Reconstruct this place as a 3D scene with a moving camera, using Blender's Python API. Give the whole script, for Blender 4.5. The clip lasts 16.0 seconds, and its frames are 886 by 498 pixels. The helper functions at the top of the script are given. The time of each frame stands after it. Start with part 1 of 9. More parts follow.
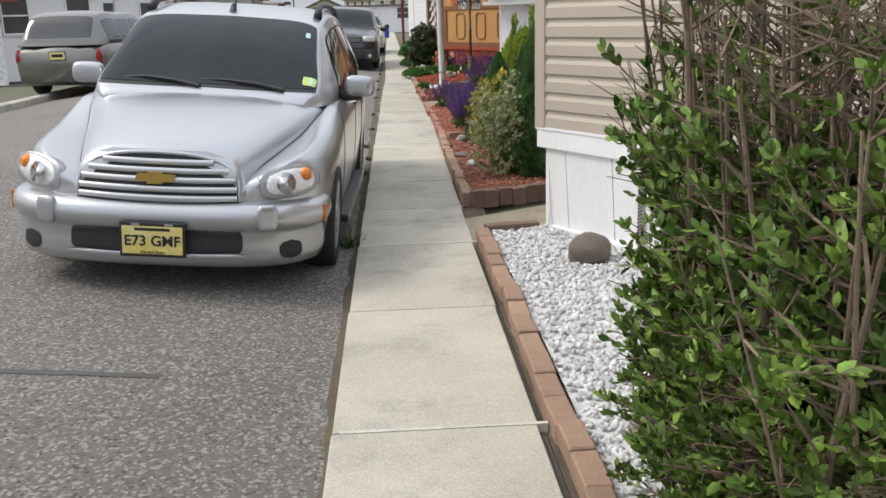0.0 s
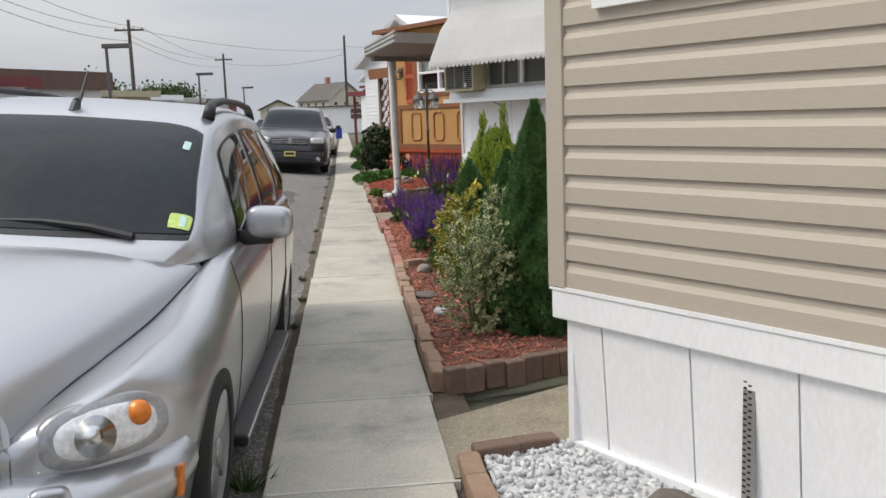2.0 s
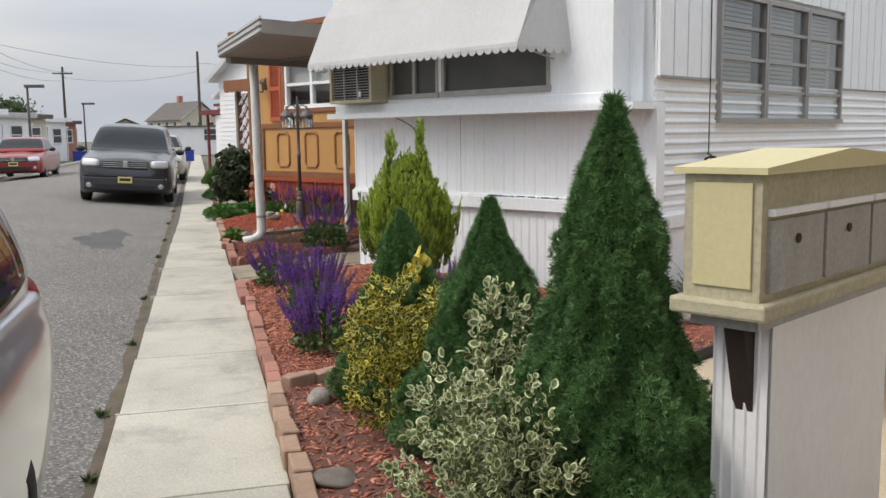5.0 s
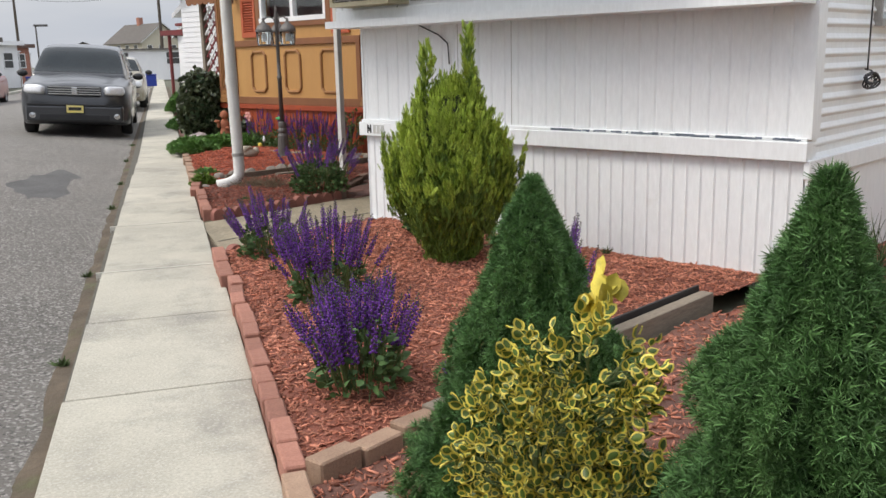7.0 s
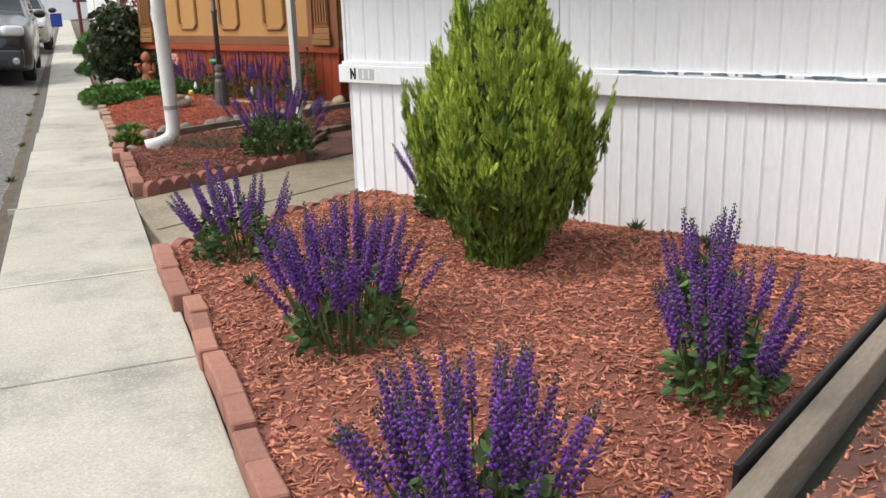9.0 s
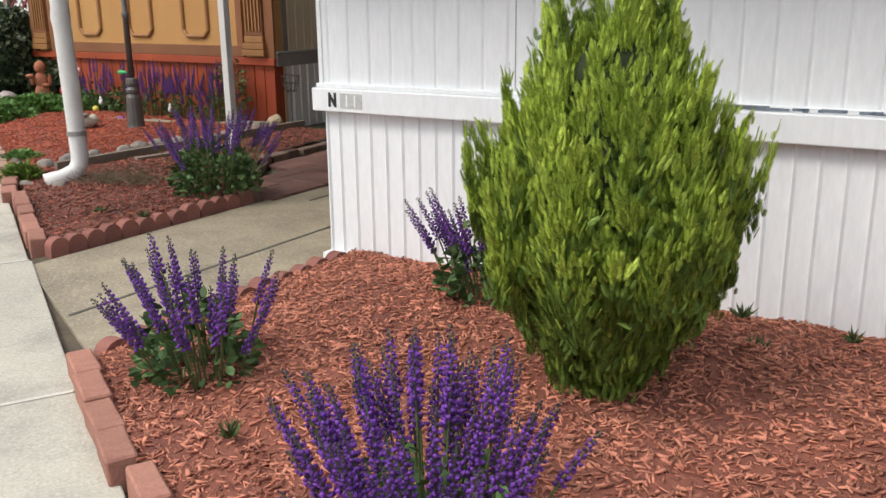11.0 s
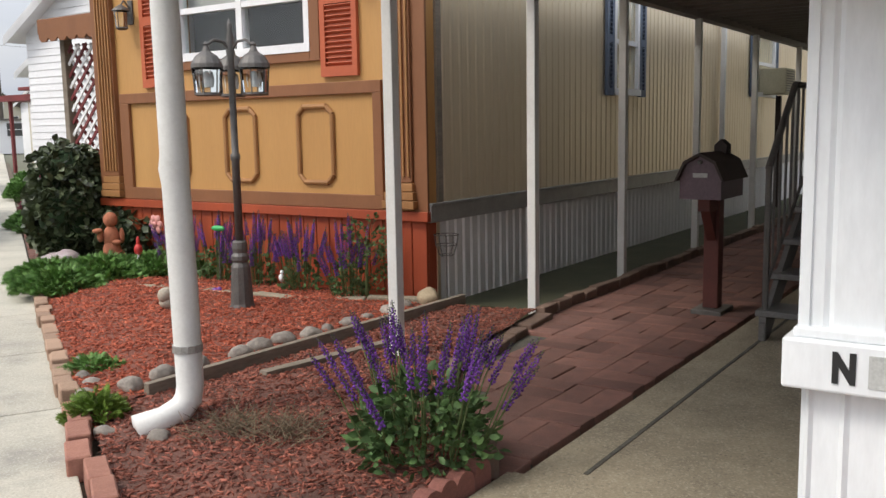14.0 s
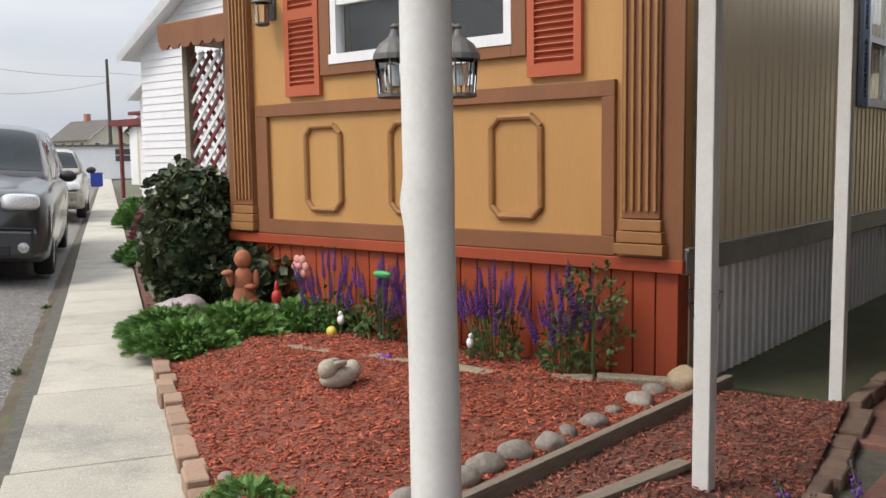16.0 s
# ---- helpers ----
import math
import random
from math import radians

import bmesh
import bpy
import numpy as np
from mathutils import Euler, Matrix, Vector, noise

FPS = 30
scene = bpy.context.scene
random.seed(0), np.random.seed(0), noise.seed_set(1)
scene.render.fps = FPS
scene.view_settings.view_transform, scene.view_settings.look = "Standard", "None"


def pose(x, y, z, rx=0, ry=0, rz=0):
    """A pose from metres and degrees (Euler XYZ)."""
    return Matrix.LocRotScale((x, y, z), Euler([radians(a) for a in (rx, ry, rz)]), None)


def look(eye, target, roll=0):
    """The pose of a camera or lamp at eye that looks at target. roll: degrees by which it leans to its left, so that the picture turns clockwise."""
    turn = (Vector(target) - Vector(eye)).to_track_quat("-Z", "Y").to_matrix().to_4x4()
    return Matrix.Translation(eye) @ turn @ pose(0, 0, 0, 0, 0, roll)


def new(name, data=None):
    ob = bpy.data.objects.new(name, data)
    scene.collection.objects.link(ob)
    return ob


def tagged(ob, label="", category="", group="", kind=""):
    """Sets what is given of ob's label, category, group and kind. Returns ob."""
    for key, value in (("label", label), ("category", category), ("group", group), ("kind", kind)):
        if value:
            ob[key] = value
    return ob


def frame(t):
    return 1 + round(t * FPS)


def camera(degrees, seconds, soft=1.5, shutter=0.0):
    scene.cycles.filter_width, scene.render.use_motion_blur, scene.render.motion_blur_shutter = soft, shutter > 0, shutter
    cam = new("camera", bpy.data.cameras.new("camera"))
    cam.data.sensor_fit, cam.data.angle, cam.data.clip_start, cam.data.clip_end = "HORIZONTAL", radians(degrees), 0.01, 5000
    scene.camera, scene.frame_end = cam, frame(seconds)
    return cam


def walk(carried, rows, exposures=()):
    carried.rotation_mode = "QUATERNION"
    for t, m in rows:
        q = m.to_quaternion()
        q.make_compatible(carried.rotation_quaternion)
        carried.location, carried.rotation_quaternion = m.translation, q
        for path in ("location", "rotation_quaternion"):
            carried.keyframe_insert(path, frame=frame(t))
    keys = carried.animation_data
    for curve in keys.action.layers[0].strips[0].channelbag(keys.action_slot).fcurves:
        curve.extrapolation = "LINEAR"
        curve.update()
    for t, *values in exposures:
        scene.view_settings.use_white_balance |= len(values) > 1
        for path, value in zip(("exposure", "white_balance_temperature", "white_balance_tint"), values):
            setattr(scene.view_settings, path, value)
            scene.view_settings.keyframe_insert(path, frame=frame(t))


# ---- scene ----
cam = camera(52.6, 16.0)
METRES, EYE, TILT, LEAN, TURN = 14.85, 1.362, 0.0, 0.0, -3.0
ROWS = [
    (0.0, 0.0, 0.0, 0.0, -0.4, -14.62, 1.53),
    (0.5, 0.0003, 0.0365, 0.0013, 3.08, -12.85, 2.43),
    (1.0, -0.0003, 0.0749, 0.0001, 0.42, -11.32, 2.91),
    (1.5, 0.0019, 0.1122, -0.0003, -1.86, -9.64, 2.72),
    (2.0, 0.0004, 0.1496, -0.0009, -3.32, -8.55, 1.93),
    (2.5, -0.0006, 0.1845, -0.0021, -5.75, -8.39, 1.46),
    (3.0, -0.0027, 0.2206, -0.001, -7.05, -7.86, 1.4),
    (5.5, -0.0048, 0.3973, -0.0039, -13.52, -7.31, 1.46),
    (6.0, -0.0059, 0.4324, -0.0047, -13.94, -8.41, 2.57),
    (6.5, -0.0061, 0.4679, -0.0044, -12.76, -9.72, 1.74),
    (7.0, -0.0082, 0.5009, -0.0061, -14.21, -12.11, 1.29),
    (7.5, -0.0092, 0.536, -0.0073, -15.22, -14.1, -0.03),
    (8.0, -0.0142, 0.5662, -0.0094, -16.53, -14.77, 0.3),
    (10.5, -0.0144, 0.6759, -0.0124, -23.62, -17.06, 1.08),
    (11.0, -0.0167, 0.7025, -0.0125, -25.26, -15.66, 0.58),
    (11.5, -0.0178, 0.7309, -0.013, -25.38, -14.84, 1.25),
    (12.0, -0.0175, 0.7629, -0.013, -25.79, -14.94, 0.55),
    (12.5, -0.0184, 0.7924, -0.012, -26.15, -13.97, 0.39),
    (13.0, -0.0168, 0.8221, -0.01, -23.42, -13.24, 0.15),
    (13.5, -0.0204, 0.8492, -0.0107, -22.56, -11.01, 0.14),
    (14.0, -0.0243, 0.8762, -0.0095, -23.17, -7.66, 1.0),
    (14.5, -0.0248, 0.9042, -0.0085, -23.87, -5.39, 0.42),
    (15.0, -0.0289, 0.9346, -0.0101, -24.82, -5.37, -0.47),
    (15.5, -0.0311, 0.9656, -0.0115, -21.56, -5.4, 0.06),
    (16.0, -0.0337, 0.9969, -0.0123, -17.45, -5.84, 0.82),
]
walk(cam, [(t, pose(0, 0, EYE, TILT, LEAN, TURN) @ pose(METRES * x, METRES * y, METRES * z, 90 + pitch, roll, yaw)) for t, x, y, z, yaw, pitch, roll in ROWS],
     exposures=[(0.0, -0.08), (1.0, -0.17), (1.5, -0.17), (2.5, -0.22), (3.0, -0.2), (5.5, -0.08), (6.5, -0.08), (7.5, 0.14), (8.0, 0.17), (10.5, 0.15), (11.5, 0.08), (12.0, -0.05), (12.5, -0.02), (13.0, 0.06), (13.5, 0.08), (14.5, 0.32), (15.0, 0.42), (15.5, 0.38), (16.0, 0.12)])

# world and light: bright overcast, with a soft sun from over the street
world = bpy.data.worlds.new("world")
scene.world = world
world.use_nodes = True
wn = world.node_tree.nodes
wl = world.node_tree.links
SUN_EL, SUN_AZ = 50.0, -85.0   # degrees; azimuth turns from +y towards +x
sky = wn.new("ShaderNodeTexSky")
sky.sky_type, sky.sun_disc = "NISHITA", False
sky.sun_elevation, sky.sun_rotation = radians(SUN_EL), radians(SUN_AZ)
sky.air_density, sky.dust_density, sky.ozone_density = 1.0, 6.0, 1.0
# thin cloud: the clear sky is mixed with a grey-white veil
tc = wn.new("ShaderNodeTexCoord")
mp = wn.new("ShaderNodeMapping")
mp.inputs["Scale"].default_value = (1.2, 1.2, 5.0)
nz = wn.new("ShaderNodeTexNoise")
nz.inputs["Scale"].default_value, nz.inputs["Detail"].default_value = 1.6, 5.0
wl.new(tc.outputs["Generated"], mp.inputs["Vector"])
wl.new(mp.outputs["Vector"], nz.inputs["Vector"])
veil = wn.new("ShaderNodeValToRGB")
veil.color_ramp.elements[0].position, veil.color_ramp.elements[0].color = 0.32, (5.4, 5.9, 6.9, 1)
veil.color_ramp.elements[1].position, veil.color_ramp.elements[1].color = 0.68, (8.0, 8.1, 8.3, 1)
wl.new(nz.outputs["Fac"], veil.inputs["Fac"])
mx = wn.new("ShaderNodeMix")
mx.data_type = "RGBA"
mx.inputs[0].default_value = 0.8
wl.new(sky.outputs["Color"], mx.inputs[6])
wl.new(veil.outputs["Color"], mx.inputs[7])
# an overcast sky is brighter overhead than at the horizon
sep = wn.new("ShaderNodeSeparateXYZ")
wl.new(tc.outputs["Generated"], sep.inputs[0])
lift = wn.new("ShaderNodeMapRange")
lift.inputs["From Min"].default_value, lift.inputs["From Max"].default_value = 0.08, 0.75
lift.inputs["To Min"].default_value, lift.inputs["To Max"].default_value = 1.08, 2.25
wl.new(sep.outputs["Z"], lift.inputs["Value"])
grad = wn.new("ShaderNodeVectorMath")
grad.operation = "SCALE"
wl.new(mx.outputs[2], grad.inputs[0])
wl.new(lift.outputs["Result"], grad.inputs["Scale"])
wl.new(grad.outputs["Vector"], wn["Background"].inputs["Color"])
wn["Background"].inputs["Strength"].default_value = 0.098
sun = new("sun", bpy.data.lights.new("sun", "SUN"))
sun.data.energy, sun.data.angle, sun.data.color = 1.75, radians(18), (1.0, 0.95, 0.86)
az, el = radians(SUN_AZ), radians(SUN_EL)
sun.matrix_world = look((0, 0, 30), (-math.sin(az) * 30, -math.cos(az) * 30, 30 - 30 * math.tan(el)))


# ---- materials ----
def ramp(nt, fac, stops):
    r = nt.nodes.new("ShaderNodeValToRGB")
    while len(r.color_ramp.elements) < len(stops):
        r.color_ramp.elements.new(0.5)
    for e, (p, c) in zip(r.color_ramp.elements, stops):
        e.position, e.color = p, (*c, 1)
    nt.links.new(fac, r.inputs["Fac"])
    return r.outputs["Color"]


def tex(nt, scale, detail=4.0, rough=0.6, stretch=(1, 1, 1), kind="noise"):
    c = nt.nodes.new("ShaderNodeTexCoord")
    m = nt.nodes.new("ShaderNodeMapping")
    m.inputs["Scale"].default_value = stretch
    nt.links.new(c.outputs["Object"], m.inputs["Vector"])
    if kind == "noise":
        n = nt.nodes.new("ShaderNodeTexNoise")
        n.inputs["Detail"].default_value, n.inputs["Roughness"].default_value = detail, rough
    else:
        n = nt.nodes.new("ShaderNodeTexVoronoi")
    n.inputs["Scale"].default_value = scale
    nt.links.new(m.outputs["Vector"], n.inputs["Vector"])
    return n


def mixed(nt, fac, a, b, mode="MIX"):
    m = nt.nodes.new("ShaderNodeMix")
    m.data_type, m.blend_type = "RGBA", mode
    for sock, v in ((m.inputs[0], fac), (m.inputs[6], a), (m.inputs[7], b)):
        if isinstance(v, (int, float)):
            sock.default_value = v
        elif isinstance(v, tuple):
            sock.default_value = (*v, 1)
        else:
            nt.links.new(v, sock)
    return m.outputs[2]


def mat(name, c1, c2=None, rough=0.7, metal=0.0, scale=6.0, fine=60.0, bump=0.15, bump_scale=None, stretch=(1, 1, 1),
        vary=0.0, island=False, stain=None, stain_scale=1.2, stain_lo=0.55, spec=0.5, coat=0.0, trans=0.0, grit=0.7):
    """A surface with broad and fine variation, bump, optional stains and a shift per object or per island."""
    m = bpy.data.materials.new(name)
    m.use_nodes = True
    nt = m.node_tree
    b = nt.nodes["Principled BSDF"]
    c2 = c2 or tuple(v * 0.8 for v in c1)
    broad = tex(nt, scale, 5, 0.62, stretch)
    small = tex(nt, fine, 3, 0.7, stretch)
    col = ramp(nt, broad.outputs["Fac"], [(0.3, c2), (0.7, c1)])
    grain = ramp(nt, small.outputs["Fac"], [(0.3, (0.72, 0.72, 0.72)), (0.7, (1.12, 1.12, 1.12))])
    col = mixed(nt, grit, col, grain, "MULTIPLY")
    if stain:
        st = tex(nt, stain_scale, 6, 0.7)
        f = ramp(nt, st.outputs["Fac"], [(stain_lo, (0, 0, 0)), (min(stain_lo + 0.2, 1), (0.85, 0.85, 0.85))])
        col = mixed(nt, f, col, stain)
    if vary:
        if island:
            g = nt.nodes.new("ShaderNodeNewGeometry")
            rnd = g.outputs["Random Per Island"]
        else:
            g = nt.nodes.new("ShaderNodeObjectInfo")
            rnd = g.outputs["Random"]
        v = ramp(nt, rnd, [(0.0, (1 - vary,) * 3), (1.0, (1 + vary * 0.7,) * 3)])
        col = mixed(nt, 1.0, col, v, "MULTIPLY")
    nt.links.new(col, b.inputs["Base Color"])
    b.inputs["Roughness"].default_value, b.inputs["Metallic"].default_value = rough, metal
    b.inputs["Specular IOR Level"].default_value = spec
    b.inputs["Coat Weight"].default_value = coat
    b.inputs["Coat Roughness"].default_value = 0.06
    if trans:
        b.inputs["Subsurface Weight"].default_value = trans
        b.inputs["Subsurface Radius"].default_value = (0.01, 0.02, 0.005)
    if bump:
        bt = tex(nt, bump_scale or fine, 4, 0.7, stretch)
        bp = nt.nodes.new("ShaderNodeBump")
        bp.inputs["Strength"].default_value, bp.inputs["Distance"].default_value = bump, 0.01
        nt.links.new(bt.outputs["Fac"], bp.inputs["Height"])
        nt.links.new(bp.outputs["Normal"], b.inputs["Normal"])
    return m


def glass(name, tint=(0.9, 0.95, 0.95), rough=0.02, clear=True):
    m = bpy.data.materials.new(name)
    m.use_nodes = True
    b = m.node_tree.nodes["Principled BSDF"]
    b.inputs["Base Color"].default_value = (*tint, 1)
    b.inputs["Roughness"].default_value = rough
    b.inputs["Transmission Weight"].default_value = 1.0 if clear else 0.0
    b.inputs["IOR"].default_value = 1.45
    return m


M = {}
M["asphalt"] = mat("asphalt", (0.207, 0.192, 0.172), (0.156, 0.145, 0.13), 0.9, 0, 0.7, 150, 1.0, 120, stain=(0.10, 0.096, 0.092), stain_scale=0.3, stain_lo=0.63, grit=1.0)
nt_ = M["asphalt"].node_tree                     # pale stones worn out of the tar
b_ = nt_.nodes["Principled BSDF"]
old_ = b_.inputs["Base Color"].links[0].from_socket
v_ = tex(nt_, 85, kind="voronoi")
f_ = ramp(nt_, v_.outputs["Color"], [(0.62, (0, 0, 0)), (0.80, (0.75, 0.75, 0.75))])
d_ = ramp(nt_, v_.outputs["Color"], [(0.10, (0.75, 0.75, 0.75)), (0.28, (0, 0, 0))])
c_ = mixed(nt_, f_, old_, (0.40, 0.38, 0.35))
nt_.links.new(mixed(nt_, d_, c_, (0.055, 0.052, 0.05)), b_.inputs["Base Color"])
M["concrete"] = mat("concrete", (0.53, 0.50, 0.415), (0.40, 0.378, 0.315), 0.88, 0, 1.6, 90, 0.25, 160, vary=0.10, stain=(0.22, 0.21, 0.185), stain_scale=1.3, stain_lo=0.51)
M["path"] = mat("path_concrete", (0.38, 0.325, 0.23), (0.24, 0.205, 0.148), 0.9, 0, 3.0, 110, 0.4, 120, stain=(0.15, 0.14, 0.12), stain_scale=2.2, stain_lo=0.6)


def speckle(material, scale, pale, dark, amount):
    """Exposed stones: pale and dark grains over the surface."""
    nt = material.node_tree
    b = nt.nodes["Principled BSDF"]
    old = b.inputs["Base Color"].links[0].from_socket
    v = tex(nt, scale, kind="voronoi")
    hi = ramp(nt, v.outputs["Color"], [(0.66, (0, 0, 0)), (0.84, (amount,) * 3)])
    lo = ramp(nt, v.outputs["Color"], [(0.08, (amount,) * 3), (0.26, (0, 0, 0))])
    nt.links.new(mixed(nt, lo, mixed(nt, hi, old, pale), dark), b.inputs["Base Color"])


speckle(M["path"], 120, (0.48, 0.43, 0.33), (0.12, 0.105, 0.08), 0.45)
speckle(M["concrete"], 150, (0.60, 0.58, 0.51), (0.28, 0.265, 0.23), 0.35)
M["joint"] = mat("joint_filler", (0.62, 0.60, 0.53), (0.45, 0.43, 0.38), 0.9, 0, 8, 80, 0.2)
M["groove"] = mat("groove_dirt", (0.13, 0.12, 0.10), (0.08, 0.075, 0.06), 0.95, 0, 20, 90, 0.3)
M["soil"] = mat("verge_soil", (0.14, 0.105, 0.072), (0.075, 0.06, 0.042), 0.95, 0, 5, 70, 0.8, 60, stain=(0.10, 0.12, 0.045), stain_scale=2.4, stain_lo=0.55)
M["ground"] = mat("ground", (0.15, 0.14, 0.11), (0.11, 0.12, 0.07), 0.95, 0, 0.5, 30, 0.5)
M["mulch"] = mat("mulch", (0.26, 0.085, 0.052), (0.15, 0.05, 0.033), 0.92, 0, 3.0, 70, 1.0, 60, stain=(0.16, 0.075, 0.05), stain_scale=2.0, stain_lo=0.58)
M["chip"] = mat("mulch_chip", (0.62, 0.26, 0.165), (0.40, 0.14, 0.088), 0.9, 0, 8, 90, 0.4, 80, vary=0.55, island=True)
M["chip_red"] = mat("fresh_red_chip", (0.56, 0.15, 0.08), (0.36, 0.08, 0.042), 0.9, 0, 8, 90, 0.4, 80, vary=0.55, island=True)
M["mulch_dark"] = mat("old_mulch", (0.20, 0.085, 0.06), (0.10, 0.05, 0.038), 0.94, 0, 4.0, 70, 1.0, 60)
M["chip_dark"] = mat("old_chip", (0.26, 0.11, 0.075), (0.13, 0.062, 0.045), 0.92, 0, 8, 90, 0.4, 80, vary=0.6, island=True)
# red-brown chips, lowered in colour to carry some of the canopy's shade
M["chip_mid"] = mat("shade_toned_red_chip", (0.38, 0.13, 0.085), (0.22, 0.07, 0.048), 0.92, 0, 8, 90, 0.4, 80, vary=0.6, island=True)
M["scallop"] = mat("dark_red_edging", (0.33, 0.135, 0.105), (0.22, 0.085, 0.068), 0.9, 0, 10, 120, 0.6, 120, vary=0.22, stain=(0.17, 0.10, 0.08), stain_scale=8, stain_lo=0.55)
M["gravel"] = mat("white_gravel", (0.72, 0.72, 0.71), (0.52, 0.52, 0.52), 0.75, 0, 9, 60, 0.2, vary=0.32, island=True)
M["brick"] = mat("edging_brick", (0.42, 0.20, 0.14), (0.31, 0.135, 0.10), 0.88, 0, 10, 120, 0.5, 120, vary=0.22, stain=(0.50, 0.36, 0.28), stain_scale=9, stain_lo=0.58)
M["brick_tan"] = mat("tan_brick", (0.40, 0.27, 0.185), (0.30, 0.19, 0.13), 0.88, 0, 10, 120, 0.5, 120, vary=0.2, stain=(0.2, 0.14, 0.1), stain_scale=6, stain_lo=0.6)
M["brick_dark"] = mat("weathered_brick", (0.25, 0.165, 0.125), (0.16, 0.105, 0.08), 0.9, 0, 10, 120, 0.5, 120, vary=0.2)
M["paver"] = mat("brick_paver", (0.26, 0.125, 0.098), (0.165, 0.088, 0.072), 0.88, 0, 8, 120, 0.4, 120, vary=0.3, stain=(0.19, 0.155, 0.13), stain_scale=3, stain_lo=0.55)
M["stone"] = mat("field_stone", (0.33, 0.29, 0.25), (0.20, 0.175, 0.15), 0.85, 0, 7, 60, 0.6, 40, vary=0.3)
M["rock"] = mat("brown_rock", (0.20, 0.17, 0.14), (0.12, 0.10, 0.083), 0.8, 0, 7, 50, 0.5, 30, vary=0.15)
M["tan_siding"] = mat("tan_siding", (0.47, 0.41, 0.335), (0.44, 0.385, 0.315), 0.55, 0, 1.5, 150, 0.08, 90, stretch=(1, 0.15, 1), stain=(0.42, 0.36, 0.29), stain_scale=1.5, stain_lo=0.62, grit=0.22)
M["white_paint"] = mat("white_paint", (0.84, 0.865, 0.88), (0.79, 0.815, 0.83), 0.5, 0, 1.3, 40, 0.10, 30, stretch=(1, 1, 0.25), stain=(0.62, 0.60, 0.555), stain_scale=1.8, stain_lo=0.66, grit=0.22)
M["white_vinyl"] = mat("white_vinyl", (0.86, 0.86, 0.86), (0.80, 0.80, 0.805), 0.45, 0, 2.5, 60, 0.08, 40, stretch=(1, 1, 0.4), stain=(0.64, 0.62, 0.57), stain_scale=2.2, stain_lo=0.63, grit=0.22)
M["awning"] = mat("awning_white", (0.83, 0.83, 0.82), (0.77, 0.77, 0.765), 0.55, 0, 2, 40, 0.05, stain=(0.66, 0.65, 0.62), stain_scale=3, stain_lo=0.66, grit=0.22)
M["flake"] = mat("flaked_blue_paint", (0.10, 0.14, 0.20), (0.32, 0.36, 0.42), 0.8, 0, 18, 70, 0.4)
M["orange_wall"] = mat("mustard_wood", (0.52, 0.285, 0.095), (0.45, 0.235, 0.075), 0.6, 0, 2.0, 70, 0.15, 50, stretch=(1, 1, 0.12), stain=(0.40, 0.205, 0.07), stain_scale=2, stain_lo=0.62, grit=0.22)
M["brown_trim"] = mat("brown_trim", (0.255, 0.105, 0.042), (0.20, 0.08, 0.032), 0.6, 0, 3, 70, 0.15, 50, stretch=(1, 1, 0.3), grit=0.22)
M["bronze_trim"] = mat("ochre_trim", (0.36, 0.175, 0.06), (0.29, 0.135, 0.045), 0.6, 0, 4, 70, 0.15, 50, grit=0.22)
M["red_skirt"] = mat("red_wood_skirt", (0.40, 0.072, 0.022), (0.29, 0.05, 0.017), 0.6, 0, 3, 70, 0.15, 50, stretch=(1, 1, 0.2), grit=0.22)
M["shutter"] = mat("red_shutter", (0.50, 0.115, 0.045), (0.43, 0.095, 0.038), 0.55, 0, 3, 70, 0.1, 50, grit=0.22)
M["silver_wall"] = mat("champagne_metal", (0.80, 0.68, 0.48), (0.70, 0.58, 0.41), 0.36, 0.5, 1.5, 80, 0.06, 60, stretch=(1, 1, 0.12), grit=0.22)
M["silver_skirt"] = mat("galvanised_skirt", (0.84, 0.83, 0.82), (0.72, 0.71, 0.70), 0.5, 0.1, 3, 60, 0.1, 40, stretch=(1, 1, 0.2), grit=0.22)
M["post"] = mat("post_white", (0.76, 0.76, 0.74), (0.66, 0.65, 0.62), 0.5, 0, 4, 60, 0.1, 40, stain=(0.50, 0.46, 0.40), stain_scale=6, stain_lo=0.66, grit=0.22)
M["canopy"] = mat("canopy_pan", (0.30, 0.27, 0.24), (0.24, 0.215, 0.19), 0.6, 0.1, 2, 50, 0.1, grit=0.22)
M["fascia"] = mat("fascia_metal", (0.55, 0.54, 0.52), (0.42, 0.41, 0.39), 0.5, 0.1, 3, 60, 0.1, grit=0.22)
# near-black colour that stands for unlit depth behind panes, louvres and holes
M["dark"] = mat("painted_dark", (0.018, 0.018, 0.02), (0.012, 0.012, 0.013), 0.7, 0, 4, 50, 0)
M["screen"] = mat("window_screen", (0.075, 0.075, 0.07), (0.05, 0.05, 0.047), 0.35, 0, 3, 200, 0.05)
M["blind"] = mat("window_blind", (0.42, 0.41, 0.38), (0.36, 0.35, 0.33), 0.6, 0, 3, 50, 0.05)
M["alum"] = mat("aluminium", (0.42, 0.41, 0.39), (0.33, 0.32, 0.30), 0.45, 0.5, 8, 80, 0.1)
M["glass"] = glass("pane_glass")
M["iron"] = mat("grey_iron", (0.155, 0.145, 0.135), (0.11, 0.102, 0.096), 0.55, 0.4, 12, 90, 0.2)
M["black"] = mat("black_plastic", (0.022, 0.022, 0.024), (0.015, 0.015, 0.016), 0.5, 0, 9, 80, 0.1)
M["old_wood"] = mat("grey_wood", (0.27, 0.225, 0.175), (0.17, 0.14, 0.105), 0.9, 0, 5, 80, 0.5, 60, stretch=(0.2, 1, 1))
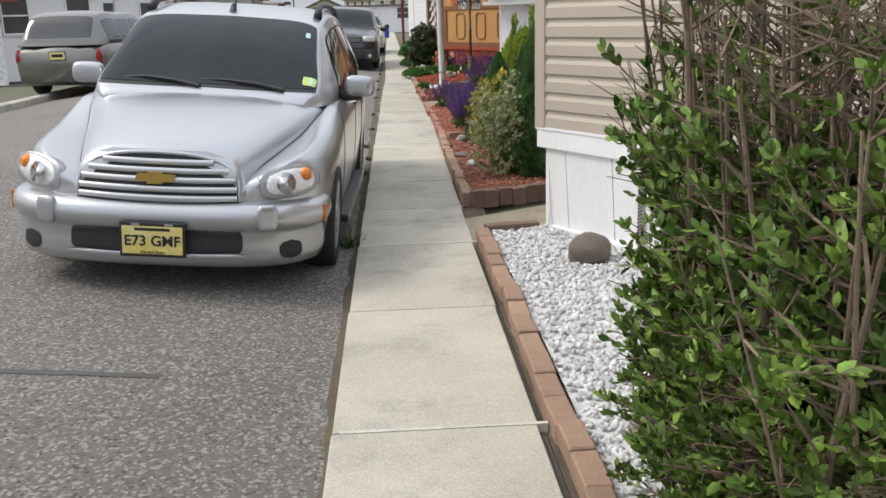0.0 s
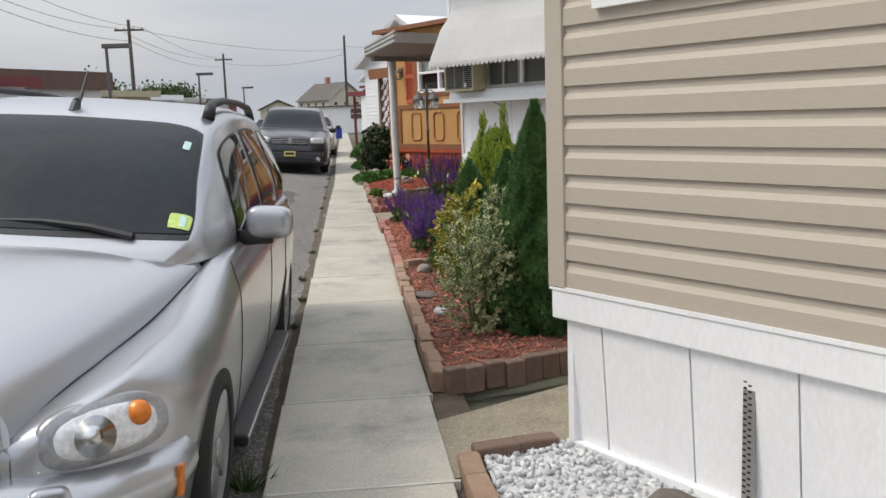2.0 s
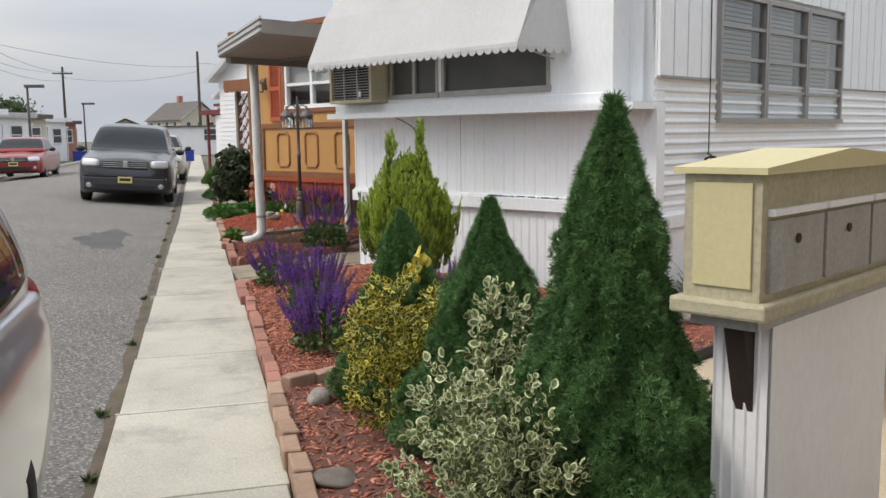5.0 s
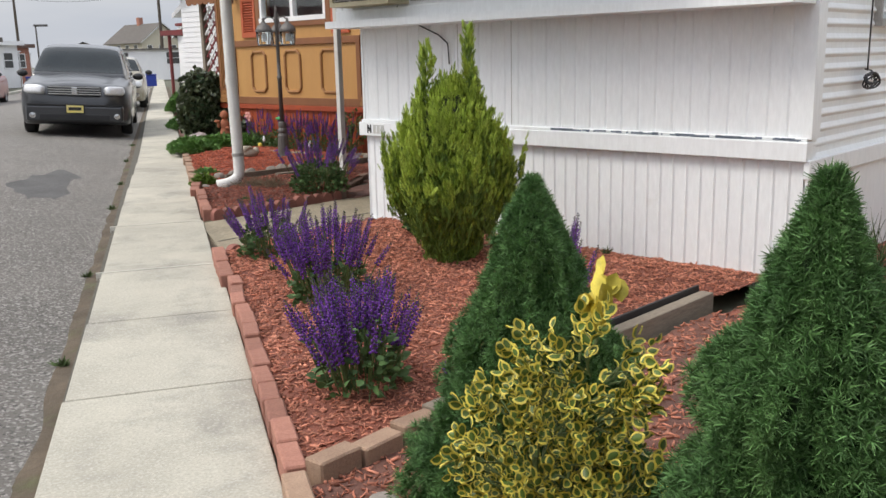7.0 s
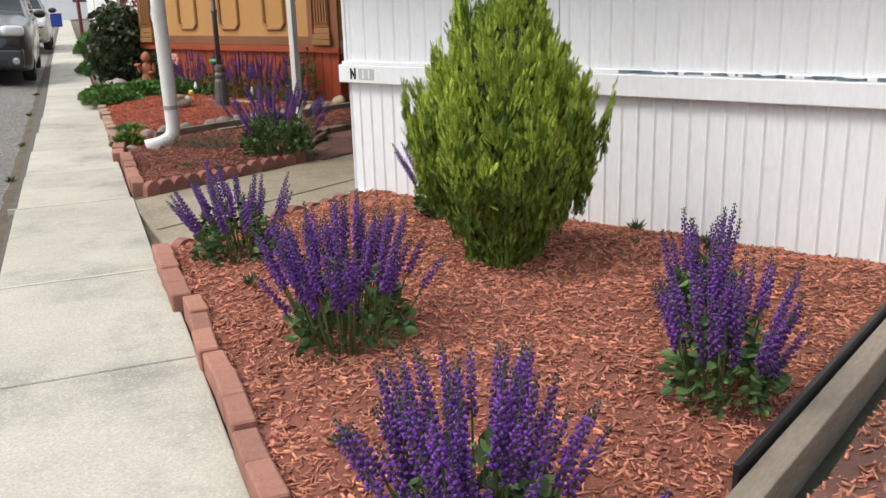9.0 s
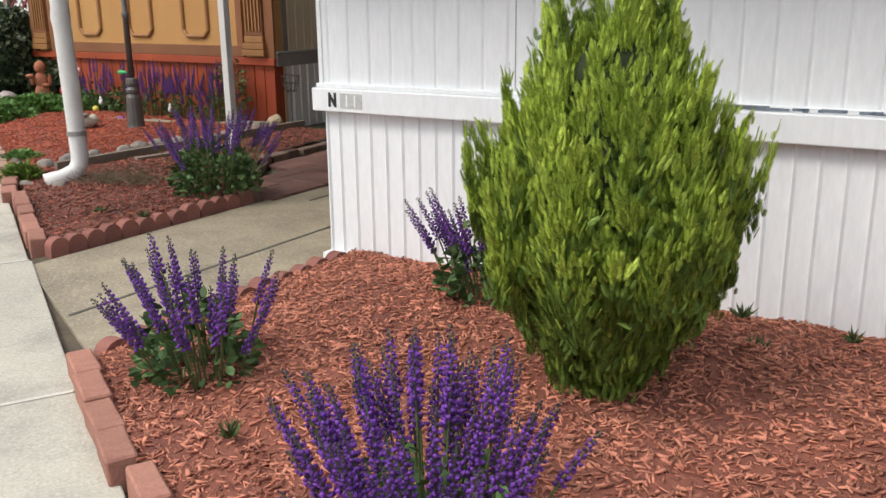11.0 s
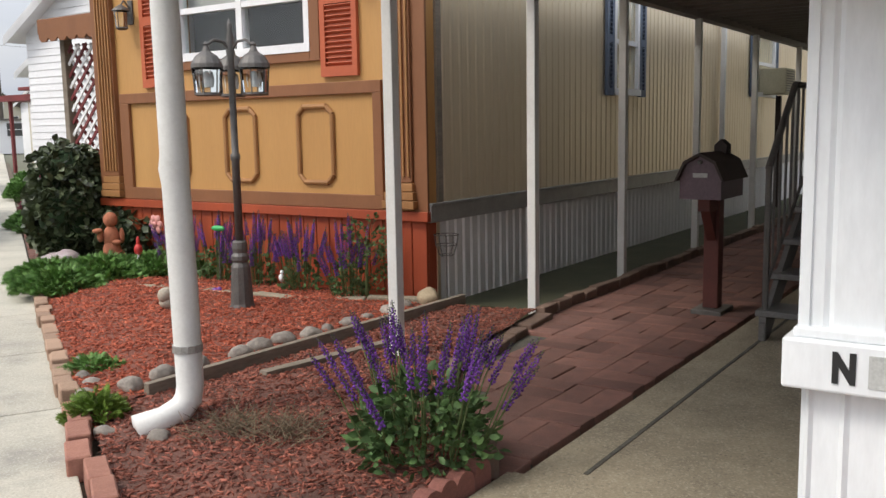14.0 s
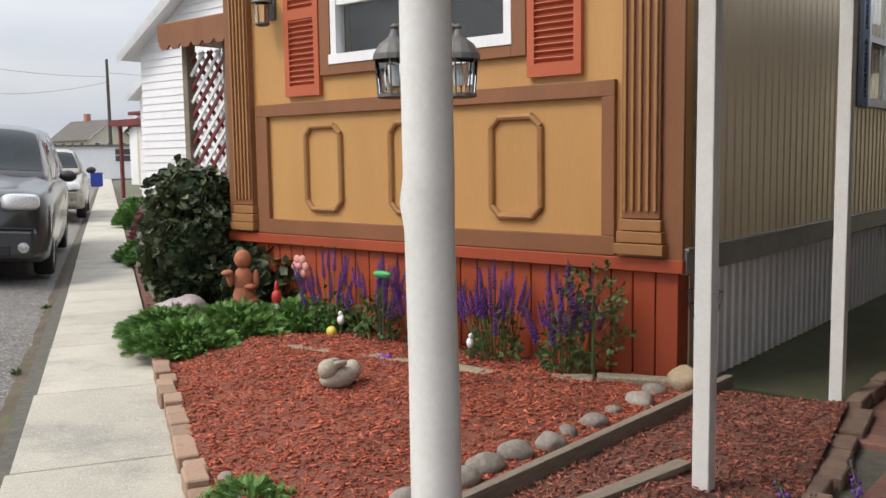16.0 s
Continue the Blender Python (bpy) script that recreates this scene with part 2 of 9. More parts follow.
M["dark_wood"] = mat("dark_brown_wood", (0.045, 0.028, 0.022), (0.03, 0.018, 0.014), 0.7, 0, 6, 80, 0.3, 60)
M["red_brown"] = mat("red_brown_wood", (0.115, 0.026, 0.018), (0.075, 0.018, 0.013), 0.6, 0, 6, 80, 0.2)
M["cream"] = mat("cream_paint", (0.62, 0.555, 0.31), (0.56, 0.50, 0.28), 0.6, 0, 2.2, 60, 0.1, stain=(0.40, 0.33, 0.19), stain_scale=3, stain_lo=0.66, grit=0.22)
M["cream_trim"] = mat("cream_trim", (0.50, 0.46, 0.32), (0.40, 0.36, 0.24), 0.65, 0, 4, 60, 0.2)
M["patio"] = mat("patio_concrete", (0.55, 0.45, 0.31), (0.47, 0.38, 0.26), 0.88, 0, 2, 90, 0.2)
M["grass"] = mat("grass", (0.085, 0.13, 0.035), (0.05, 0.085, 0.022), 0.8, 0, 3, 40, 0.3, vary=0.35, island=True)


# ---- building helpers ----
HA = 30.0                                       # the homes stand at this angle to the street
HOME = pose(0, 0, 0, 0, 0, HA)


def W(a, b, z=0.0):
    """World place of a point given along the homes' length (a) and width (b)."""
    return HOME @ Vector((a, b, z))


def thing(name, label, category, m=None, group="", kind=""):
    ob = new(name)
    ob.empty_display_size = 0.1
    if m is not None:
        ob.matrix_world = m
    return tagged(ob, label, category, group, kind)


def mesh_of(bm, name, material, smooth=False):
    me = bpy.data.meshes.new(name)
    bm.normal_update()
    bm.to_mesh(me)
    bm.free()
    for m in material if isinstance(material, (list, tuple)) else [material]:
        me.materials.append(m)
    if smooth:
        me.polygons.foreach_set("use_smooth", [True] * len(me.polygons))
    return me


def part(name, bm, material, parent=None, label="", smooth=False, kind="", m=None):
    ob = new(name, mesh_of(bm, name, material, smooth))
    if parent is not None:
        ob.parent = parent
    if m is not None:
        ob.matrix_basis = m
    return tagged(ob, label, kind=kind)


def raw(name, verts, faces, material, parent=None, label="", smooth=False, kind="", slots=None):
    me = bpy.data.meshes.new(name)
    me.from_pydata(verts, [], faces)
    for m in material if isinstance(material, (list, tuple)) else [material]:
        me.materials.append(m)
    if slots is not None:
        me.polygons.foreach_set("material_index", slots)
    if smooth:
        me.polygons.foreach_set("use_smooth", [True] * len(me.polygons))
    me.update()
    ob = new(name, me)
    if parent is not None:
        ob.parent = parent
    return tagged(ob, label, kind=kind)


def box(bm, x0, x1, y0, y1, z0, z1, bevel=0.0, m=None):
    vs = [bm.verts.new((x, y, z)) for x in (x0, x1) for y in (y0, y1) for z in (z0, z1)]
    fs = [bm.faces.new([vs[i] for i in q]) for q in ((0, 1, 3, 2), (4, 6, 7, 5), (0, 4, 5, 1), (2, 3, 7, 6), (0, 2, 6, 4), (1, 5, 7, 3))]
    made = vs
    if bevel:
        es = list({e for f in fs for e in f.edges})
        r = bmesh.ops.bevel(bm, geom=es, offset=bevel, segments=2, affect="EDGES", profile=0.5)
        made = list({v for f in r["faces"] for v in f.verts} | {v for v in vs if v.is_valid})
    if m is not None:
        for v in made:
            v.co = m @ v.co
    return made


def boxes(*args, bevel=0.0):
    bm = bmesh.new()
    for a in args:
        box(bm, *a, bevel=bevel)
    return bm


def rod(bm, p, q, r0, r1=None, n=8, cap=True):
    """A round bar from p to q, tapering."""
    p, q = Vector(p), Vector(q)
    r1 = r0 if r1 is None else r1
    d = (q - p).normalized()
    u = d.orthogonal().normalized()
    w = d.cross(u)
    ra = [bm.verts.new(p + (u * math.cos(k * math.tau / n) + w * math.sin(k * math.tau / n)) * r0) for k in range(n)]
    rb = [bm.verts.new(q + (u * math.cos(k * math.tau / n) + w * math.sin(k * math.tau / n)) * r1) for k in range(n)]
    for k in range(n):
        bm.faces.new((ra[k], ra[(k + 1) % n], rb[(k + 1) % n], rb[k]))
    if cap:
        bm.faces.new(ra[::-1])
        bm.faces.new(rb)


def rods(pts, r, n=8):
    """A bent bar through points; r is one radius or one per point."""
    bm = bmesh.new()
    for i in range(len(pts) - 1):
        a = r[i] if isinstance(r, (list, tuple)) else r
        b = r[i + 1] if isinstance(r, (list, tuple)) else r
        rod(bm, pts[i], pts[i + 1], a, b, n)
    return bm


def tube(pts, r, n=14):
    """A smooth bent pipe through points, one radius per point."""
    bm = bmesh.new()
    P = [Vector(p) for p in pts]
    u = Vector((1, 0, 0))
    rings = []
    for i, p in enumerate(P):
        d = (P[min(i + 1, len(P) - 1)] - P[max(i - 1, 0)]).normalized()
        u = (u - d * u.dot(d)).normalized()
        w = d.cross(u)
        rings.append([bm.verts.new(p + (u * math.cos(k * math.tau / n) + w * math.sin(k * math.tau / n)) * r[i]) for k in range(n)])
    for a, b in zip(rings, rings[1:]):
        for k in range(n):
            bm.faces.new((a[k], a[(k + 1) % n], b[(k + 1) % n], b[k]))
    bm.faces.new(rings[0][::-1])
    bm.faces.new(rings[-1])
    bmesh.ops.recalc_face_normals(bm, faces=bm.faces)
    return bm


def lathe(profile, n=20):
    """A turned body from (radius, z) pairs."""
    bm = bmesh.new()
    rings = []
    for r, z in profile:
        rings.append([bm.verts.new((r * math.cos(k * math.tau / n), r * math.sin(k * math.tau / n), z)) for k in range(n)] if r > 1e-5 else [bm.verts.new((0, 0, z))])
    for a, b in zip(rings, rings[1:]):
        for k in range(n):
            q = [a[k % len(a)], a[(k + 1) % len(a)], b[(k + 1) % len(b)], b[k % len(b)]]
            q = list(dict.fromkeys(q))
            if len(q) > 2:
                bm.faces.new(q)
    for ring, flip in ((rings[0], True), (rings[-1], False)):
        if len(ring) > 2:
            bm.faces.new(ring[::-1] if flip else ring)
    return bm


def extrude(profile, y0, y1, axis="y"):
    """A closed outline (x, z) drawn out along y."""
    bm = bmesh.new()
    a = [bm.verts.new((x, y0, z)) for x, z in profile]
    b = [bm.verts.new((x, y1, z)) for x, z in profile]
    n = len(profile)
    for k in range(n):
        bm.faces.new((a[k], b[k], b[(k + 1) % n], a[(k + 1) % n]))
    bm.faces.new(a)
    bm.faces.new(b[::-1])
    bmesh.ops.recalc_face_normals(bm, faces=bm.faces)
    return bm


def prism(outline, z0, z1):
    """A flat plate of the given outline (x, y)."""
    bm = bmesh.new()
    a = [bm.verts.new((x, y, z0)) for x, y in outline]
    b = [bm.verts.new((x, y, z1)) for x, y in outline]
    n = len(outline)
    for k in range(n):
        bm.faces.new((a[k], a[(k + 1) % n], b[(k + 1) % n], b[k]))
    bm.faces.new(a[::-1])
    bm.faces.new(b)
    bmesh.ops.recalc_face_normals(bm, faces=bm.faces)
    return bm


def corrugated(width, z0, z1, pitch, depth, flat=0.5, thick=0.02, duty=0.25):
    """A ribbed sheet standing along y, its face at -x: flat pans with raised narrow ribs."""
    xs = []
    y = 0.0
    while y < width - 1e-4:
        p = min(pitch, width - y)
        for f, d in ((0.0, 0), (1 - duty - 0.12, 0), (1 - duty, depth), (1 - 0.12, depth)):
            xs.append((y + p * f, -d))
        y += p
    xs.append((width, 0))
    bm = bmesh.new()
    lo = [bm.verts.new((x, yy, z0)) for yy, x in xs]
    hi = [bm.verts.new((x, yy, z1)) for yy, x in xs]
    for k in range(len(xs) - 1):
        bm.faces.new((lo[k], hi[k], hi[k + 1], lo[k + 1]))
    bl = [bm.verts.new((thick, yy, z)) for yy in (0, width) for z in (z0, z1)]
    bm.faces.new((bl[0], bl[2], bl[3], bl[1]))
    bmesh.ops.recalc_face_normals(bm, faces=bm.faces)
    return bm


def lap_siding(width, z0, z1, pitch, depth, style="lap"):
    """Horizontal siding standing along y, its face at -x."""
    prof = []
    z = z0
    while z < z1 - 1e-3:
        p = min(pitch, z1 - z)
        if style == "lap":
            prof += [(-depth, z), (-depth, z + p * 0.55), (-0.15 * depth, z + p * 0.74), (0.0, z + p * 0.97)]
        elif style == "plain":
            prof += [(-depth, z), (-0.1 * depth, z + p * 0.985)]
        else:
            prof += [(0.0, z), (-depth, z + p * 0.3), (-depth, z + p * 0.7), (0.0, z + p * 0.9)]
        z += p
    prof.append((0.0, z1))
    bm = bmesh.new()
    a = [bm.verts.new((x, 0, z)) for x, z in prof]
    b = [bm.verts.new((x, width, z)) for x, z in prof]
    for k in range(len(prof) - 1):
        bm.faces.new((a[k], a[k + 1], b[k + 1], b[k]))
    return bm


def wall_slab(bm, x0, x1, y0, y1, z0, z1, holes=()):
    """A wall from x0 to x1 (its thickness) along y with square openings (y0, y1, z0, z1) through it."""
    ys = sorted({y0, y1, *[h[0] for h in holes], *[h[1] for h in holes]})
    zs = sorted({z0, z1, *[h[2] for h in holes], *[h[3] for h in holes]})
    for a, b in zip(ys, ys[1:]):
        run = None
        for c, d in zip(zs, zs[1:]):
            inside = any(h[0] - 1e-6 <= a and b <= h[1] + 1e-6 and h[2] - 1e-6 <= c and d <= h[3] + 1e-6 for h in holes)
            if not inside:
                if run is None:
                    run = [c, d]
                else:
                    run[1] = d
            if inside and run:
                box(bm, x0, x1, a, b, *run)
                run = None
        if run:
            box(bm, x0, x1, a, b, *run)
    bmesh.ops.remove_doubles(bm, verts=bm.verts[:], dist=0.0005)


def smooth_noise(p, s=1.0):
    return noise.noise(Vector(p) * s)


def rnd(a, b):
    return random.uniform(a, b)


def curve_at(table, y):
    """Values at y of a table of rows (y, v1, v2 ...), eased."""
    ys = [r[0] for r in table]
    k = max(0, min(len(ys) - 2, sum(1 for q in ys[1:-1] if q <= y)))
    f = max(0.0, min(1.0, (y - ys[k]) / (ys[k + 1] - ys[k])))
    out = []
    for c in range(1, len(table[0])):
        p0, p1, p2, p3 = (table[max(0, min(len(table) - 1, k + d))] for d in (-1, 0, 1, 2))
        h = p2[0] - p1[0]
        m1 = (p2[c] - p0[c]) / max(1e-6, p2[0] - p0[0]) * h
        m2 = (p3[c] - p1[c]) / max(1e-6, p3[0] - p1[0]) * h
        f2, f3 = f * f, f * f * f
        out.append((2 * f3 - 3 * f2 + 1) * p1[c] + (f3 - 2 * f2 + f) * m1 + (-2 * f3 + 3 * f2) * p2[c] + (f3 - f2) * m2)
    return out


# ---- ground ----
SW0, SW1 = -0.22, 0.49                           # the pavement's edges
bm = bmesh.new()
box(bm, -600, 600, -300, 900, -0.5, -0.09)
tagged(part("ground", bm, M["ground"], kind="structure"), "bare earthy ground around the lots", "ground")


def street_z(x):
    """Height of the crowned street at x."""
    f = abs(x + 3.45) / 3.25
    return 0.15 - 0.215 * f ** 2.0 if f < 1 else -0.065


bm = bmesh.new()
xs = [-6.75 + 6.6 * i / 44 for i in range(45)]
line = [[bm.verts.new((x, y, street_z(x))) for x in xs] for y in (-8, 30, 70, 120)]
for r0, r1 in zip(line, line[1:]):
    for i in range(44):
        bm.faces.new((r0[i], r0[i + 1], r1[i + 1], r1[i]))
tagged(part("road", bm, M["asphalt"], smooth=True, kind="structure"), "grey worn asphalt street with exposed stones", "road")
tagged(part("road", boxes((-60, 60, 120, 128, -0.3, -0.035)), M["asphalt"], kind="structure"), "grey asphalt cross street at the end", "road")


def strip(name, x0, x1, y0, y1, z, amp, material, n=(6, 120), seed=0.0, wob=0.04):
    verts, faces = [], []
    for j in range(n[1] + 1):
        y = y0 + (y1 - y0) * j / n[1]
        for i in range(n[0] + 1):
            f = i / n[0]
            x = x0 + (x1 - x0) * f
            if i == 0:
                x += wob * smooth_noise((y, seed, 0), 1.7)
            h = amp * math.sin(math.pi * min(max(f, 0.0), 1.0)) * (0.6 + 0.8 * smooth_noise((x * 6, y * 6, seed)))
            verts.append((x, y, z + h))
    w = n[0] + 1
    for j in range(n[1]):
        for i in range(n[0]):
            faces.append((j * w + i, j * w + i + 1, (j + 1) * w + i + 1, (j + 1) * w + i))
    return raw(name, verts, faces, material, smooth=True, kind="structure")


tagged(strip("verge", SW0 - 0.075, SW0 + 0.12, -4, 60, -0.055, 0.022, M["soil"], (6, 900), 3.0, 0.05), "strip of dirt and weeds along the pavement", "verge")

tagged(strip("verge", SW1 - 0.006, SW1 + 0.16, -4, 60, -0.034, 0.014, M["soil"], (4, 420), 8.0, 0.0), "thin strip of dark soil between pavement and edging", "verge")

# pavement: slabs of concrete, some joints filled with pale sealant
pavement = thing("pavement", "pale concrete pavement in square slabs with dark stains", "pavement", kind="structure")
bm = boxes((SW0 + 0.01, SW1 - 0.01, -6, 118, -0.25, -0.03))
part("pavement_bed", bm, M["groove"], pavement)
JOINTS = [-5.2, -3.9, -2.6, -1.3, 0.1, 1.45, 2.80, 4.1, 5.36, 6.42, 7.54, 8.73, 9.85, 11.0, 12.1, 13.26, 14.95, 16.1, 17.3, 18.5, 19.75, 21.0, 22.3, 23.6]
while JOINTS[-1] < 116:
    JOINTS.append(JOINTS[-1] + 1.3)
SEALED = (2.80, 5.36, 6.42, 9.85, 13.26, 14.95)
for j0, j1 in zip(JOINTS, JOINTS[1:]):
    bm = bmesh.new()
    mid = 0.5 * (j0 + j1)
    e0 = SW0 + curve_at([(0.0, -0.035), (4.0, -0.025), (9.0, 0.005), (12.0, 0.03), (17.0, 0.06), (21.0, 0.10), (30.0, 0.07)], min(max(mid, 0.0), 30.0))[0]
    e1 = SW1 + curve_at([(0.0, -0.04), (3.0, -0.035), (6.0, -0.015), (9.0, 0.015), (12.5, 0.04), (15.0, 0.0), (20.0, 0.0)], min(max(mid, 0.0), 20.0))[0]
    box(bm, e0, e1, j0 + 0.005, j1 - 0.005, -0.12, 0.0, bevel=0.006)
    part("slab", bm, M["concrete"], pavement)
for j in SEALED:
    bm = bmesh.new()
    box(bm, SW0, SW1, j - 0.009, j + 0.009, -0.06, 0.0035)
    part("joint_sealant", bm, M["joint"], pavement, "pale sealant in a joint")

# concrete paths that lead from the pavement between the homes
def paved(name, outline, z, material, label):
    return tagged(part(name, prism([tuple(W(a, b)[:2]) for a, b in outline], -0.2, z), material, kind="structure"), label, "path")


paved("path", [(2.9, 4.55), (3.05, 5.02), (14, 5.02), (14, 4.45), (3.0, 4.45)], -0.012, M["path"], "worn concrete path beside the tan home")
paved("path", [(7.26, 11.40), (7.86, 12.66), (9.49, 12.66), (9.49, 11.90), (9.49, 11.5)], -0.012, M["path"], "stained concrete path leading to the carport")
paved("carport_floor", [(9.49, 11.5), (9.49, 12.60), (22, 12.60), (22, 11.5)], -0.012, M["path"], "shaded concrete floor under the carport")
for a0, a1, b in ((7.52, 9.49, 11.89),):
    tagged(part("path_joint", prism([tuple(W(a, bb)[:2]) for a, bb in ((a0, b - 0.009), (a1, b - 0.009), (a1, b + 0.009), (a0, b + 0.009))], -0.05, -0.009), M["groove"], kind="structure"), "dark open joint in the concrete path", "joint")
tagged(part("path_joint", prism([tuple(W(a, bb)[:2]) for a, bb in ((9.6, 12.40), (22, 12.40), (22, 12.418), (9.6, 12.418))], -0.05, -0.009), M["groove"], kind="structure"), "dark open joint in the carport floor", "joint")
paved("patio", [(5.6, 5.05), (6.25, 7.08), (16, 7.08), (16, 5.05)], -0.005, M["patio"], "warm beige concrete patio slab")


def mound(name, outline, z, rise, material, label, cell=0.07, seed=0.0, kind="structure"):
    """A bed of loose material inside an outline (x, y): a fine grid, slightly heaped and uneven."""
    xs = [p[0] for p in outline]
    ys = [p[1] for p in outline]
    n = len(outline)

    def inside(x, y):
        c = False
        for k in range(n):
            (ax, ay), (bx, by) = outline[k], outline[(k + 1) % n]
            if (ay > y) != (by > y) and x < (bx - ax) * (y - ay) / (by - ay) + ax:
                c = not c
        return c

    def edge(x, y):
        best = 9.0
        for k in range(n):
            a, b = Vector(outline[k]), Vector(outline[(k + 1) % n])
            d = b - a
            t = max(0.0, min(1.0, (Vector((x, y)) - a).dot(d) / d.length_squared))
            best = min(best, (Vector((x, y)) - a - d * t).length)
        return best

    def nearest(x, y):
        best, at = 9.0, (x, y)
        for k in range(n):
            a, b = Vector(outline[k]), Vector(outline[(k + 1) % n])
            d = b - a
            t = max(0.0, min(1.0, (Vector((x, y)) - a).dot(d) / d.length_squared))
            p = a + d * t
            if (Vector((x, y)) - p).length < best:
                best, at = (Vector((x, y)) - p).length, (p.x, p.y)
        return at

    def height(x, y):
        return z + rise * min(1.0, edge(x, y) / 0.5) + 0.016 * smooth_noise((x, y, seed), 3.0) + 0.010 * smooth_noise((x, y, seed + 5), 9.0)

    ids, verts, faces = {}, [], []
    nx, ny = int((max(xs) - min(xs)) / cell) + 2, int((max(ys) - min(ys)) / cell) + 2
    for j in range(ny):
        for i in range(nx):
            cx, cy = min(xs) + (i + 0.5) * cell, min(ys) + (j + 0.5) * cell
            if not (inside(cx, cy) or edge(cx, cy) < cell * 0.5):
                continue
            q = []
            for di, dj in ((0, 0), (1, 0), (1, 1), (0, 1)):
                k = (i + di, j + dj)
                if k not in ids:
                    x, y = min(xs) + k[0] * cell, min(ys) + k[1] * cell
                    ids[k] = len(verts)
                    if not inside(x, y):
                        x, y = nearest(x, y)
                    verts.append((x, y, height(x, y)))
                q.append(ids[k])
            faces.append(q)
    ob = raw(name, verts, faces, material, smooth=True, kind=kind)
    tagged(ob, label, "garden bed")
    return inside, height


def xy(pts):
    return [tuple(W(a, b)[:2]) for a, b in pts]


BED1 = [(0.56, 6.55), (1.9, 7.28), tuple(W(5.9, 5.08)[:2]), tuple(W(6.25, 7.08)[:2]), tuple(W(7.9, 7.12)[:2]), tuple(W(7.9, 8.2)[:2]), (1.0, 10.10), (0.56, 9.88)]
BED2 = [(0.58, 9.98), (1.0, 10.2), (2.8, 11.22), *xy([(8.7, 8.25)]), *xy([(8.7, 11.36)]), (0.58, 13.42)]
BED2B = [*xy([(7.9, 7.12), (16.0, 7.12), (16.0, 8.15), (7.9, 8.15)])]
BED3 = [(0.58, 15.05), *xy([(9.45, 12.72), (9.62, 13.0), (10.5, 13.6), (11.9, 13.82), (11.75, 14.38)]), (0.58, 17.08)]
BED4 = [(0.56, 17.0), *xy([(11.75, 14.38), (11.85, 16.6)]), (1.6, 20.75), (0.52, 20.9)]
BED5 = [*xy([(11.73, 14.45), (11.9, 16.8)]), (1.5, 20.75), (0.5, 20.85), (0.5, 28.8), (3.6, 28.8)]
GRAVEL = [(0.60, 0.2), (0.60, 5.55), *xy([(3.62, 4.42), (3.75, 0.5)])]
in1, h1 = mound("mulch_bed", BED1, 0.035, 0.03, M["mulch_dark"], "dark red wood mulch under the shrubs", seed=1)
in2, h2 = mound("mulch_bed", BED2, 0.045, 0.07, M["mulch"], "red wood mulch in the salvia bed", seed=2)
in2b, h2b = mound("mulch_bed", BED2B, 0.03, 0.03, M["mulch"], "mulch strip along the white home", 0.15, seed=3)
in3, h3 = mound("mulch_bed", BED3, 0.035, 0.03, M["mulch_dark"], "dark red mulch around the downspout post", seed=4)
in4, h4 = mound("mulch_bed", BED4, 0.05, 0.05, M["mulch"], "bright red wood mulch around the lamp post", seed=5)
in5, h5 = mound("soil_bed", BED5, 0.03, 0.05, M["mulch_dark"], "dark soil bed against the red skirting", 0.12, seed=6)
ing, hg = mound("gravel_bed", GRAVEL, 0.015, 0.02, M["gravel"], "bed of crushed white gravel", seed=7)
# mossy soil, its colour darkened for the shade at the home's foot
tagged(part("lawn", prism(xy([(12.0, 13.82), (24, 13.82), (24, 14.6), (12.0, 14.6)]), -0.2, 0.0), mat("shade_dark_mossy_soil", (0.075, 0.075, 0.04), (0.045, 0.05, 0.025), 0.95, 0, 3, 40, 0.6), kind="structure"), "mossy strip along the metal home, shade put into its colour", "moss strip")


# ---- the homes ----
# tan home
tan_home = thing("mobile_home", "tan vinyl-sided mobile home on white skirting", "mobile home", pose(*W(3.62, 4.42, 0), 0, 0, HA))
part("siding", lap_siding(-9.0, 0.668, 3.1, 0.110, 0.013), M["tan_siding"], tan_home)
part("wall", boxes((0.001, 0.14, -9.0, -0.001, 0.55, 3.1)), M["tan_siding"], tan_home)
part("side_wall", boxes((0.14, 10, -0.14, -0.002, 0.55, 3.1)), M["tan_siding"], tan_home)
part("far_wall", boxes((0.14, 10, -9.0, -8.86, 0.55, 3.1)), M["tan_siding"], tan_home)
part("roof", boxes((-0.12, 10, -9.1, 0.12, 3.1, 3.2)), M["white_vinyl"], tan_home)
part("corner_post", boxes((-0.022, 0.09, -0.075, 0.018, 0.664, 3.1), bevel=0.006), M["tan_siding"], tan_home)
part("skirt_band", boxes((-0.012, 0.2, -9.0, 0.010, 0.535, 0.655), bevel=0.008), M["white_vinyl"], tan_home, "white band over the skirting")
for k in range(22):
    # skirt panels lean in towards the foot
    y1, y0 = min(-0.06, 0.17 - k * 0.41), 0.17 - (k + 1) * 0.41 + 0.008
    lo, hi = 0.055, 0.012
    bm = bmesh.new()
    v = [bm.verts.new(c) for c in ((hi, y0, 0.54), (hi, y1, 0.54), (lo, y1, -0.02), (lo, y0, -0.02), (hi + .03, y0, 0.54), (hi + .03, y1, 0.54), (lo + .03, y1, -0.02), (lo + .03, y0, -0.02))]
    for q in ((0, 1, 2, 3), (7, 6, 5, 4), (0, 4, 5, 1), (3, 2, 6, 7), (0, 3, 7, 4), (1, 5, 6, 2)):
        bm.faces.new([v[i] for i in q])
    bmesh.ops.recalc_face_normals(bm, faces=bm.faces)
    part("skirt_panel", bm, M["white_vinyl"], tan_home)
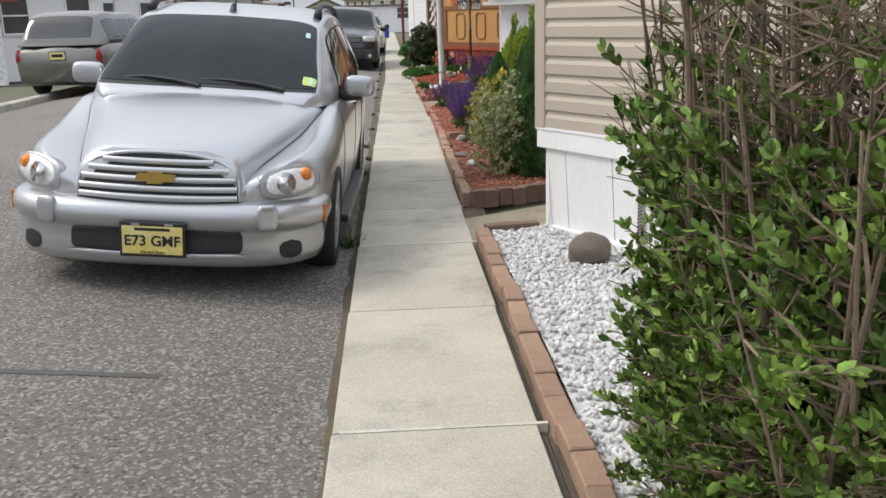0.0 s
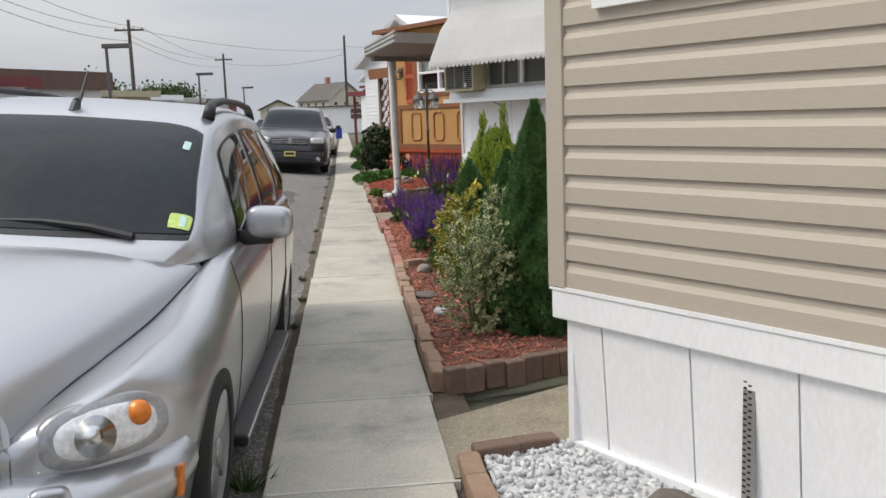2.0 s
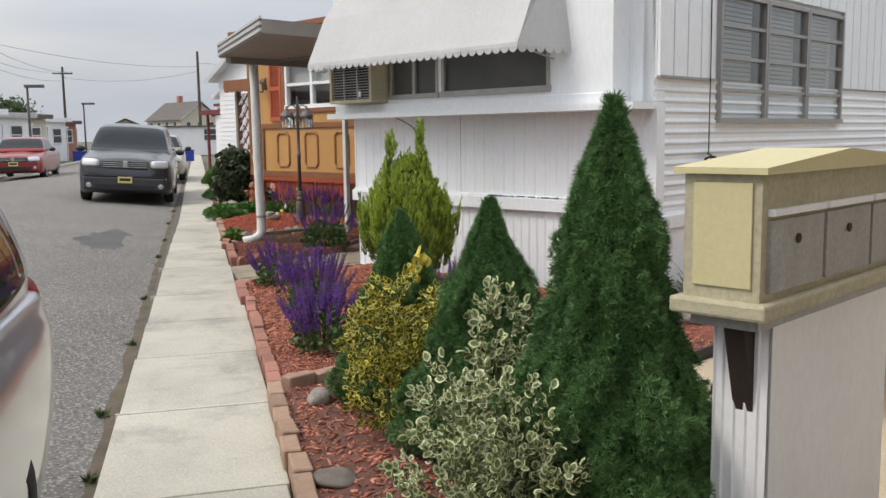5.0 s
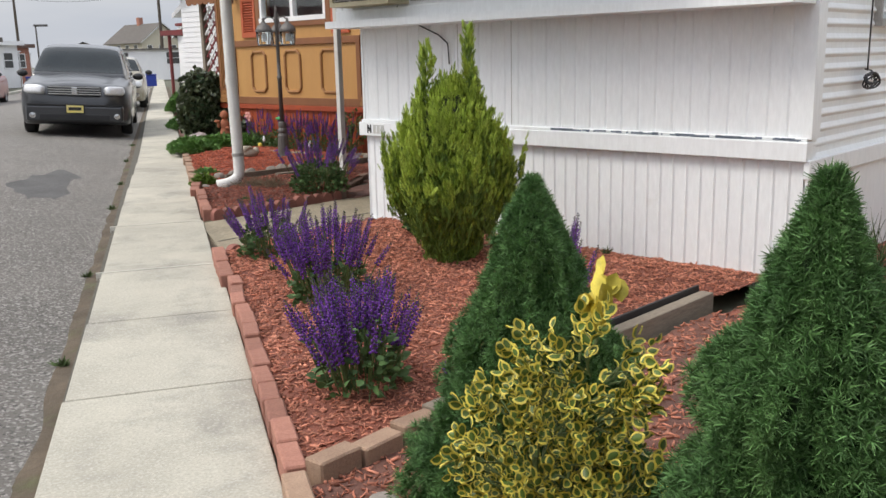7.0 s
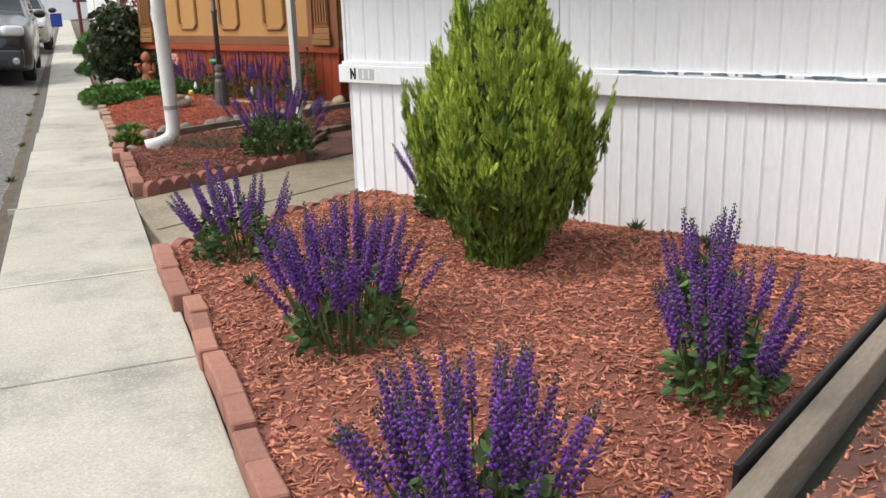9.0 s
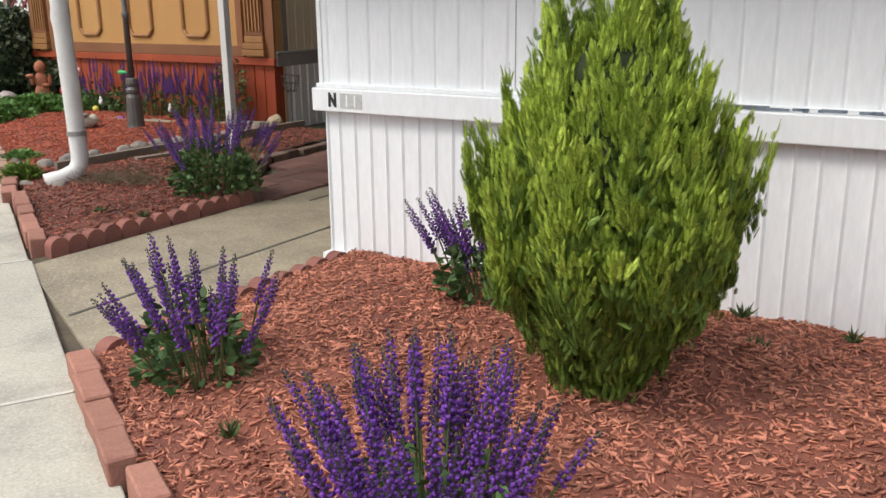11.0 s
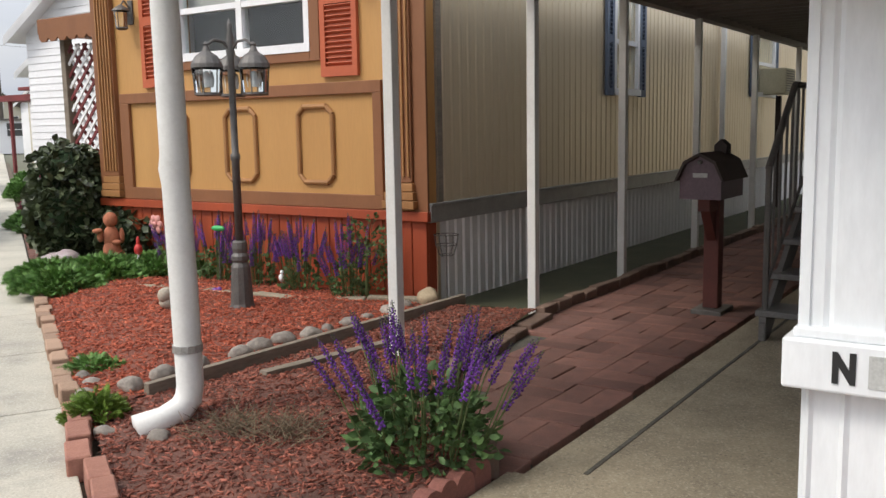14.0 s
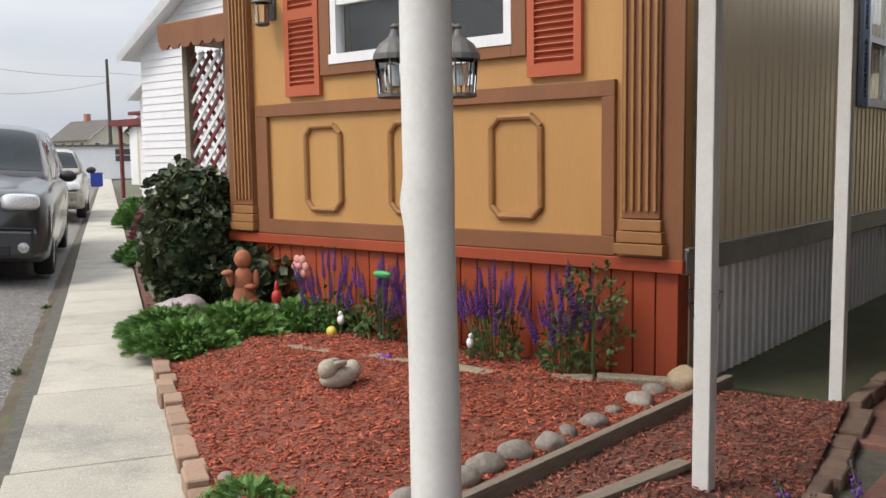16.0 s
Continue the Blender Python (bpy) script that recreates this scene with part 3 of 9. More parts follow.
part("skirt_side", boxes((0.10, 10, -0.2, -0.06, -0.02, 0.54)), M["white_vinyl"], tan_home)
part("skirt_corner", boxes((0.02, 0.10, -0.075, -0.045, -0.02, 0.54)), M["white_vinyl"], tan_home)
part("skirt_rail", boxes((0.02, 0.075, -9.0, -0.03, -0.02, 0.035), bevel=0.004), M["white_vinyl"], tan_home)

# white home
white_home = thing("mobile_home", "old white mobile home with ribbed skirting and a scalloped awning", "mobile home", pose(*W(8.655, 8.10, 0), 0, 0, HA))
WL = 3.40                                        # width of its end wall
part("skirt", corrugated(WL - 0.02, -0.03, 0.70, 0.085, 0.008, duty=0.12), M["white_paint"], white_home, "ribbed white metal skirting", m=pose(0.015, 0.01, 0))
part("trim_band", boxes((-0.035, 0.05, -0.02, WL + 0.03, 0.692, 0.795), bevel=0.006), M["white_paint"], white_home, "wide white band under the cladding")
part("trim_lip", boxes((-0.022, 0.05, -0.01, WL + 0.012, 0.795, 0.815), bevel=0.004), M["white_paint"], white_home)
part("cladding", corrugated(WL, 0.81, 1.51, 0.112, -0.008, duty=0.06), M["white_paint"], white_home, "grooved white metal cladding")
bm = bmesh.new()
wall_slab(bm, 0.02, 0.14, 0.0, WL, 0.0, 3.0)
part("wall", bm, M["white_paint"], white_home)
part("far_wall", boxes((11.9, 12.0, 0, WL, 0, 3.0)), M["white_paint"], white_home)
part("roof", boxes((-0.4, 12.1, -0.1, WL + 0.1, 3.0, 3.08)), M["white_paint"], white_home)
part("carport_side", boxes((0.14, 12, WL - 0.12, WL - 0.002, -0.02, 3.0)), M["white_paint"], white_home)
part("bay_floor", boxes((-0.30, 0.0, -0.01, WL + 0.06, 1.49, 1.54)), M["white_paint"], white_home)

# orange home with champagne metal sides
orange_home = thing("mobile_home", "mustard and brown panelled mobile home with red shutters and metal sides", "mobile home", pose(*W(11.752, 14.57, 0), 0, 0, HA))
OW = 3.52
bm = bmesh.new()
WIN = (1.0, 2.42, 1.80, 2.56)
wall_slab(bm, 0.0, 0.12, 0.0, OW, 0.66, 3.05, [WIN])
part("wall", bm, M["orange_wall"], orange_home)
part("skirt_front", boxes((0.03, 0.12, 0.02, OW, -0.02, 0.60)), M["red_skirt"], orange_home)
part("side_wall", corrugated(13.0, 0.70, 3.0, 0.11, 0.006, duty=0.3), M["silver_wall"], orange_home, "ribbed champagne metal side", m=pose(0.12, 0.0, 0, 0, 0, -90) @ Matrix.Scale(-1, 4, (1, 0, 0)))
part("side_back", boxes((0.12, 13.1, 0.012, 0.12, 0.0, 3.0)), M["silver_wall"], orange_home)
part("roof", boxes((-0.25, 13.2, -0.05, OW + 0.2, 3.05, 3.13)), M["brown_trim"], orange_home)
part("far_side", boxes((0.12, 13.1, OW - 0.1, OW, 0.0, 3.05)), M["silver_wall"], orange_home)
part("back_wall", boxes((13.0, 13.1, 0.12, OW - 0.1, 0.0, 3.05)), M["silver_wall"], orange_home)

# carport canopy
POSTS = (9.17, 10.48, 12.0, 13.5, 15.3, 17.3, 19.4)
canopy = thing("carport", "low metal carport canopy on white posts", "carport", pose(*W(0, 0, 0), 0, 0, HA))
part("canopy_roof", prism([(8.70, 14.03), (7.66, 11.60), (21.5, 11.52), (21.5, 14.03)], 2.27, 2.40), M["canopy"], canopy)
part("beam", boxes((8.75, 21.5, 13.86, 13.96, 2.20, 2.27)), M["canopy"], canopy)
for a in POSTS[1:]:
    part("post", boxes((a - 0.03, a + 0.03, 13.87, 13.93, -0.02, 2.2), bevel=0.004), M["post"], canopy)
part("post", boxes((9.175, 9.225, 14.02, 14.07, 0.0, 2.27), bevel=0.006), M["post"], canopy)


# ---- vehicles ----
def paint(name, c, metal=0.55, rough=0.32):
    m = mat(name, c, tuple(v * 0.93 for v in c), rough, metal, 1.2, 500, 0.012, 400, coat=0.7)
    return m


M["silver_paint"] = paint("silver_paint", (0.52, 0.53, 0.55), 0.7, 0.28)
M["graphite_paint"] = paint("graphite_paint", (0.05, 0.052, 0.057), 0.35)
M["grey_paint"] = paint("grey_paint", (0.20, 0.195, 0.185), 0.5)
M["red_paint"] = paint("red_paint", (0.30, 0.02, 0.018), 0.2)
M["pale_paint"] = paint("pale_paint", (0.42, 0.38, 0.30), 0.4)
M["car_glass"] = mat("tinted_glass", (0.020, 0.026, 0.028), (0.014, 0.018, 0.02), 0.04, 0, 2, 30, 0, spec=0.9)
M["screen_glass"] = mat("windscreen_glass", (0.022, 0.028, 0.030), (0.014, 0.018, 0.02), 0.05, 0, 1.4, 20, 0, spec=0.2)
M["chrome"] = mat("chrome", (0.72, 0.72, 0.72), (0.62, 0.62, 0.62), 0.16, 1.0, 5, 60, 0.02)
M["wheel"] = mat("wheel_alloy", (0.42, 0.42, 0.43), (0.32, 0.32, 0.33), 0.35, 0.7, 9, 70, 0.05)
M["tyre"] = mat("tyre_rubber", (0.028, 0.027, 0.026), (0.018, 0.018, 0.017), 0.85, 0, 14, 90, 0.3)
M["lens"] = glass("lamp_lens", (0.97, 0.98, 0.98))
M["lens"].node_tree.nodes["Principled BSDF"].inputs["IOR"].default_value = 1.12
M["lamp_bowl"] = mat("lamp_reflector", (0.86, 0.86, 0.86), (0.70, 0.70, 0.71), 0.25, 0.35, 30, 60, 0.05)
M["amber"] = mat("amber_plastic", (0.75, 0.22, 0.02), (0.6, 0.16, 0.015), 0.25, 0, 9, 60, 0.02)
M["red_lens"] = mat("red_lens", (0.33, 0.015, 0.012), (0.22, 0.01, 0.009), 0.2, 0, 9, 60, 0.02)
M["plate"] = mat("plate_yellow", (0.78, 0.62, 0.12), (0.74, 0.66, 0.32), 0.5, 0, 6, 60, 0.03)
M["ink"] = mat("plate_ink", (0.02, 0.02, 0.022), (0.02, 0.02, 0.02), 0.5, 0, 6, 60, 0)
M["gold"] = mat("gold_badge", (0.62, 0.43, 0.13), (0.55, 0.36, 0.10), 0.3, 0.8, 9, 60, 0.02)
M["green_tag"] = mat("green_sticker", (0.55, 0.72, 0.20), (0.50, 0.66, 0.18), 0.6, 0, 6, 40, 0)
M["pale_tag"] = mat("pale_sticker", (0.55, 0.78, 0.72), (0.5, 0.72, 0.66), 0.6, 0, 6, 40, 0)


def along(points, v):
    """The point at v (0 to 1) of an even polyline, rounded."""
    f = v * (len(points) - 1)
    k = min(int(f), len(points) - 2)
    f -= k
    p = [Vector(points[max(0, min(len(points) - 1, k + d))]) for d in (-1, 0, 1, 2)]
    return 0.5 * ((2 * p[1]) + (p[2] - p[0]) * f + (2 * p[0] - 5 * p[1] + 4 * p[2] - p[3]) * f * f + (3 * p[1] - p[0] - 3 * p[2] + p[3]) * f ** 3)


def body_surface(table):
    """Lower body: half section from the sill to the bonnet's middle. Rows: y, half width, underside, shoulder, crest x, bonnet x, valley z, top."""
    def at(y, v):
        B, zb, S, F, H, V, T = curve_at(table, y)
        q = [(0.75 * B, zb), (B - 0.05, zb + 0.01), (B - 0.015, zb + 0.14), (B, 0.5 * (zb + S)), (B - 0.008, S - 0.16), (B - 0.05, S - 0.04), (F, S), (H, V), (H * 0.72, T - 0.035), (H * 0.36, T - 0.008), (0, T)]
        p = along([(x, 0, z) for x, z in q], v)
        return Vector((max(p.x, 0.0), y, p.z))
    return at


def cabin_surface(table):
    """Greenhouse: rows y, base z, base half width, roof half width, roof z."""
    def at(y, v):
        zb, gb, gt, zt = curve_at(table, y)
        h = zt - zb
        q = [(gb, zb), (gb - 0.012, zb + 0.22 * h), (gb + (gt - gb) * 0.55, zb + 0.55 * h), (gt, zb + 0.80 * h), (gt - 0.05, zb + 0.93 * h), (gt * 0.72, zb + 0.985 * h), (gt * 0.36, zt), (0, zt + 0.004)]
        p = along([(x, 0, z) for x, z in q], v)
        return Vector((max(p.x, 0.0), y, p.z))
    return at


def skin(surface, y0, y1, ny, nv, ends=True):
    bm = bmesh.new()
    rows = []
    for j in range(ny + 1):
        y = y0 + (y1 - y0) * j / ny
        half = [surface(y, i / nv) for i in range(nv + 1)]
        ring = [bm.verts.new((-p.x, p.y, p.z)) for p in half[:-1]] + [bm.verts.new(half[-1])] + [bm.verts.new(p) for p in half[-2::-1]]
        rows.append(ring)
    for a, b in zip(rows, rows[1:]):
        for i in range(len(a) - 1):
            bm.faces.new((a[i], b[i], b[i + 1], a[i + 1]))
        bm.faces.new((a[-1], b[-1], b[0], a[0]))
    if ends:
        bm.faces.new(rows[0][::-1])
        bm.faces.new(rows[-1])
    bmesh.ops.recalc_face_normals(bm, faces=bm.faces)
    return bm


def panel(surface, corners, side=1, lift=0.004, n=10, m=8, mirror=False):
    """A pane on a surface: corners in (y, v), smoothly filled with rounded corners; side -1 mirrors it."""
    bm = bmesh.new()
    (a, b, c, d) = corners
    grid = []
    for j in range(m + 1):
        for i in range(n + 1):
            s, t = 2 * i / n - 1, 2 * j / m - 1
            # squeeze the corners for a rounded outline
            k = 1 - 0.06 * (s * s * t * t) ** 2
            s, t = (s * k + 1) / 2, (t * k + 1) / 2
            y = (a[0] * (1 - s) + b[0] * s) * (1 - t) + (d[0] * (1 - s) + c[0] * s) * t
            v = (a[1] * (1 - s) + b[1] * s) * (1 - t) + (d[1] * (1 - s) + c[1] * s) * t
            p = surface(y, v)
            e = 0.004
            du = surface(y + e, v) - surface(y - e, v)
            dv = surface(y, min(1, v + e)) - surface(y, max(0, v - e))
            nn = du.cross(dv)
            nn = nn.normalized() if nn.length > 1e-12 else Vector((0, 0, 1))
            if nn.z < 0 and abs(nn.x) < 0.3 or nn.x < -0.3:
                nn = -nn
            p = p + nn * lift
            grid.append(bm.verts.new((p.x * side, p.y, p.z)))
    w = n + 1
    for j in range(m):
        for i in range(n):
            q = [grid[j * w + i], grid[j * w + i + 1], grid[(j + 1) * w + i + 1], grid[(j + 1) * w + i]]
            bm.faces.new(q if side > 0 else q[::-1])
    return bm


def wide_panel(surface, y0, y1, v0, v1, lift=0.004, n=20, m=12):
    """A pane across the whole car, from y0 (reaching v0) to y1 (reaching v1)."""
    bm = bmesh.new()
    rows = []
    for j in range(m + 1):
        t = j / m
        y, ve = y0 + (y1 - y0) * t, v0 + (v1 - v0) * t
        row = []
        for i in range(n + 1):
            u = 2 * i / n - 1
            yy = y + (y1 - y0) * 0.05 * u ** 4 * (1 - 2 * t)
            p = surface(yy, 1 - (1 - ve) * abs(u))
            row.append(bm.verts.new((math.copysign(p.x, u), p.y - lift * 0.6 * (1 if y1 < 3 else -1), p.z + lift)))
        rows.append(row)
    for a, b in zip(rows, rows[1:]):
        for i in range(n):
            bm.faces.new((a[i], a[i + 1], b[i + 1], b[i]))
    return bm


def carve(ob, cutters):
    """Cut the wheel arches out of a body."""
    temp = []
    for bm in cutters:
        c = new("cutter", mesh_of(bm, "cutter", M["black"]))
        md = ob.modifiers.new("cut", "BOOLEAN")
        md.operation, md.object, md.solver = "DIFFERENCE", c, "EXACT"
        temp.append(c)
    bpy.context.view_layer.update()
    dg = bpy.context.evaluated_depsgraph_get()
    me = bpy.data.meshes.new_from_object(ob.evaluated_get(dg))
    ob.modifiers.clear()
    ob.data = me
    for c in temp:
        bpy.data.objects.remove(c)


def wheel(parent, x, y, r, side, rim_mat, spokes=5, width=0.2):
    turn = pose(x, y, r, 0, 90 * side, 0)
    w = width / 2
    tyre = part("wheel", lathe([(r * 0.66, -w), (r * 0.92, -w), (r * 0.985, -w * 0.75), (r, -w * 0.4), (r, w * 0.4), (r * 0.985, w * 0.75), (r * 0.92, w), (r * 0.70, w), (r * 0.66, w * 0.6)], 28), M["tyre"], parent, "black rubber tyre", smooth=True, m=turn)
    part("rim", lathe([(r * 0.68, -w * 0.8), (r * 0.68, w * 0.92), (r * 0.63, w * 0.95), (r * 0.60, w * 0.4), (0, w * 0.35)], 28), rim_mat, tyre, smooth=True)
    for k in range(spokes):
        bm = bmesh.new()
        a = k * 360 / spokes
        box(bm, r * 0.10, r * 0.63, -r * 0.085, r * 0.085, w * 0.35, w * 0.86, bevel=0.006)
        part("spoke", bm, rim_mat, tyre, m=pose(0, 0, 0, 0, 0, a))
    part("hub_cap", lathe([(r * 0.17, w * 0.35), (r * 0.16, w * 0.9), (r * 0.1, w), (0, w)], 16), rim_mat, tyre, smooth=True)
    return tyre


def ball(bm, c, r, n=14, m=9, rot=None):
    """An ellipsoid of radii r at c."""
    rings = []
    for j in range(m + 1):
        th = math.pi * j / m
        ring = []
        for i in range(n if 0 < j < m else 1):
            ph = math.tau * i / n
            p = Vector((r[0] * math.sin(th) * math.cos(ph), r[1] * math.sin(th) * math.sin(ph), r[2] * math.cos(th)))
            if rot is not None:
                p = rot @ p
            ring.append(bm.verts.new(p + Vector(c)))
        rings.append(ring)
    for a, b in zip(rings, rings[1:]):
        for k in range(n):
            q = list(dict.fromkeys([a[k % len(a)], b[k % len(b)], b[(k + 1) % len(b)], a[(k + 1) % len(a)]]))
            if len(q) > 2:
                bm.faces.new(q)
    bmesh.ops.recalc_face_normals(bm, faces=bm.faces)
    return bm


def letters(text, size, material, parent, m, name="lettering", depth=0.0015, label="", bold=0.0):
    c = bpy.data.curves.new(name, "FONT")
    c.body, c.size, c.extrude, c.align_x, c.align_y = text, size, depth, "CENTER", "CENTER"
    c.offset = bold
    tmp = new("tmp", c)
    bpy.context.view_layer.update()
    me = bpy.data.meshes.new_from_object(tmp.evaluated_get(bpy.context.evaluated_depsgraph_get()))
    bpy.data.objects.remove(tmp)
    me.materials.clear()
    me.materials.append(material)
    ob = new(name, me)
    ob.parent, ob.matrix_basis = parent, m
    return tagged(ob, label)


def plate(parent, x, y, z, text=None, tilt=0.0):
    holder = part("number_plate", boxes((-0.158, 0.158, -0.004, 0.012, -0.088, 0.083), bevel=0.003), M["black"], parent, "yellow number plate in a black frame", m=pose(x, y, z, tilt))
    part("plate_face", boxes((-0.145, 0.145, -0.0075, -0.004, -0.072, 0.066)), M["plate"], holder)
    if text:
        letters(text, 0.072, M["ink"], holder, pose(0, -0.009, -0.008, 90), "plate_text", bold=0.0015)
        part("plate_bar", boxes((-0.085, 0.085, -0.0085, -0.0075, 0.044, 0.058)), M["ink"], holder)
        letters("Garden State", 0.022, M["ink"], holder, pose(0, -0.009, -0.062, 90), "plate_text")
        for q in (-0.08, 0.08):
            part("frame_slot", boxes((q - 0.02, q + 0.02, -0.008, -0.004, 0.068, 0.08)), M["alum"], holder)
    else:
        part("plate_bar", boxes((-0.11, 0.11, -0.0085, -0.0075, -0.028, 0.03)), M["ink"], holder)
    return holder


# the silver retro wagon: nose at y = 0, tail at 4.3
def wagon_body(table):
    """Body below the glass. Rows: y, half width, underside, crest z, crest x, bonnet edge x, valley z."""
    def at(y, v):
        B, zb, S, F, H, V = curve_at(table, y)
        q = [(B - 0.14, zb), (B - 0.05, zb + 0.01), (B - 0.015, zb + 0.13), (B, 0.5 * (zb + S)), (B - 0.006, S - 0.15), (B - 0.03, S - 0.06), (F + 0.45 * (B - F), S - 0.013), (F, S), (H - 0.006, V + 0.002), (H - 0.09, V - 0.05), (0, V - 0.05)]
        p = along([(x, 0, z) for x, z in q], v)
        return Vector((max(p.x, 0.0), y, p.z))
    return at


def wagon_bonnet(table):
    """The crowned bonnet. Rows: y, half width, edge z, middle z."""
    def at(y, v):
        H, V, T = curve_at(table, y)
        d = T - V
        q = [(H, V), (H - 0.012, V + 0.24 * d), (H * 0.93, V + 0.50 * d), (H * 0.80, V + 0.73 * d), (H * 0.58, V + 0.89 * d), (H * 0.30, V + 0.975 * d), (0, T)]
        p = along([(x, 0, z) for x, z in q], v)
        return Vector((max(p.x, 0.0), y, p.z))
    return at


def squarish(c, r, rot, e=0.72, n=28, m=16):
    """A rounded box-like ellipsoid of radii r at c."""
    bm = ball(bmesh.new(), (0, 0, 0), (1, 1, 1), n, m)
    for v in bm.verts:
        v.co = Vector(c) + rot @ Vector([math.copysign(abs(q) ** e, q) * k for q, k in zip(v.co, r)])
    return bm


def sheet(grid):
    """A mesh from rows of points."""
    bm = bmesh.new()
    rows = [[bm.verts.new(p) for p in line] for line in grid]
    for a, b in zip(rows, rows[1:]):
        for i in range(len(a) - 1):
            bm.faces.new((a[i], a[i + 1], b[i + 1], b[i]))
    bmesh.ops.recalc_face_normals(bm, faces=bm.faces)
    return bm


def silver_wagon(m):
    car = thing("car", "silver retro-styled station wagon parked at the kerb", "car", m)
    P = M["silver_paint"]
    low = [  # y, B, zb, S, F, H, V
        (0.05, 0.50, 0.24, 0.600, 0.46, 0.405, 0.585),
        (0.10, 0.585, 0.22, 0.655, 0.53, 0.420, 0.610),
        (0.18, 0.675, 0.20, 0.695, 0.59, 0.440, 0.632),
        (0.30, 0.750, 0.18, 0.722, 0.635, 0.470, 0.660),
        (0.48, 0.800, 0.17, 0.745, 0.665, 0.520, 0.695),
        (0.80, 0.824, 0.17, 0.785, 0.695, 0.600, 0.755),
        (1.05, 0.826, 0.17, 0.845, 0.715, 0.665, 0.835),
        (1.25, 0.824, 0.17, 0.890, 0.735, 0.700, 0.885),
        (2.0, 0.824, 0.17, 0.915, 0.755, 0.705, 0.908),
        (3.0, 0.826, 0.17, 0.925, 0.755, 0.705, 0.915),
        (3.45, 0.832, 0.18, 0.925, 0.75, 0.70, 0.915),
        (4.0, 0.805, 0.22, 0.905, 0.72, 0.66, 0.895),
        (4.22, 0.74, 0.26, 0.87, 0.67, 0.60, 0.86),
        (4.30, 0.66, 0.30, 0.82, 0.60, 0.54, 0.81)]
    hood = [  # y, half width, edge z, middle z
        (0.035, 0.405, 0.585, 0.715),
        (0.075, 0.412, 0.600, 0.768),
        (0.15, 0.430, 0.622, 0.800),
        (0.30, 0.470, 0.664, 0.835),
        (0.50, 0.525, 0.702, 0.872),
        (0.80, 0.603, 0.762, 0.918),
        (1.05, 0.668, 0.842, 0.948),
        (1.16, 0.690, 0.872, 0.958)]
    cab = [  # y, base z, base half width, roof half width, roof z
        (1.02, 0.885, 0.60, 0.58, 0.925),
        (1.16, 0.895, 0.69, 0.65, 1.010),
        (1.50, 0.900, 0.750, 0.635, 1.225),
        (1.80, 0.900, 0.765, 0.63, 1.380),
        (2.00, 0.900, 0.768, 0.63, 1.432),
        (2.40, 0.905, 0.768, 0.63, 1.475),
        (3.00, 0.910, 0.768, 0.625, 1.472),
        (3.60, 0.912, 0.76, 0.61, 1.438),
        (3.98, 0.905, 0.73, 0.58, 1.390),
        (4.16, 0.885, 0.68, 0.545, 1.27),
        (4.26, 0.855, 0.62, 0.50, 1.00)]
    AX = (0.79, 3.36)
    lo, up, hd = wagon_body(low), cabin_surface(cab), wagon_bonnet(hood)
    body = part("body", skin(lo, 0.05, 4.30, 64, 50), P, car, "silver painted body", smooth=True)
    arch = []
    for y in AX:
        bm = bmesh.new()
        rod(bm, (-1.2, y, 0.31), (1.2, y, 0.31), 0.352, n=40)
        arch.append(bm)
    carve(body, arch)
    for y in AX:
        part("wheel_well", boxes((-0.66, 0.66, y - 0.38, y + 0.38, 0.22, 0.63)), M["black"], car)
    part("bonnet", skin(hd, 0.035, 1.16, 34, 30), P, car, "silver crowned bonnet", smooth=True)
    part("roof", skin(up, 1.02, 4.26, 48, 30), P, car, "silver roof and pillars", smooth=True)
    # glass
    part("windscreen", wide_panel(up, 1.135, 1.80, 0.44, 0.58), M["screen_glass"], car, smooth=True)
    part("windscreen_seal", wide_panel(up, 1.105, 1.83, 0.42, 0.565, 0.0015), M["black"], car, smooth=True)
    for s in (1, -1):
        # pillar-black surrounds with the panes set on them
        for c0, c1, c2, c3 in (((1.57, 0.03), (2.34, 0.03), (2.32, 0.41), (1.80, 0.40)), ((2.46, 0.03), (3.06, 0.03), (3.04, 0.41), (2.45, 0.41)), ((3.19, 0.05), (3.86, 0.10), (3.76, 0.38), (3.18, 0.41))):
            g = 0.022
            part("window_seal", panel(up, ((c0[0] - g, c0[1] - 0.02), (c1[0] + g, c1[1] - 0.02), (c2[0] + g, c2[1] + 0.012), (c3[0] - g, c3[1] + 0.012)), s, 0.0025), M["black"], car, smooth=True)
            part("side_window", panel(up, (c0, c1, c2, c3), s, 0.005), M["car_glass"], car, smooth=True)
        for y in (1.30, 2.40, 3.13):
            bm = bmesh.new()
            pts = [lo(y + (0.02 if y < 3 else 0.05) * math.sin(v * 9), v) for v in [0.12 + 0.48 * i / 12 for i in range(13)]]
            for a, b in zip(pts, pts[1:]):
                rod(bm, (a.x * s, a.y, a.z), (b.x * s, b.y, b.z), 0.0035, n=5)
            part("door_seam", bm, M["black"], car)
        # shut line of the bonnet along the valley
        bm = bmesh.new()
        pts = [hd(0.06 + 1.06 * i / 22, 0.0) for i in range(23)]
        for a, b in zip(pts, pts[1:]):
            rod(bm, (a.x * s, a.y, a.z + 0.001), (b.x * s, b.y, b.z + 0.001), 0.0026, n=5)
        part("bonnet_seam", bm, M["black"], car)
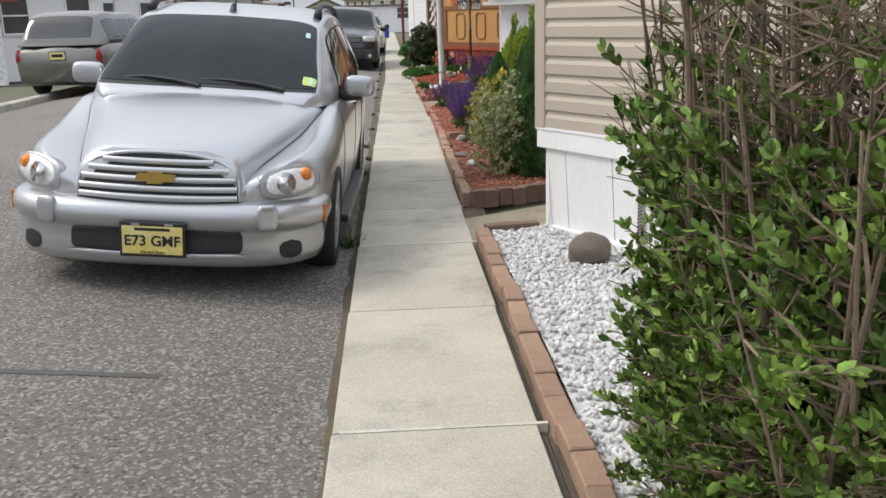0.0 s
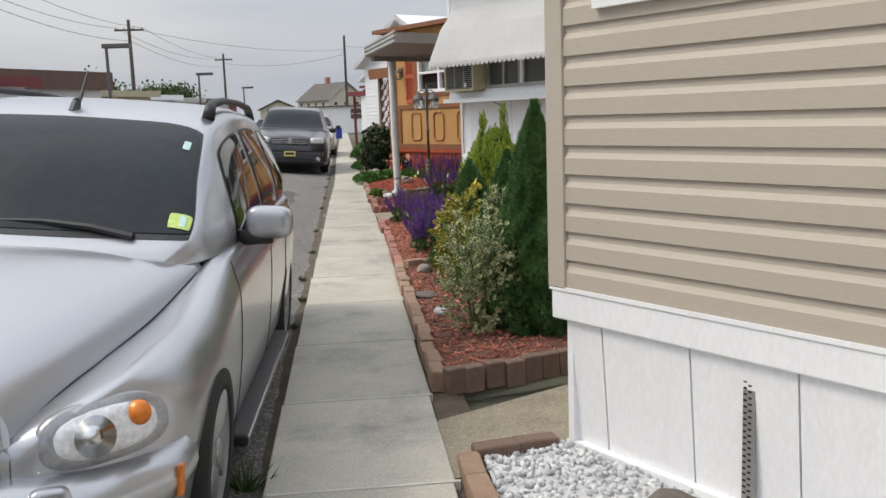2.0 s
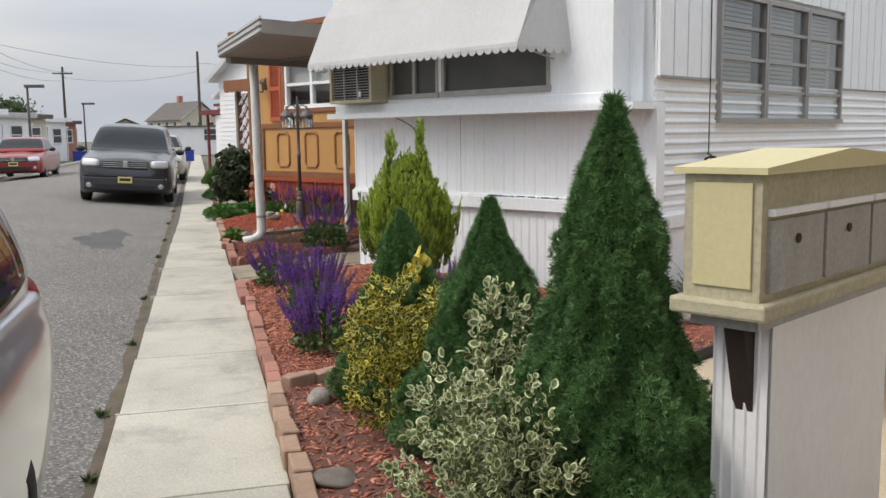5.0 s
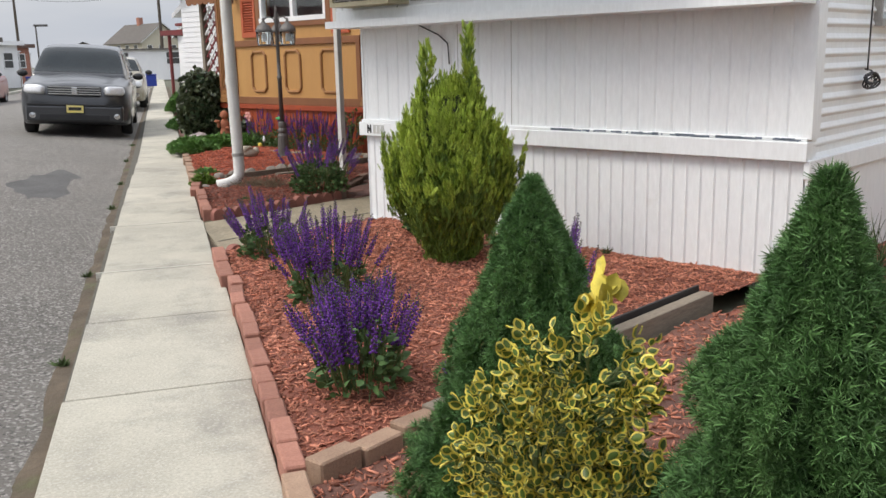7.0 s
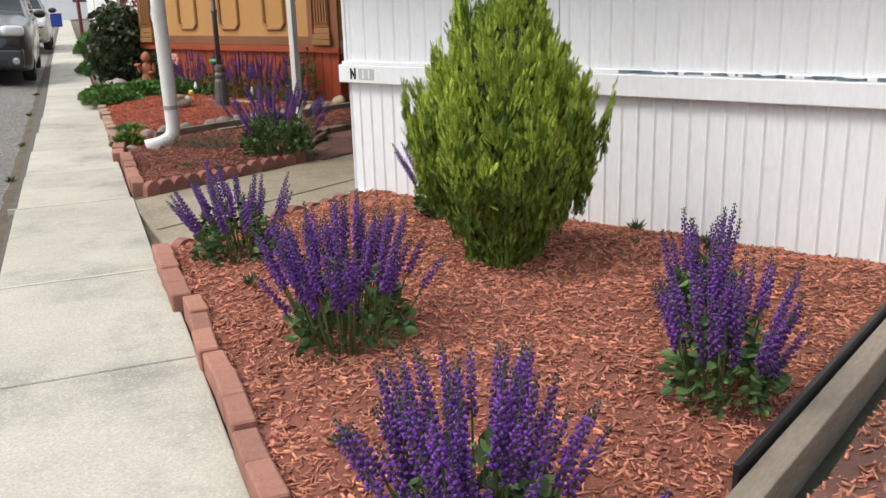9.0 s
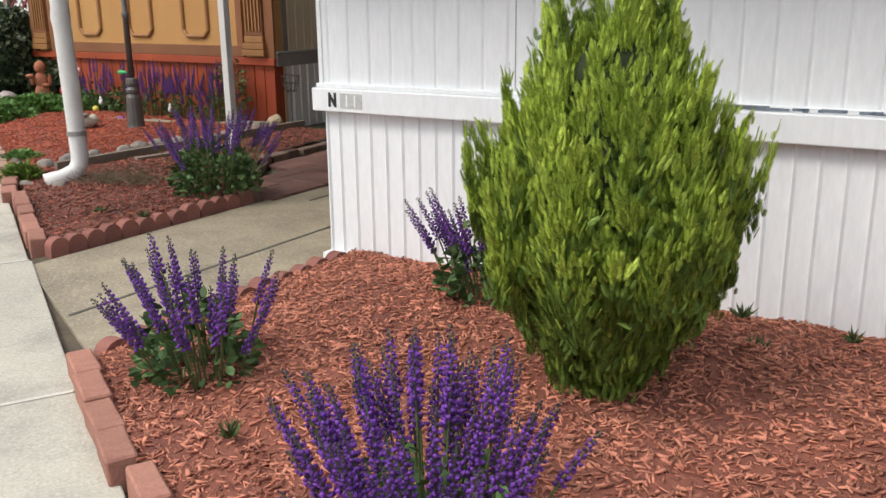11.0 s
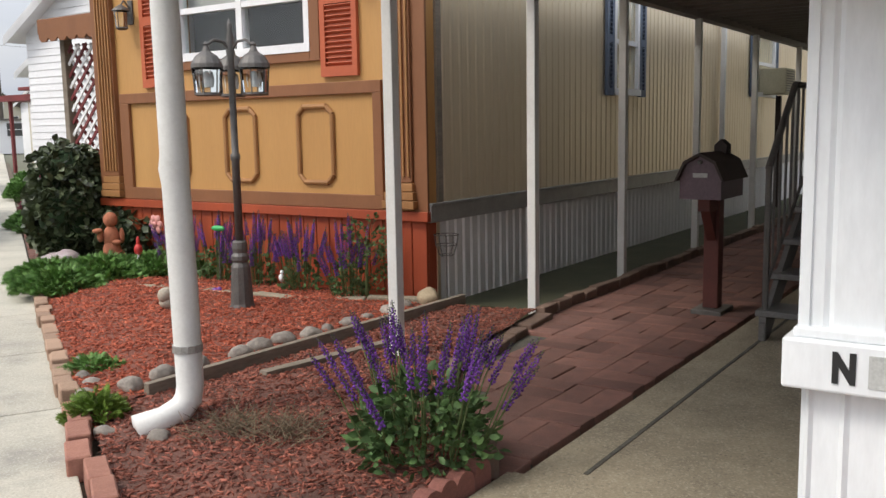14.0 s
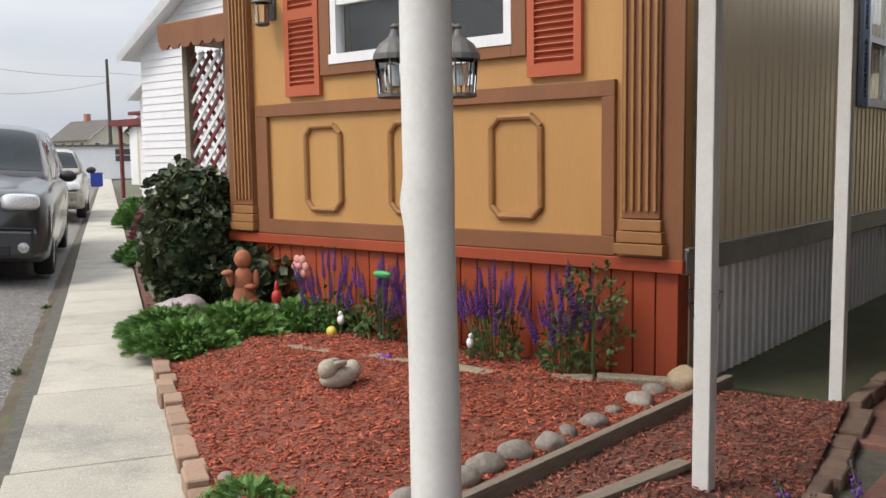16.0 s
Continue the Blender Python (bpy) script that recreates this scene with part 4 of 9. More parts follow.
        for y in (2.22, 2.97):
            q = lo(y, 0.46)
            part("door_handle", rods([(s * (q.x - 0.01), y - 0.08, q.z), (s * (q.x + 0.022), y - 0.05, q.z), (s * (q.x + 0.022), y + 0.06, q.z), (s * (q.x - 0.01), y + 0.085, q.z)], 0.012), M["chrome"], car, "bright door handle", smooth=True)
        # mirror: silver shell, black foot
        mc = Vector((s * 0.885, 1.66, 0.992))
        mir = part("door_mirror", squarish(mc, (0.098, 0.058, 0.068), Matrix.Identity(3), 0.55), P, car, "silver door mirror", smooth=True)
        bm = bmesh.new()
        rod(bm, (s * 0.74, 1.66, 0.918), (s * 0.90, 1.66, 0.926), 0.036, 0.026, 12)
        part("mirror_foot", bm, M["black"], mir, "black plastic mirror foot", smooth=True)
        part("mirror_glass", squarish(mc + Vector((0, 0.056, 0)), (0.084, 0.006, 0.056), Matrix.Identity(3), 0.5, 16, 10), M["chrome"], mir, smooth=True)
        # roof rails
        pts = [(s * 0.565, 2.02, 1.415), (s * 0.562, 2.08, 1.455), (s * 0.56, 2.18, 1.480), (s * 0.557, 2.50, 1.497), (s * 0.552, 3.05, 1.492), (s * 0.545, 3.50, 1.468), (s * 0.54, 3.60, 1.445), (s * 0.54, 3.66, 1.40)]
        part("roof_rail", tube(pts, [0.03, 0.026, 0.022, 0.017, 0.017, 0.022, 0.026, 0.03], 10), M["black"], car, "black roof rail", smooth=True)
        # running board
        rb = part("running_board", boxes((min(s * 0.755, s * 0.865), max(s * 0.755, s * 0.865), 1.20, 2.94, 0.165, 0.215), bevel=0.012), M["black"], car, "black ribbed running board")
        part("board_trim", boxes((min(s * 0.862, s * 0.872), max(s * 0.862, s * 0.872), 1.20, 2.94, 0.180, 0.212), bevel=0.003), M["chrome"], rb)
        # head lamps
        rot = Euler((radians(-14), radians(-7 * s), radians(37 * s))).to_matrix()
        c = Vector((s * 0.628, 0.150, 0.610))
        lamp = part("head_lamp", squarish(c + rot @ Vector((0, 0.022, 0)), (0.150, 0.045, 0.068), rot, 0.75), M["lamp_bowl"], car, "clear head lamp with amber bulb", smooth=True)
        part("lamp_rim", squarish(c + rot @ Vector((0, 0.030, 0)), (0.172, 0.045, 0.084), rot, 0.72), M["wheel"], lamp, smooth=True)
        part("amber_bulb", ball(bmesh.new(), c + rot @ Vector((s * 0.088, -0.012, 0.020)), (0.033, 0.030, 0.033), 16, 10, rot), M["amber"], lamp, smooth=True)
        bowl = lathe([(0.054, 0.0), (0.050, -0.006), (0.036, -0.018), (0.016, -0.024), (0.012, -0.004), (0.0, 0.0)], 22)
        part("reflector_bowl", bowl, M["chrome"], lamp, smooth=True, m=Matrix.Translation(c + rot @ Vector((-s * 0.040, -0.034, -0.004))) @ (rot @ Euler((radians(90), 0, 0)).to_matrix()).to_4x4())
        part("lamp_lens", squarish(c, (0.168, 0.058, 0.080), rot, 0.74), M["lens"], lamp, smooth=True).visible_shadow = False
        # wheels and lamps at the tail
        for y in AX:
            wheel(car, s * 0.735, y, 0.305, s, M["wheel"], 7, 0.19)
        part("tail_lamp", ball(bmesh.new(), (s * 0.66, 4.22, 0.80), (0.07, 0.05, 0.13), 14, 10), M["red_lens"], car, smooth=True)
    # bumper swept round the nose: a proud bar over a deep valance
    PROF = [(0.070, 0.518), (0.0, 0.516), (-0.052, 0.505), (-0.080, 0.480), (-0.088, 0.440), (-0.080, 0.402), (-0.060, 0.385), (-0.050, 0.360), (-0.054, 0.300), (-0.056, 0.245), (-0.040, 0.200), (0.03, 0.170)]

    def bump_d(z):
        for (d0, z0), (d1, z1) in zip(PROF, PROF[1:]):
            if z1 <= z <= z0:
                return d0 + (d1 - d0) * (z - z0) / (z1 - z0)
        return 0.0

    def bump_at(deg, d, z):
        t = radians(deg)
        sn, cs = abs(math.sin(t)), math.cos(t)
        x = math.copysign(0.735 * sn ** 0.72, t)
        return Vector((x - d * math.sin(t), 0.40 * (1 - max(cs, 0.0) ** 0.72) + d * cs, z))

    bumper = part("bumper", sheet([[bump_at(-90 + 3 * i, d, z) for d, z in PROF] for i in range(61)]), P, car, "silver moulded bumper", smooth=True)

    def inset(c_deg, half, z0, z1, lift, power):
        """A rounded patch that follows the bumper's skin."""
        grid = []
        for j in range(9):
            w = 2 * j / 8 - 1
            span = half * max(0.0, 1 - abs(w) ** power) ** (1 / power)
            z = (z0 + z1) / 2 + w * (z1 - z0) / 2
            grid.append([bump_at(c_deg + span * (2 * i / 20 - 1), bump_d(z) - lift, z) for i in range(21)])
        return sheet(grid)

    part("lower_grille", inset(0, 25, 0.248, 0.392, 0.006, 5), M["black"], bumper, "black intake", smooth=True)
    part("valance_lip", inset(0, 26.5, 0.236, 0.262, 0.010, 4), P, bumper, smooth=True)
    for s in (1, -1):
        rot = Euler((0, 0, radians(24 * s))).to_matrix()
        q = bump_at(35 * s, -0.078, 0.450)
        part("bumper_guard", squarish(q, (0.052, 0.024, 0.068), rot, 0.5), P, bumper, "silver bumper guard", smooth=True)
        part("fog_recess", inset(50 * s, 7.5, 0.225, 0.325, 0.004, 2.4), M["black"], bumper, smooth=True)
        part("side_marker", boxes((-0.006, 0.006, -0.015, 0.015, -0.045, 0.045), bevel=0.003), M["amber"], bumper, "amber side marker", m=Matrix.Translation(bump_at(76 * s, -0.088, 0.44)) @ Euler((0, 0, radians(-14 * s))).to_matrix().to_4x4())

    # nose panel and arched grille with painted bars
    def nose(x, z):
        return -0.028 + 0.15 * (abs(x) / 0.60) ** 2.2 + max(0.0, z - 0.56) * 0.36

    def arch_half(z, grow=0.0):
        f = max(0.0, (z - 0.56) / (0.187 + grow))
        return (0.395 + grow) * max(0.0, 1 - f ** 2.6) ** (1 / 2.6)

    grid = []
    for j in range(15):
        z = 0.50 + 0.258 * j / 14
        hw = arch_half(z, 0.028) if z < 0.772 else 0.0
        grid.append([(hw * (2 * i / 24 - 1), nose(hw * (2 * i / 24 - 1), z) + 0.004, z) for i in range(25)])
    part("nose_panel", sheet(grid), P, car, smooth=True)
    grid = []
    for j in range(15):
        z = 0.517 + 0.222 * j / 14
        hw = arch_half(z)
        grid.append([(hw * (2 * i / 24 - 1), nose(hw * (2 * i / 24 - 1), z) - 0.002, z) for i in range(25)])
    grille = part("grille", sheet(grid), M["black"], car, "arched grille with silver bars", smooth=True)
    for z in (0.534, 0.577, 0.620, 0.663, 0.704):
        bm = bmesh.new()
        hw = arch_half(z + 0.010) - 0.008
        n = 20
        ring = []
        for i in range(n + 1):
            x = hw * (2 * i / n - 1)
            y = nose(x, z) - 0.012
            ring.append([bm.verts.new((x, y - 0.012 * math.cos(k * math.tau / 10), z + 0.0155 * math.sin(k * math.tau / 10))) for k in range(10)])
        for a, b in zip(ring, ring[1:]):
            for k in range(10):
                bm.faces.new((a[k], a[(k + 1) % 10], b[(k + 1) % 10], b[k]))
        bmesh.ops.recalc_face_normals(bm, faces=bm.faces)
        part("grille_bar", bm, M["grille_silver"], grille, smooth=True)
    rim = [(arch_half(z), z) for z in [0.517 + 0.0222 * i for i in range(8)] + [0.705, 0.718, 0.729, 0.737, 0.743, 0.7465]]
    rim = rim + [(0.0, 0.7472)] + [(-x, z) for x, z in rim[::-1]]
    part("grille_rim", tube([(x, nose(x, z) - 0.008, z) for x, z in rim], [0.0105] * len(rim), 8), P, grille, smooth=True)
    q = nose(0, 0.63) - 0.03
    bm = extrude([(-0.098, -0.016), (-0.085, 0.019), (-0.038, 0.019), (-0.034, 0.030), (0.042, 0.030), (0.038, 0.019), (0.098, 0.016), (0.085, -0.019), (0.038, -0.019), (0.034, -0.030), (-0.042, -0.030), (-0.038, -0.019)], -0.008, 0.008)
    part("badge", bm, M["gold"], grille, "gold badge", m=pose(0, q, 0.632))
    plate(car, -0.0, -0.108, 0.340, "E73 GMF")
    # wipers, aerial, stickers
    for x0, x1 in ((-0.04, -0.56), (0.46, -0.06)):
        pts = [(x0, 1.105, 0.985), (x0 + (x1 - x0) * 0.3, 1.135, 1.012), (x0 + (x1 - x0) * 0.65, 1.165, 1.024), (x1, 1.175, 1.022 - 0.05 * abs(x1) ** 2)]
        part("wiper", rods(pts, [0.016, 0.013, 0.010, 0.007], 6), M["black"], car, "black wiper arm and blade")
    part("aerial", rods([(0, 1.93, 1.405), (0, 1.97, 1.455), (0, 2.03, 1.475), (0, 2.14, 1.60)], [0.028, 0.020, 0.009, 0.0035]), M["black"], car, "short black roof aerial")
    tag = part("sticker", panel(up, ((1.170, 0.475), (1.170, 0.625), (1.245, 0.63), (1.245, 0.48)), 1, 0.008, 4, 4), M["green_tag"], car, "green and yellow inspection sticker")
    part("sticker_square", panel(up, ((1.180, 0.530), (1.180, 0.572), (1.235, 0.575), (1.235, 0.535)), 1, 0.010, 2, 2), M["pale_tag"], tag)
    part("sticker", panel(up, ((1.62, 0.61), (1.62, 0.645), (1.68, 0.645), (1.68, 0.61)), 1, 0.008, 3, 3), M["pale_tag"], car, "pale toll sticker")
    part("rear_window", wide_panel(up, 3.98, 4.20, 0.60, 0.56), M["car_glass"], car, smooth=True)
    return car


M["grille_silver"] = paint("grille_silver", (0.62, 0.63, 0.64), 0.6, 0.3)
# the street falls to the pavement here, so the car leans towards it
silver_wagon(pose(-1.212, 4.42, 0.005, 0, 4.6, -1.5))


def plain_car(name, label, m, P, L, Wd, Ht, belt, nose, cab, r=0.33, front=True, plated=True, grille="bars"):
    """A far car. cab: (windscreen foot y, roof start y, roof end y, tail glass foot y); nose: bonnet height at the front and at the screen."""
    car = thing(name, label, "car", m)
    h = Wd / 2
    low = [(0.0, h * 0.74, 0.30, nose[0] - 0.16, h * 0.62, h * 0.45, nose[0] - 0.14, nose[0] - 0.10),
           (0.10, h * 0.90, 0.24, nose[0] - 0.06, h * 0.78, h * 0.6, nose[0] - 0.03, nose[0]),
           (0.40, h * 0.98, 0.21, nose[0], h * 0.84, h * 0.68, nose[0] + 0.03, nose[0] + 0.06),
           (cab[0], h, 0.2, belt - 0.02, h * 0.9, h * 0.8, nose[1] - 0.03, nose[1]),
           (L * 0.55, h, 0.2, belt, h * 0.9, h * 0.8, belt, belt + 0.02),
           (L - 0.3, h * 0.97, 0.22, belt, h * 0.88, h * 0.76, belt, belt + 0.02),
           (L, h * 0.86, 0.32, belt - 0.10, h * 0.74, h * 0.6, belt - 0.06, belt - 0.04)]
    up = [(cab[0] - 0.05, belt, h * 0.86, h * 0.84, belt + 0.05),
          (cab[0] + 0.15, belt, h * 0.9, h * 0.84, belt + 0.16),
          (cab[1], belt, h * 0.91, h * 0.76, Ht - 0.05),
          (0.5 * (cab[1] + cab[2]), belt, h * 0.91, h * 0.75, Ht),
          (cab[2], belt, h * 0.9, h * 0.73, Ht - 0.05),
          (cab[3], belt, h * 0.84, h * 0.7, belt + 0.08)]
    lo, cb = body_surface(low), cabin_surface(up)
    body = part("body", skin(lo, 0, L, 30, 24), P, car, smooth=True)
    arch = []
    ax = (0.9, L - 1.05)
    for y in ax:
        bm = bmesh.new()
        rod(bm, (-1.4, y, r - 0.03), (1.4, y, r - 0.03), r + 0.05, n=28)
        arch.append(bm)
    carve(body, arch)
    part("roof", skin(cb, up[0][0], cab[3], 26, 20), P, car, smooth=True)
    for s in (1, -1):
        span = cab[2] - cab[1]
        for k in range(3):
            y0, y1 = cab[1] + span * (k / 3) + 0.02 - (0.4 if k == 0 else 0), cab[1] + span * ((k + 1) / 3) - 0.05
            part("side_window", panel(cb, ((y0, 0.04), (y1, 0.04), (y1, 0.40), (y0 + (0.3 if k == 0 else 0), 0.40)), s), M["car_glass"], car, smooth=True)
        part("door_mirror", ball(bmesh.new(), (s * (h + 0.10), cab[0] + 0.45, belt + 0.06), (0.10, 0.07, 0.07)), M["black"], car, smooth=True)
        rot = Euler((radians(-15), 0, radians(24 * s))).to_matrix()
        lamp = part("head_lamp", squarish((s * h * 0.70, 0.035, nose[0] - 0.11), (0.185, 0.085, 0.085), rot, 0.5, 18, 12), M["lamp_bowl"], car, smooth=True)
        part("indicator", ball(bmesh.new(), (s * h * 0.82, 0.085, nose[0] - 0.11), (0.06, 0.075, 0.075), 10, 8, rot), M["amber"], lamp, smooth=True)
        part("tail_lamp", ball(bmesh.new(), (s * h * 0.83, L - 0.06, belt - 0.22), (0.07, 0.07, 0.17), 12, 10), M["red_lens"], car, smooth=True)
        for y in ax:
            wheel(car, s * (h - 0.11), y, r, s, M["wheel"], 5)
    part("windscreen", wide_panel(cb, cab[0] + 0.06, cab[1] - 0.06, 0.46, 0.58), M["screen_glass"], car, smooth=True)
    part("rear_window", wide_panel(cb, cab[2] + 0.06, cab[3] - 0.05, 0.58, 0.48), M["car_glass"], car, smooth=True)
    for y in ax:
        part("wheel_well", boxes((-h * 0.8, h * 0.8, y - r, y + r, 0.24, 2 * r)), M["black"], car)
    g = part("grille", boxes((-h * 0.47, h * 0.47, -0.035, 0.06, nose[0] - 0.20, nose[0] - 0.03), bevel=0.012), M["black"], car)
    for k in range(4):
        z = nose[0] - 0.175 + 0.043 * k
        part("grille_bar", boxes((-h * 0.46, h * 0.46, -0.052, -0.032, z - 0.012, z + 0.006)), M["chrome"], g)
    part("grille_emblem", boxes((-0.05, 0.05, -0.062, -0.03, nose[0] - 0.17, nose[0] - 0.05), bevel=0.006), M["chrome"], g)
    part("bumper", boxes((-h * 0.86, h * 0.86, -0.045, 0.24, 0.28, 0.60), bevel=0.05), P, car)
    part("intake", boxes((-h * 0.62, h * 0.62, -0.052, 0.0, 0.31, 0.43), bevel=0.012), M["black"], car)
    part("bumper_strip", boxes((-h * 0.84, h * 0.84, -0.055, -0.02, 0.585, 0.61), bevel=0.006), M["black"], car)
    for s in (1, -1):
        part("fog_lamp", lathe([(0.055, 0), (0.055, 0.012), (0, 0.016)], 14), M["chrome"], car, m=pose(s * h * 0.74, -0.035, 0.40, 90, 0, 0))
    if plated:
        plate(car, 0, -0.066, 0.53)
        plate(car, 0, L + 0.012, 0.80).rotation_euler = (0, 0, math.pi)
    return car


van = plain_car("minivan", "dark graphite minivan parked facing the camera", pose(-1.22, 24.3, street_z(-1.2), 0, 3.6, 0) @ Matrix.Diagonal((0.94, 1.0, 0.92, 1)), M["graphite_paint"], 5.1, 1.95, 1.75, 1.08, (0.98, 1.16), (1.05, 1.95, 4.6, 5.0), 0.34)
plain_car("sedan", "pale gold sedan parked behind the minivan", pose(-1.05, 34.0, street_z(-1.05)), M["pale_paint"], 4.6, 1.78, 1.45, 0.92, (0.78, 0.93), (1.2, 1.9, 3.3, 4.0), 0.31)
plain_car("station_wagon", "dusty grey station wagon parked across the street", pose(-6.15, 22.9, street_z(-6.15), 0, 0, 177), M["grey_paint"], 4.8, 1.85, 1.62, 0.98, (0.85, 1.0), (1.2, 1.95, 4.3, 4.75), 0.33)
plain_car("sedan", "red sedan parked across the street", pose(-5.6, 37.5, street_z(-5.6), 0, 0, 0), M["red_paint"], 4.5, 1.75, 1.42, 0.92, (0.78, 0.93), (1.2, 1.9, 3.2, 3.9), 0.31)
plain_car("sedan", "dark sedan parked far down the street", pose(-5.6, 70.0, street_z(-5.6), 0, 0, 0), M["graphite_paint"], 4.5, 1.75, 1.42, 0.92, (0.78, 0.93), (1.2, 1.9, 3.2, 3.9), 0.31)


# ---- details of the homes ----
def framed_window(parent, m, w, h, cols=1, rows=2, frame_mat=None, blind=True, pane=None, depth=0.06, bar=0.035):
    """A window whose opening is w by h, in the y-z plane, facing -x, its lower corner at the origin of m."""
    fm = frame_mat or M["white_vinyl"]
    win = part("window", boxes((-0.012, depth, 0, w, h - bar, h)), fm, parent, m=m)
    for nm, b in (("sill", (-0.025, depth, -0.01, w + 0.01, -0.012, bar)), ("jamb", (-0.012, depth, 0, bar, bar, h - bar)), ("jamb", (-0.012, depth, w - bar, w, bar, h - bar))):
        part(nm, boxes(b), fm, win)
    for c in range(1, cols):
        y = w * c / cols
        part("mullion", boxes((-0.008, depth, y - bar * 0.6, y + bar * 0.6, bar, h - bar)), fm, win)
    for r in range(1, rows):
        z = h * r / rows
        part("meeting_rail", boxes((-0.004, depth * 0.8, bar, w - bar, z - bar * 0.45, z + bar * 0.45)), fm, win)
    p = part("pane", boxes((depth * 0.45, depth * 0.55, bar, w - bar, bar, h - bar)), pane or M["glass"], win)
    p.visible_shadow = False
    if blind:
        bm = boxes((depth + 0.05, depth + 0.06, 0.01, w - 0.01, h * 0.5, h - 0.01))
        part("curtain", bm, M["blind"], win, "pale blind drawn half way")
    # black sheet added behind the pane; the room's darkness is its colour
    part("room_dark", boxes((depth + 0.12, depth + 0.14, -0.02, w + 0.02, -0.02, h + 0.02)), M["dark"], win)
    return win


def louvred(parent, m, w, h, material, slats=18):
    sh = part("shutter", boxes((-0.03, 0.0, 0, 0.045, 0, h)), material, parent, m=m)
    for b in ((-0.03, 0.0, w - 0.045, w, 0, h), (-0.03, 0.0, 0.045, w - 0.045, 0, 0.07), (-0.03, 0.0, 0.045, w - 0.045, h - 0.07, h), (-0.03, 0.0, 0.045, w - 0.045, h * 0.48, h * 0.48 + 0.07)):
        part("shutter_rail", boxes(b), material, sh)
    part("shutter_back", boxes((-0.006, -0.001, 0.045, w - 0.045, 0.07, h - 0.07)), material, sh)
    for lo, hi in ((0.07, h * 0.48), (h * 0.48 + 0.07, h - 0.07)):
        n = max(3, int((hi - lo) / 0.036))
        for k in range(n):
            z = lo + (hi - lo) * (k + 0.5) / n
            bm = bmesh.new()
            box(bm, -0.016, 0.016, 0.045, w - 0.045, -0.003, 0.003, m=pose(-0.014, 0, z, 0, 35, 0))
            part("slat", bm, material, sh)
    return sh


# tan home: vent strip, drip edge
part("vent_strip", boxes((0.020, 0.032, -0.90, -0.855, 0.05, 0.50)), M["alum"], tan_home, "perforated metal vent strip")
for k in range(40):
    # each hole is a dark block, its inner shade given as colour
    part("vent_hole", boxes((0.0175, 0.0205, -0.888 + 0.018 * (k % 2), -0.876 + 0.018 * (k % 2), 0.07 + 0.0105 * k, 0.076 + 0.0105 * k)), M["dark"], tan_home)
part("drip_edge", boxes((-0.018, 0.03, -9.0, 0.015, 0.652, 0.668)), M["white_vinyl"], tan_home)
part("window_sill", boxes((-0.04, 0.01, -1.35, -0.25, 1.70, 1.735)), M["white_vinyl"], tan_home)

# white home: overhanging bay with its window, air conditioner and scalloped awning
B0, B1, BD = 0.23, WL + 0.02, 0.20
bm = bmesh.new()
wall_slab(bm, -BD, -BD + 0.05, B0, B1, 1.52, 2.95, [(0.80, 1.98, 1.66, 2.03), (2.02, 3.30, 1.66, 2.03)])
part("bay_front", bm, M["white_paint"], white_home, "overhanging white front")
part("bay_side", boxes((-BD + 0.05, 0.02, B0, B0 + 0.05, 1.52, 2.95)), M["white_paint"], white_home)
part("bay_side", boxes((-BD + 0.05, 0.02, B1 - 0.05, B1, 1.52, 2.95)), M["white_paint"], white_home)
part("bay_sill", boxes((-BD - 0.02, 0.02, B0 - 0.01, B1 + 0.01, 1.50, 1.62), bevel=0.008), M["white_paint"], white_home)
part("bay_corner", boxes((-BD - 0.012, -BD + 0.02, B0 - 0.012, B0 + 0.05, 1.60, 2.95), bevel=0.005), M["white_paint"], white_home)
part("bay_corner", boxes((-BD - 0.012, -BD + 0.02, B1 - 0.05, B1 + 0.012, 1.60, 2.95), bevel=0.005), M["white_paint"], white_home)
framed_window(white_home, pose(-BD + 0.005, 0.80, 1.66), 1.18, 0.37, 1, 1, M["alum"], False, M["screen"], 0.04, 0.035)
framed_window(white_home, pose(-BD + 0.005, 2.02, 1.66), 0.62, 0.37, 2, 1, M["alum"], False, M["screen"], 0.04, 0.03)
ac = thing("air_conditioner", "cream window air conditioner with dark louvres", "air conditioner", pose(*W(8.655, 8.10, 0), 0, 0, HA) @ pose(-BD - 0.20, 2.68, 1.63))
part("case", boxes((0, 0.40, 0, 0.60, 0.0, 0.03), (0, 0.40, 0, 0.60, 0.35, 0.38), (0.0, 0.40, 0.0, 0.03, 0.03, 0.35), (0, 0.40, 0.57, 0.60, 0.03, 0.35)), M["cream_trim"], ac, kind="")
# black sheet behind the louvres: the case's inner shade as colour
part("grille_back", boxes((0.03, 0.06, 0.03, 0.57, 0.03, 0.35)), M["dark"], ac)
for k in range(13):
    part("louvre", boxes((0.012, 0.026, 0.03, 0.57, 0.04 + k * 0.0245, 0.046 + k * 0.0245)), M["alum"], ac)
for y in (0.20, 0.39):
    part("grille_post", boxes((0.006, 0.02, y, y + 0.012, 0.03, 0.35)), M["alum"], ac)
part("drain", boxes((-0.01, 0.0, 0.14, 0.17, 0.05, 0.10)), M["white_paint"], ac)
part("cable", rods([(-BD - 0.02, 2.78, 1.62), (-0.05, 2.76, 1.50), (-0.02, 2.58, 1.42), (-0.015, 2.50, 1.36), (-0.015, 2.49, 1.22)], 0.005, 6), M["black"], white_home, "dark cable")

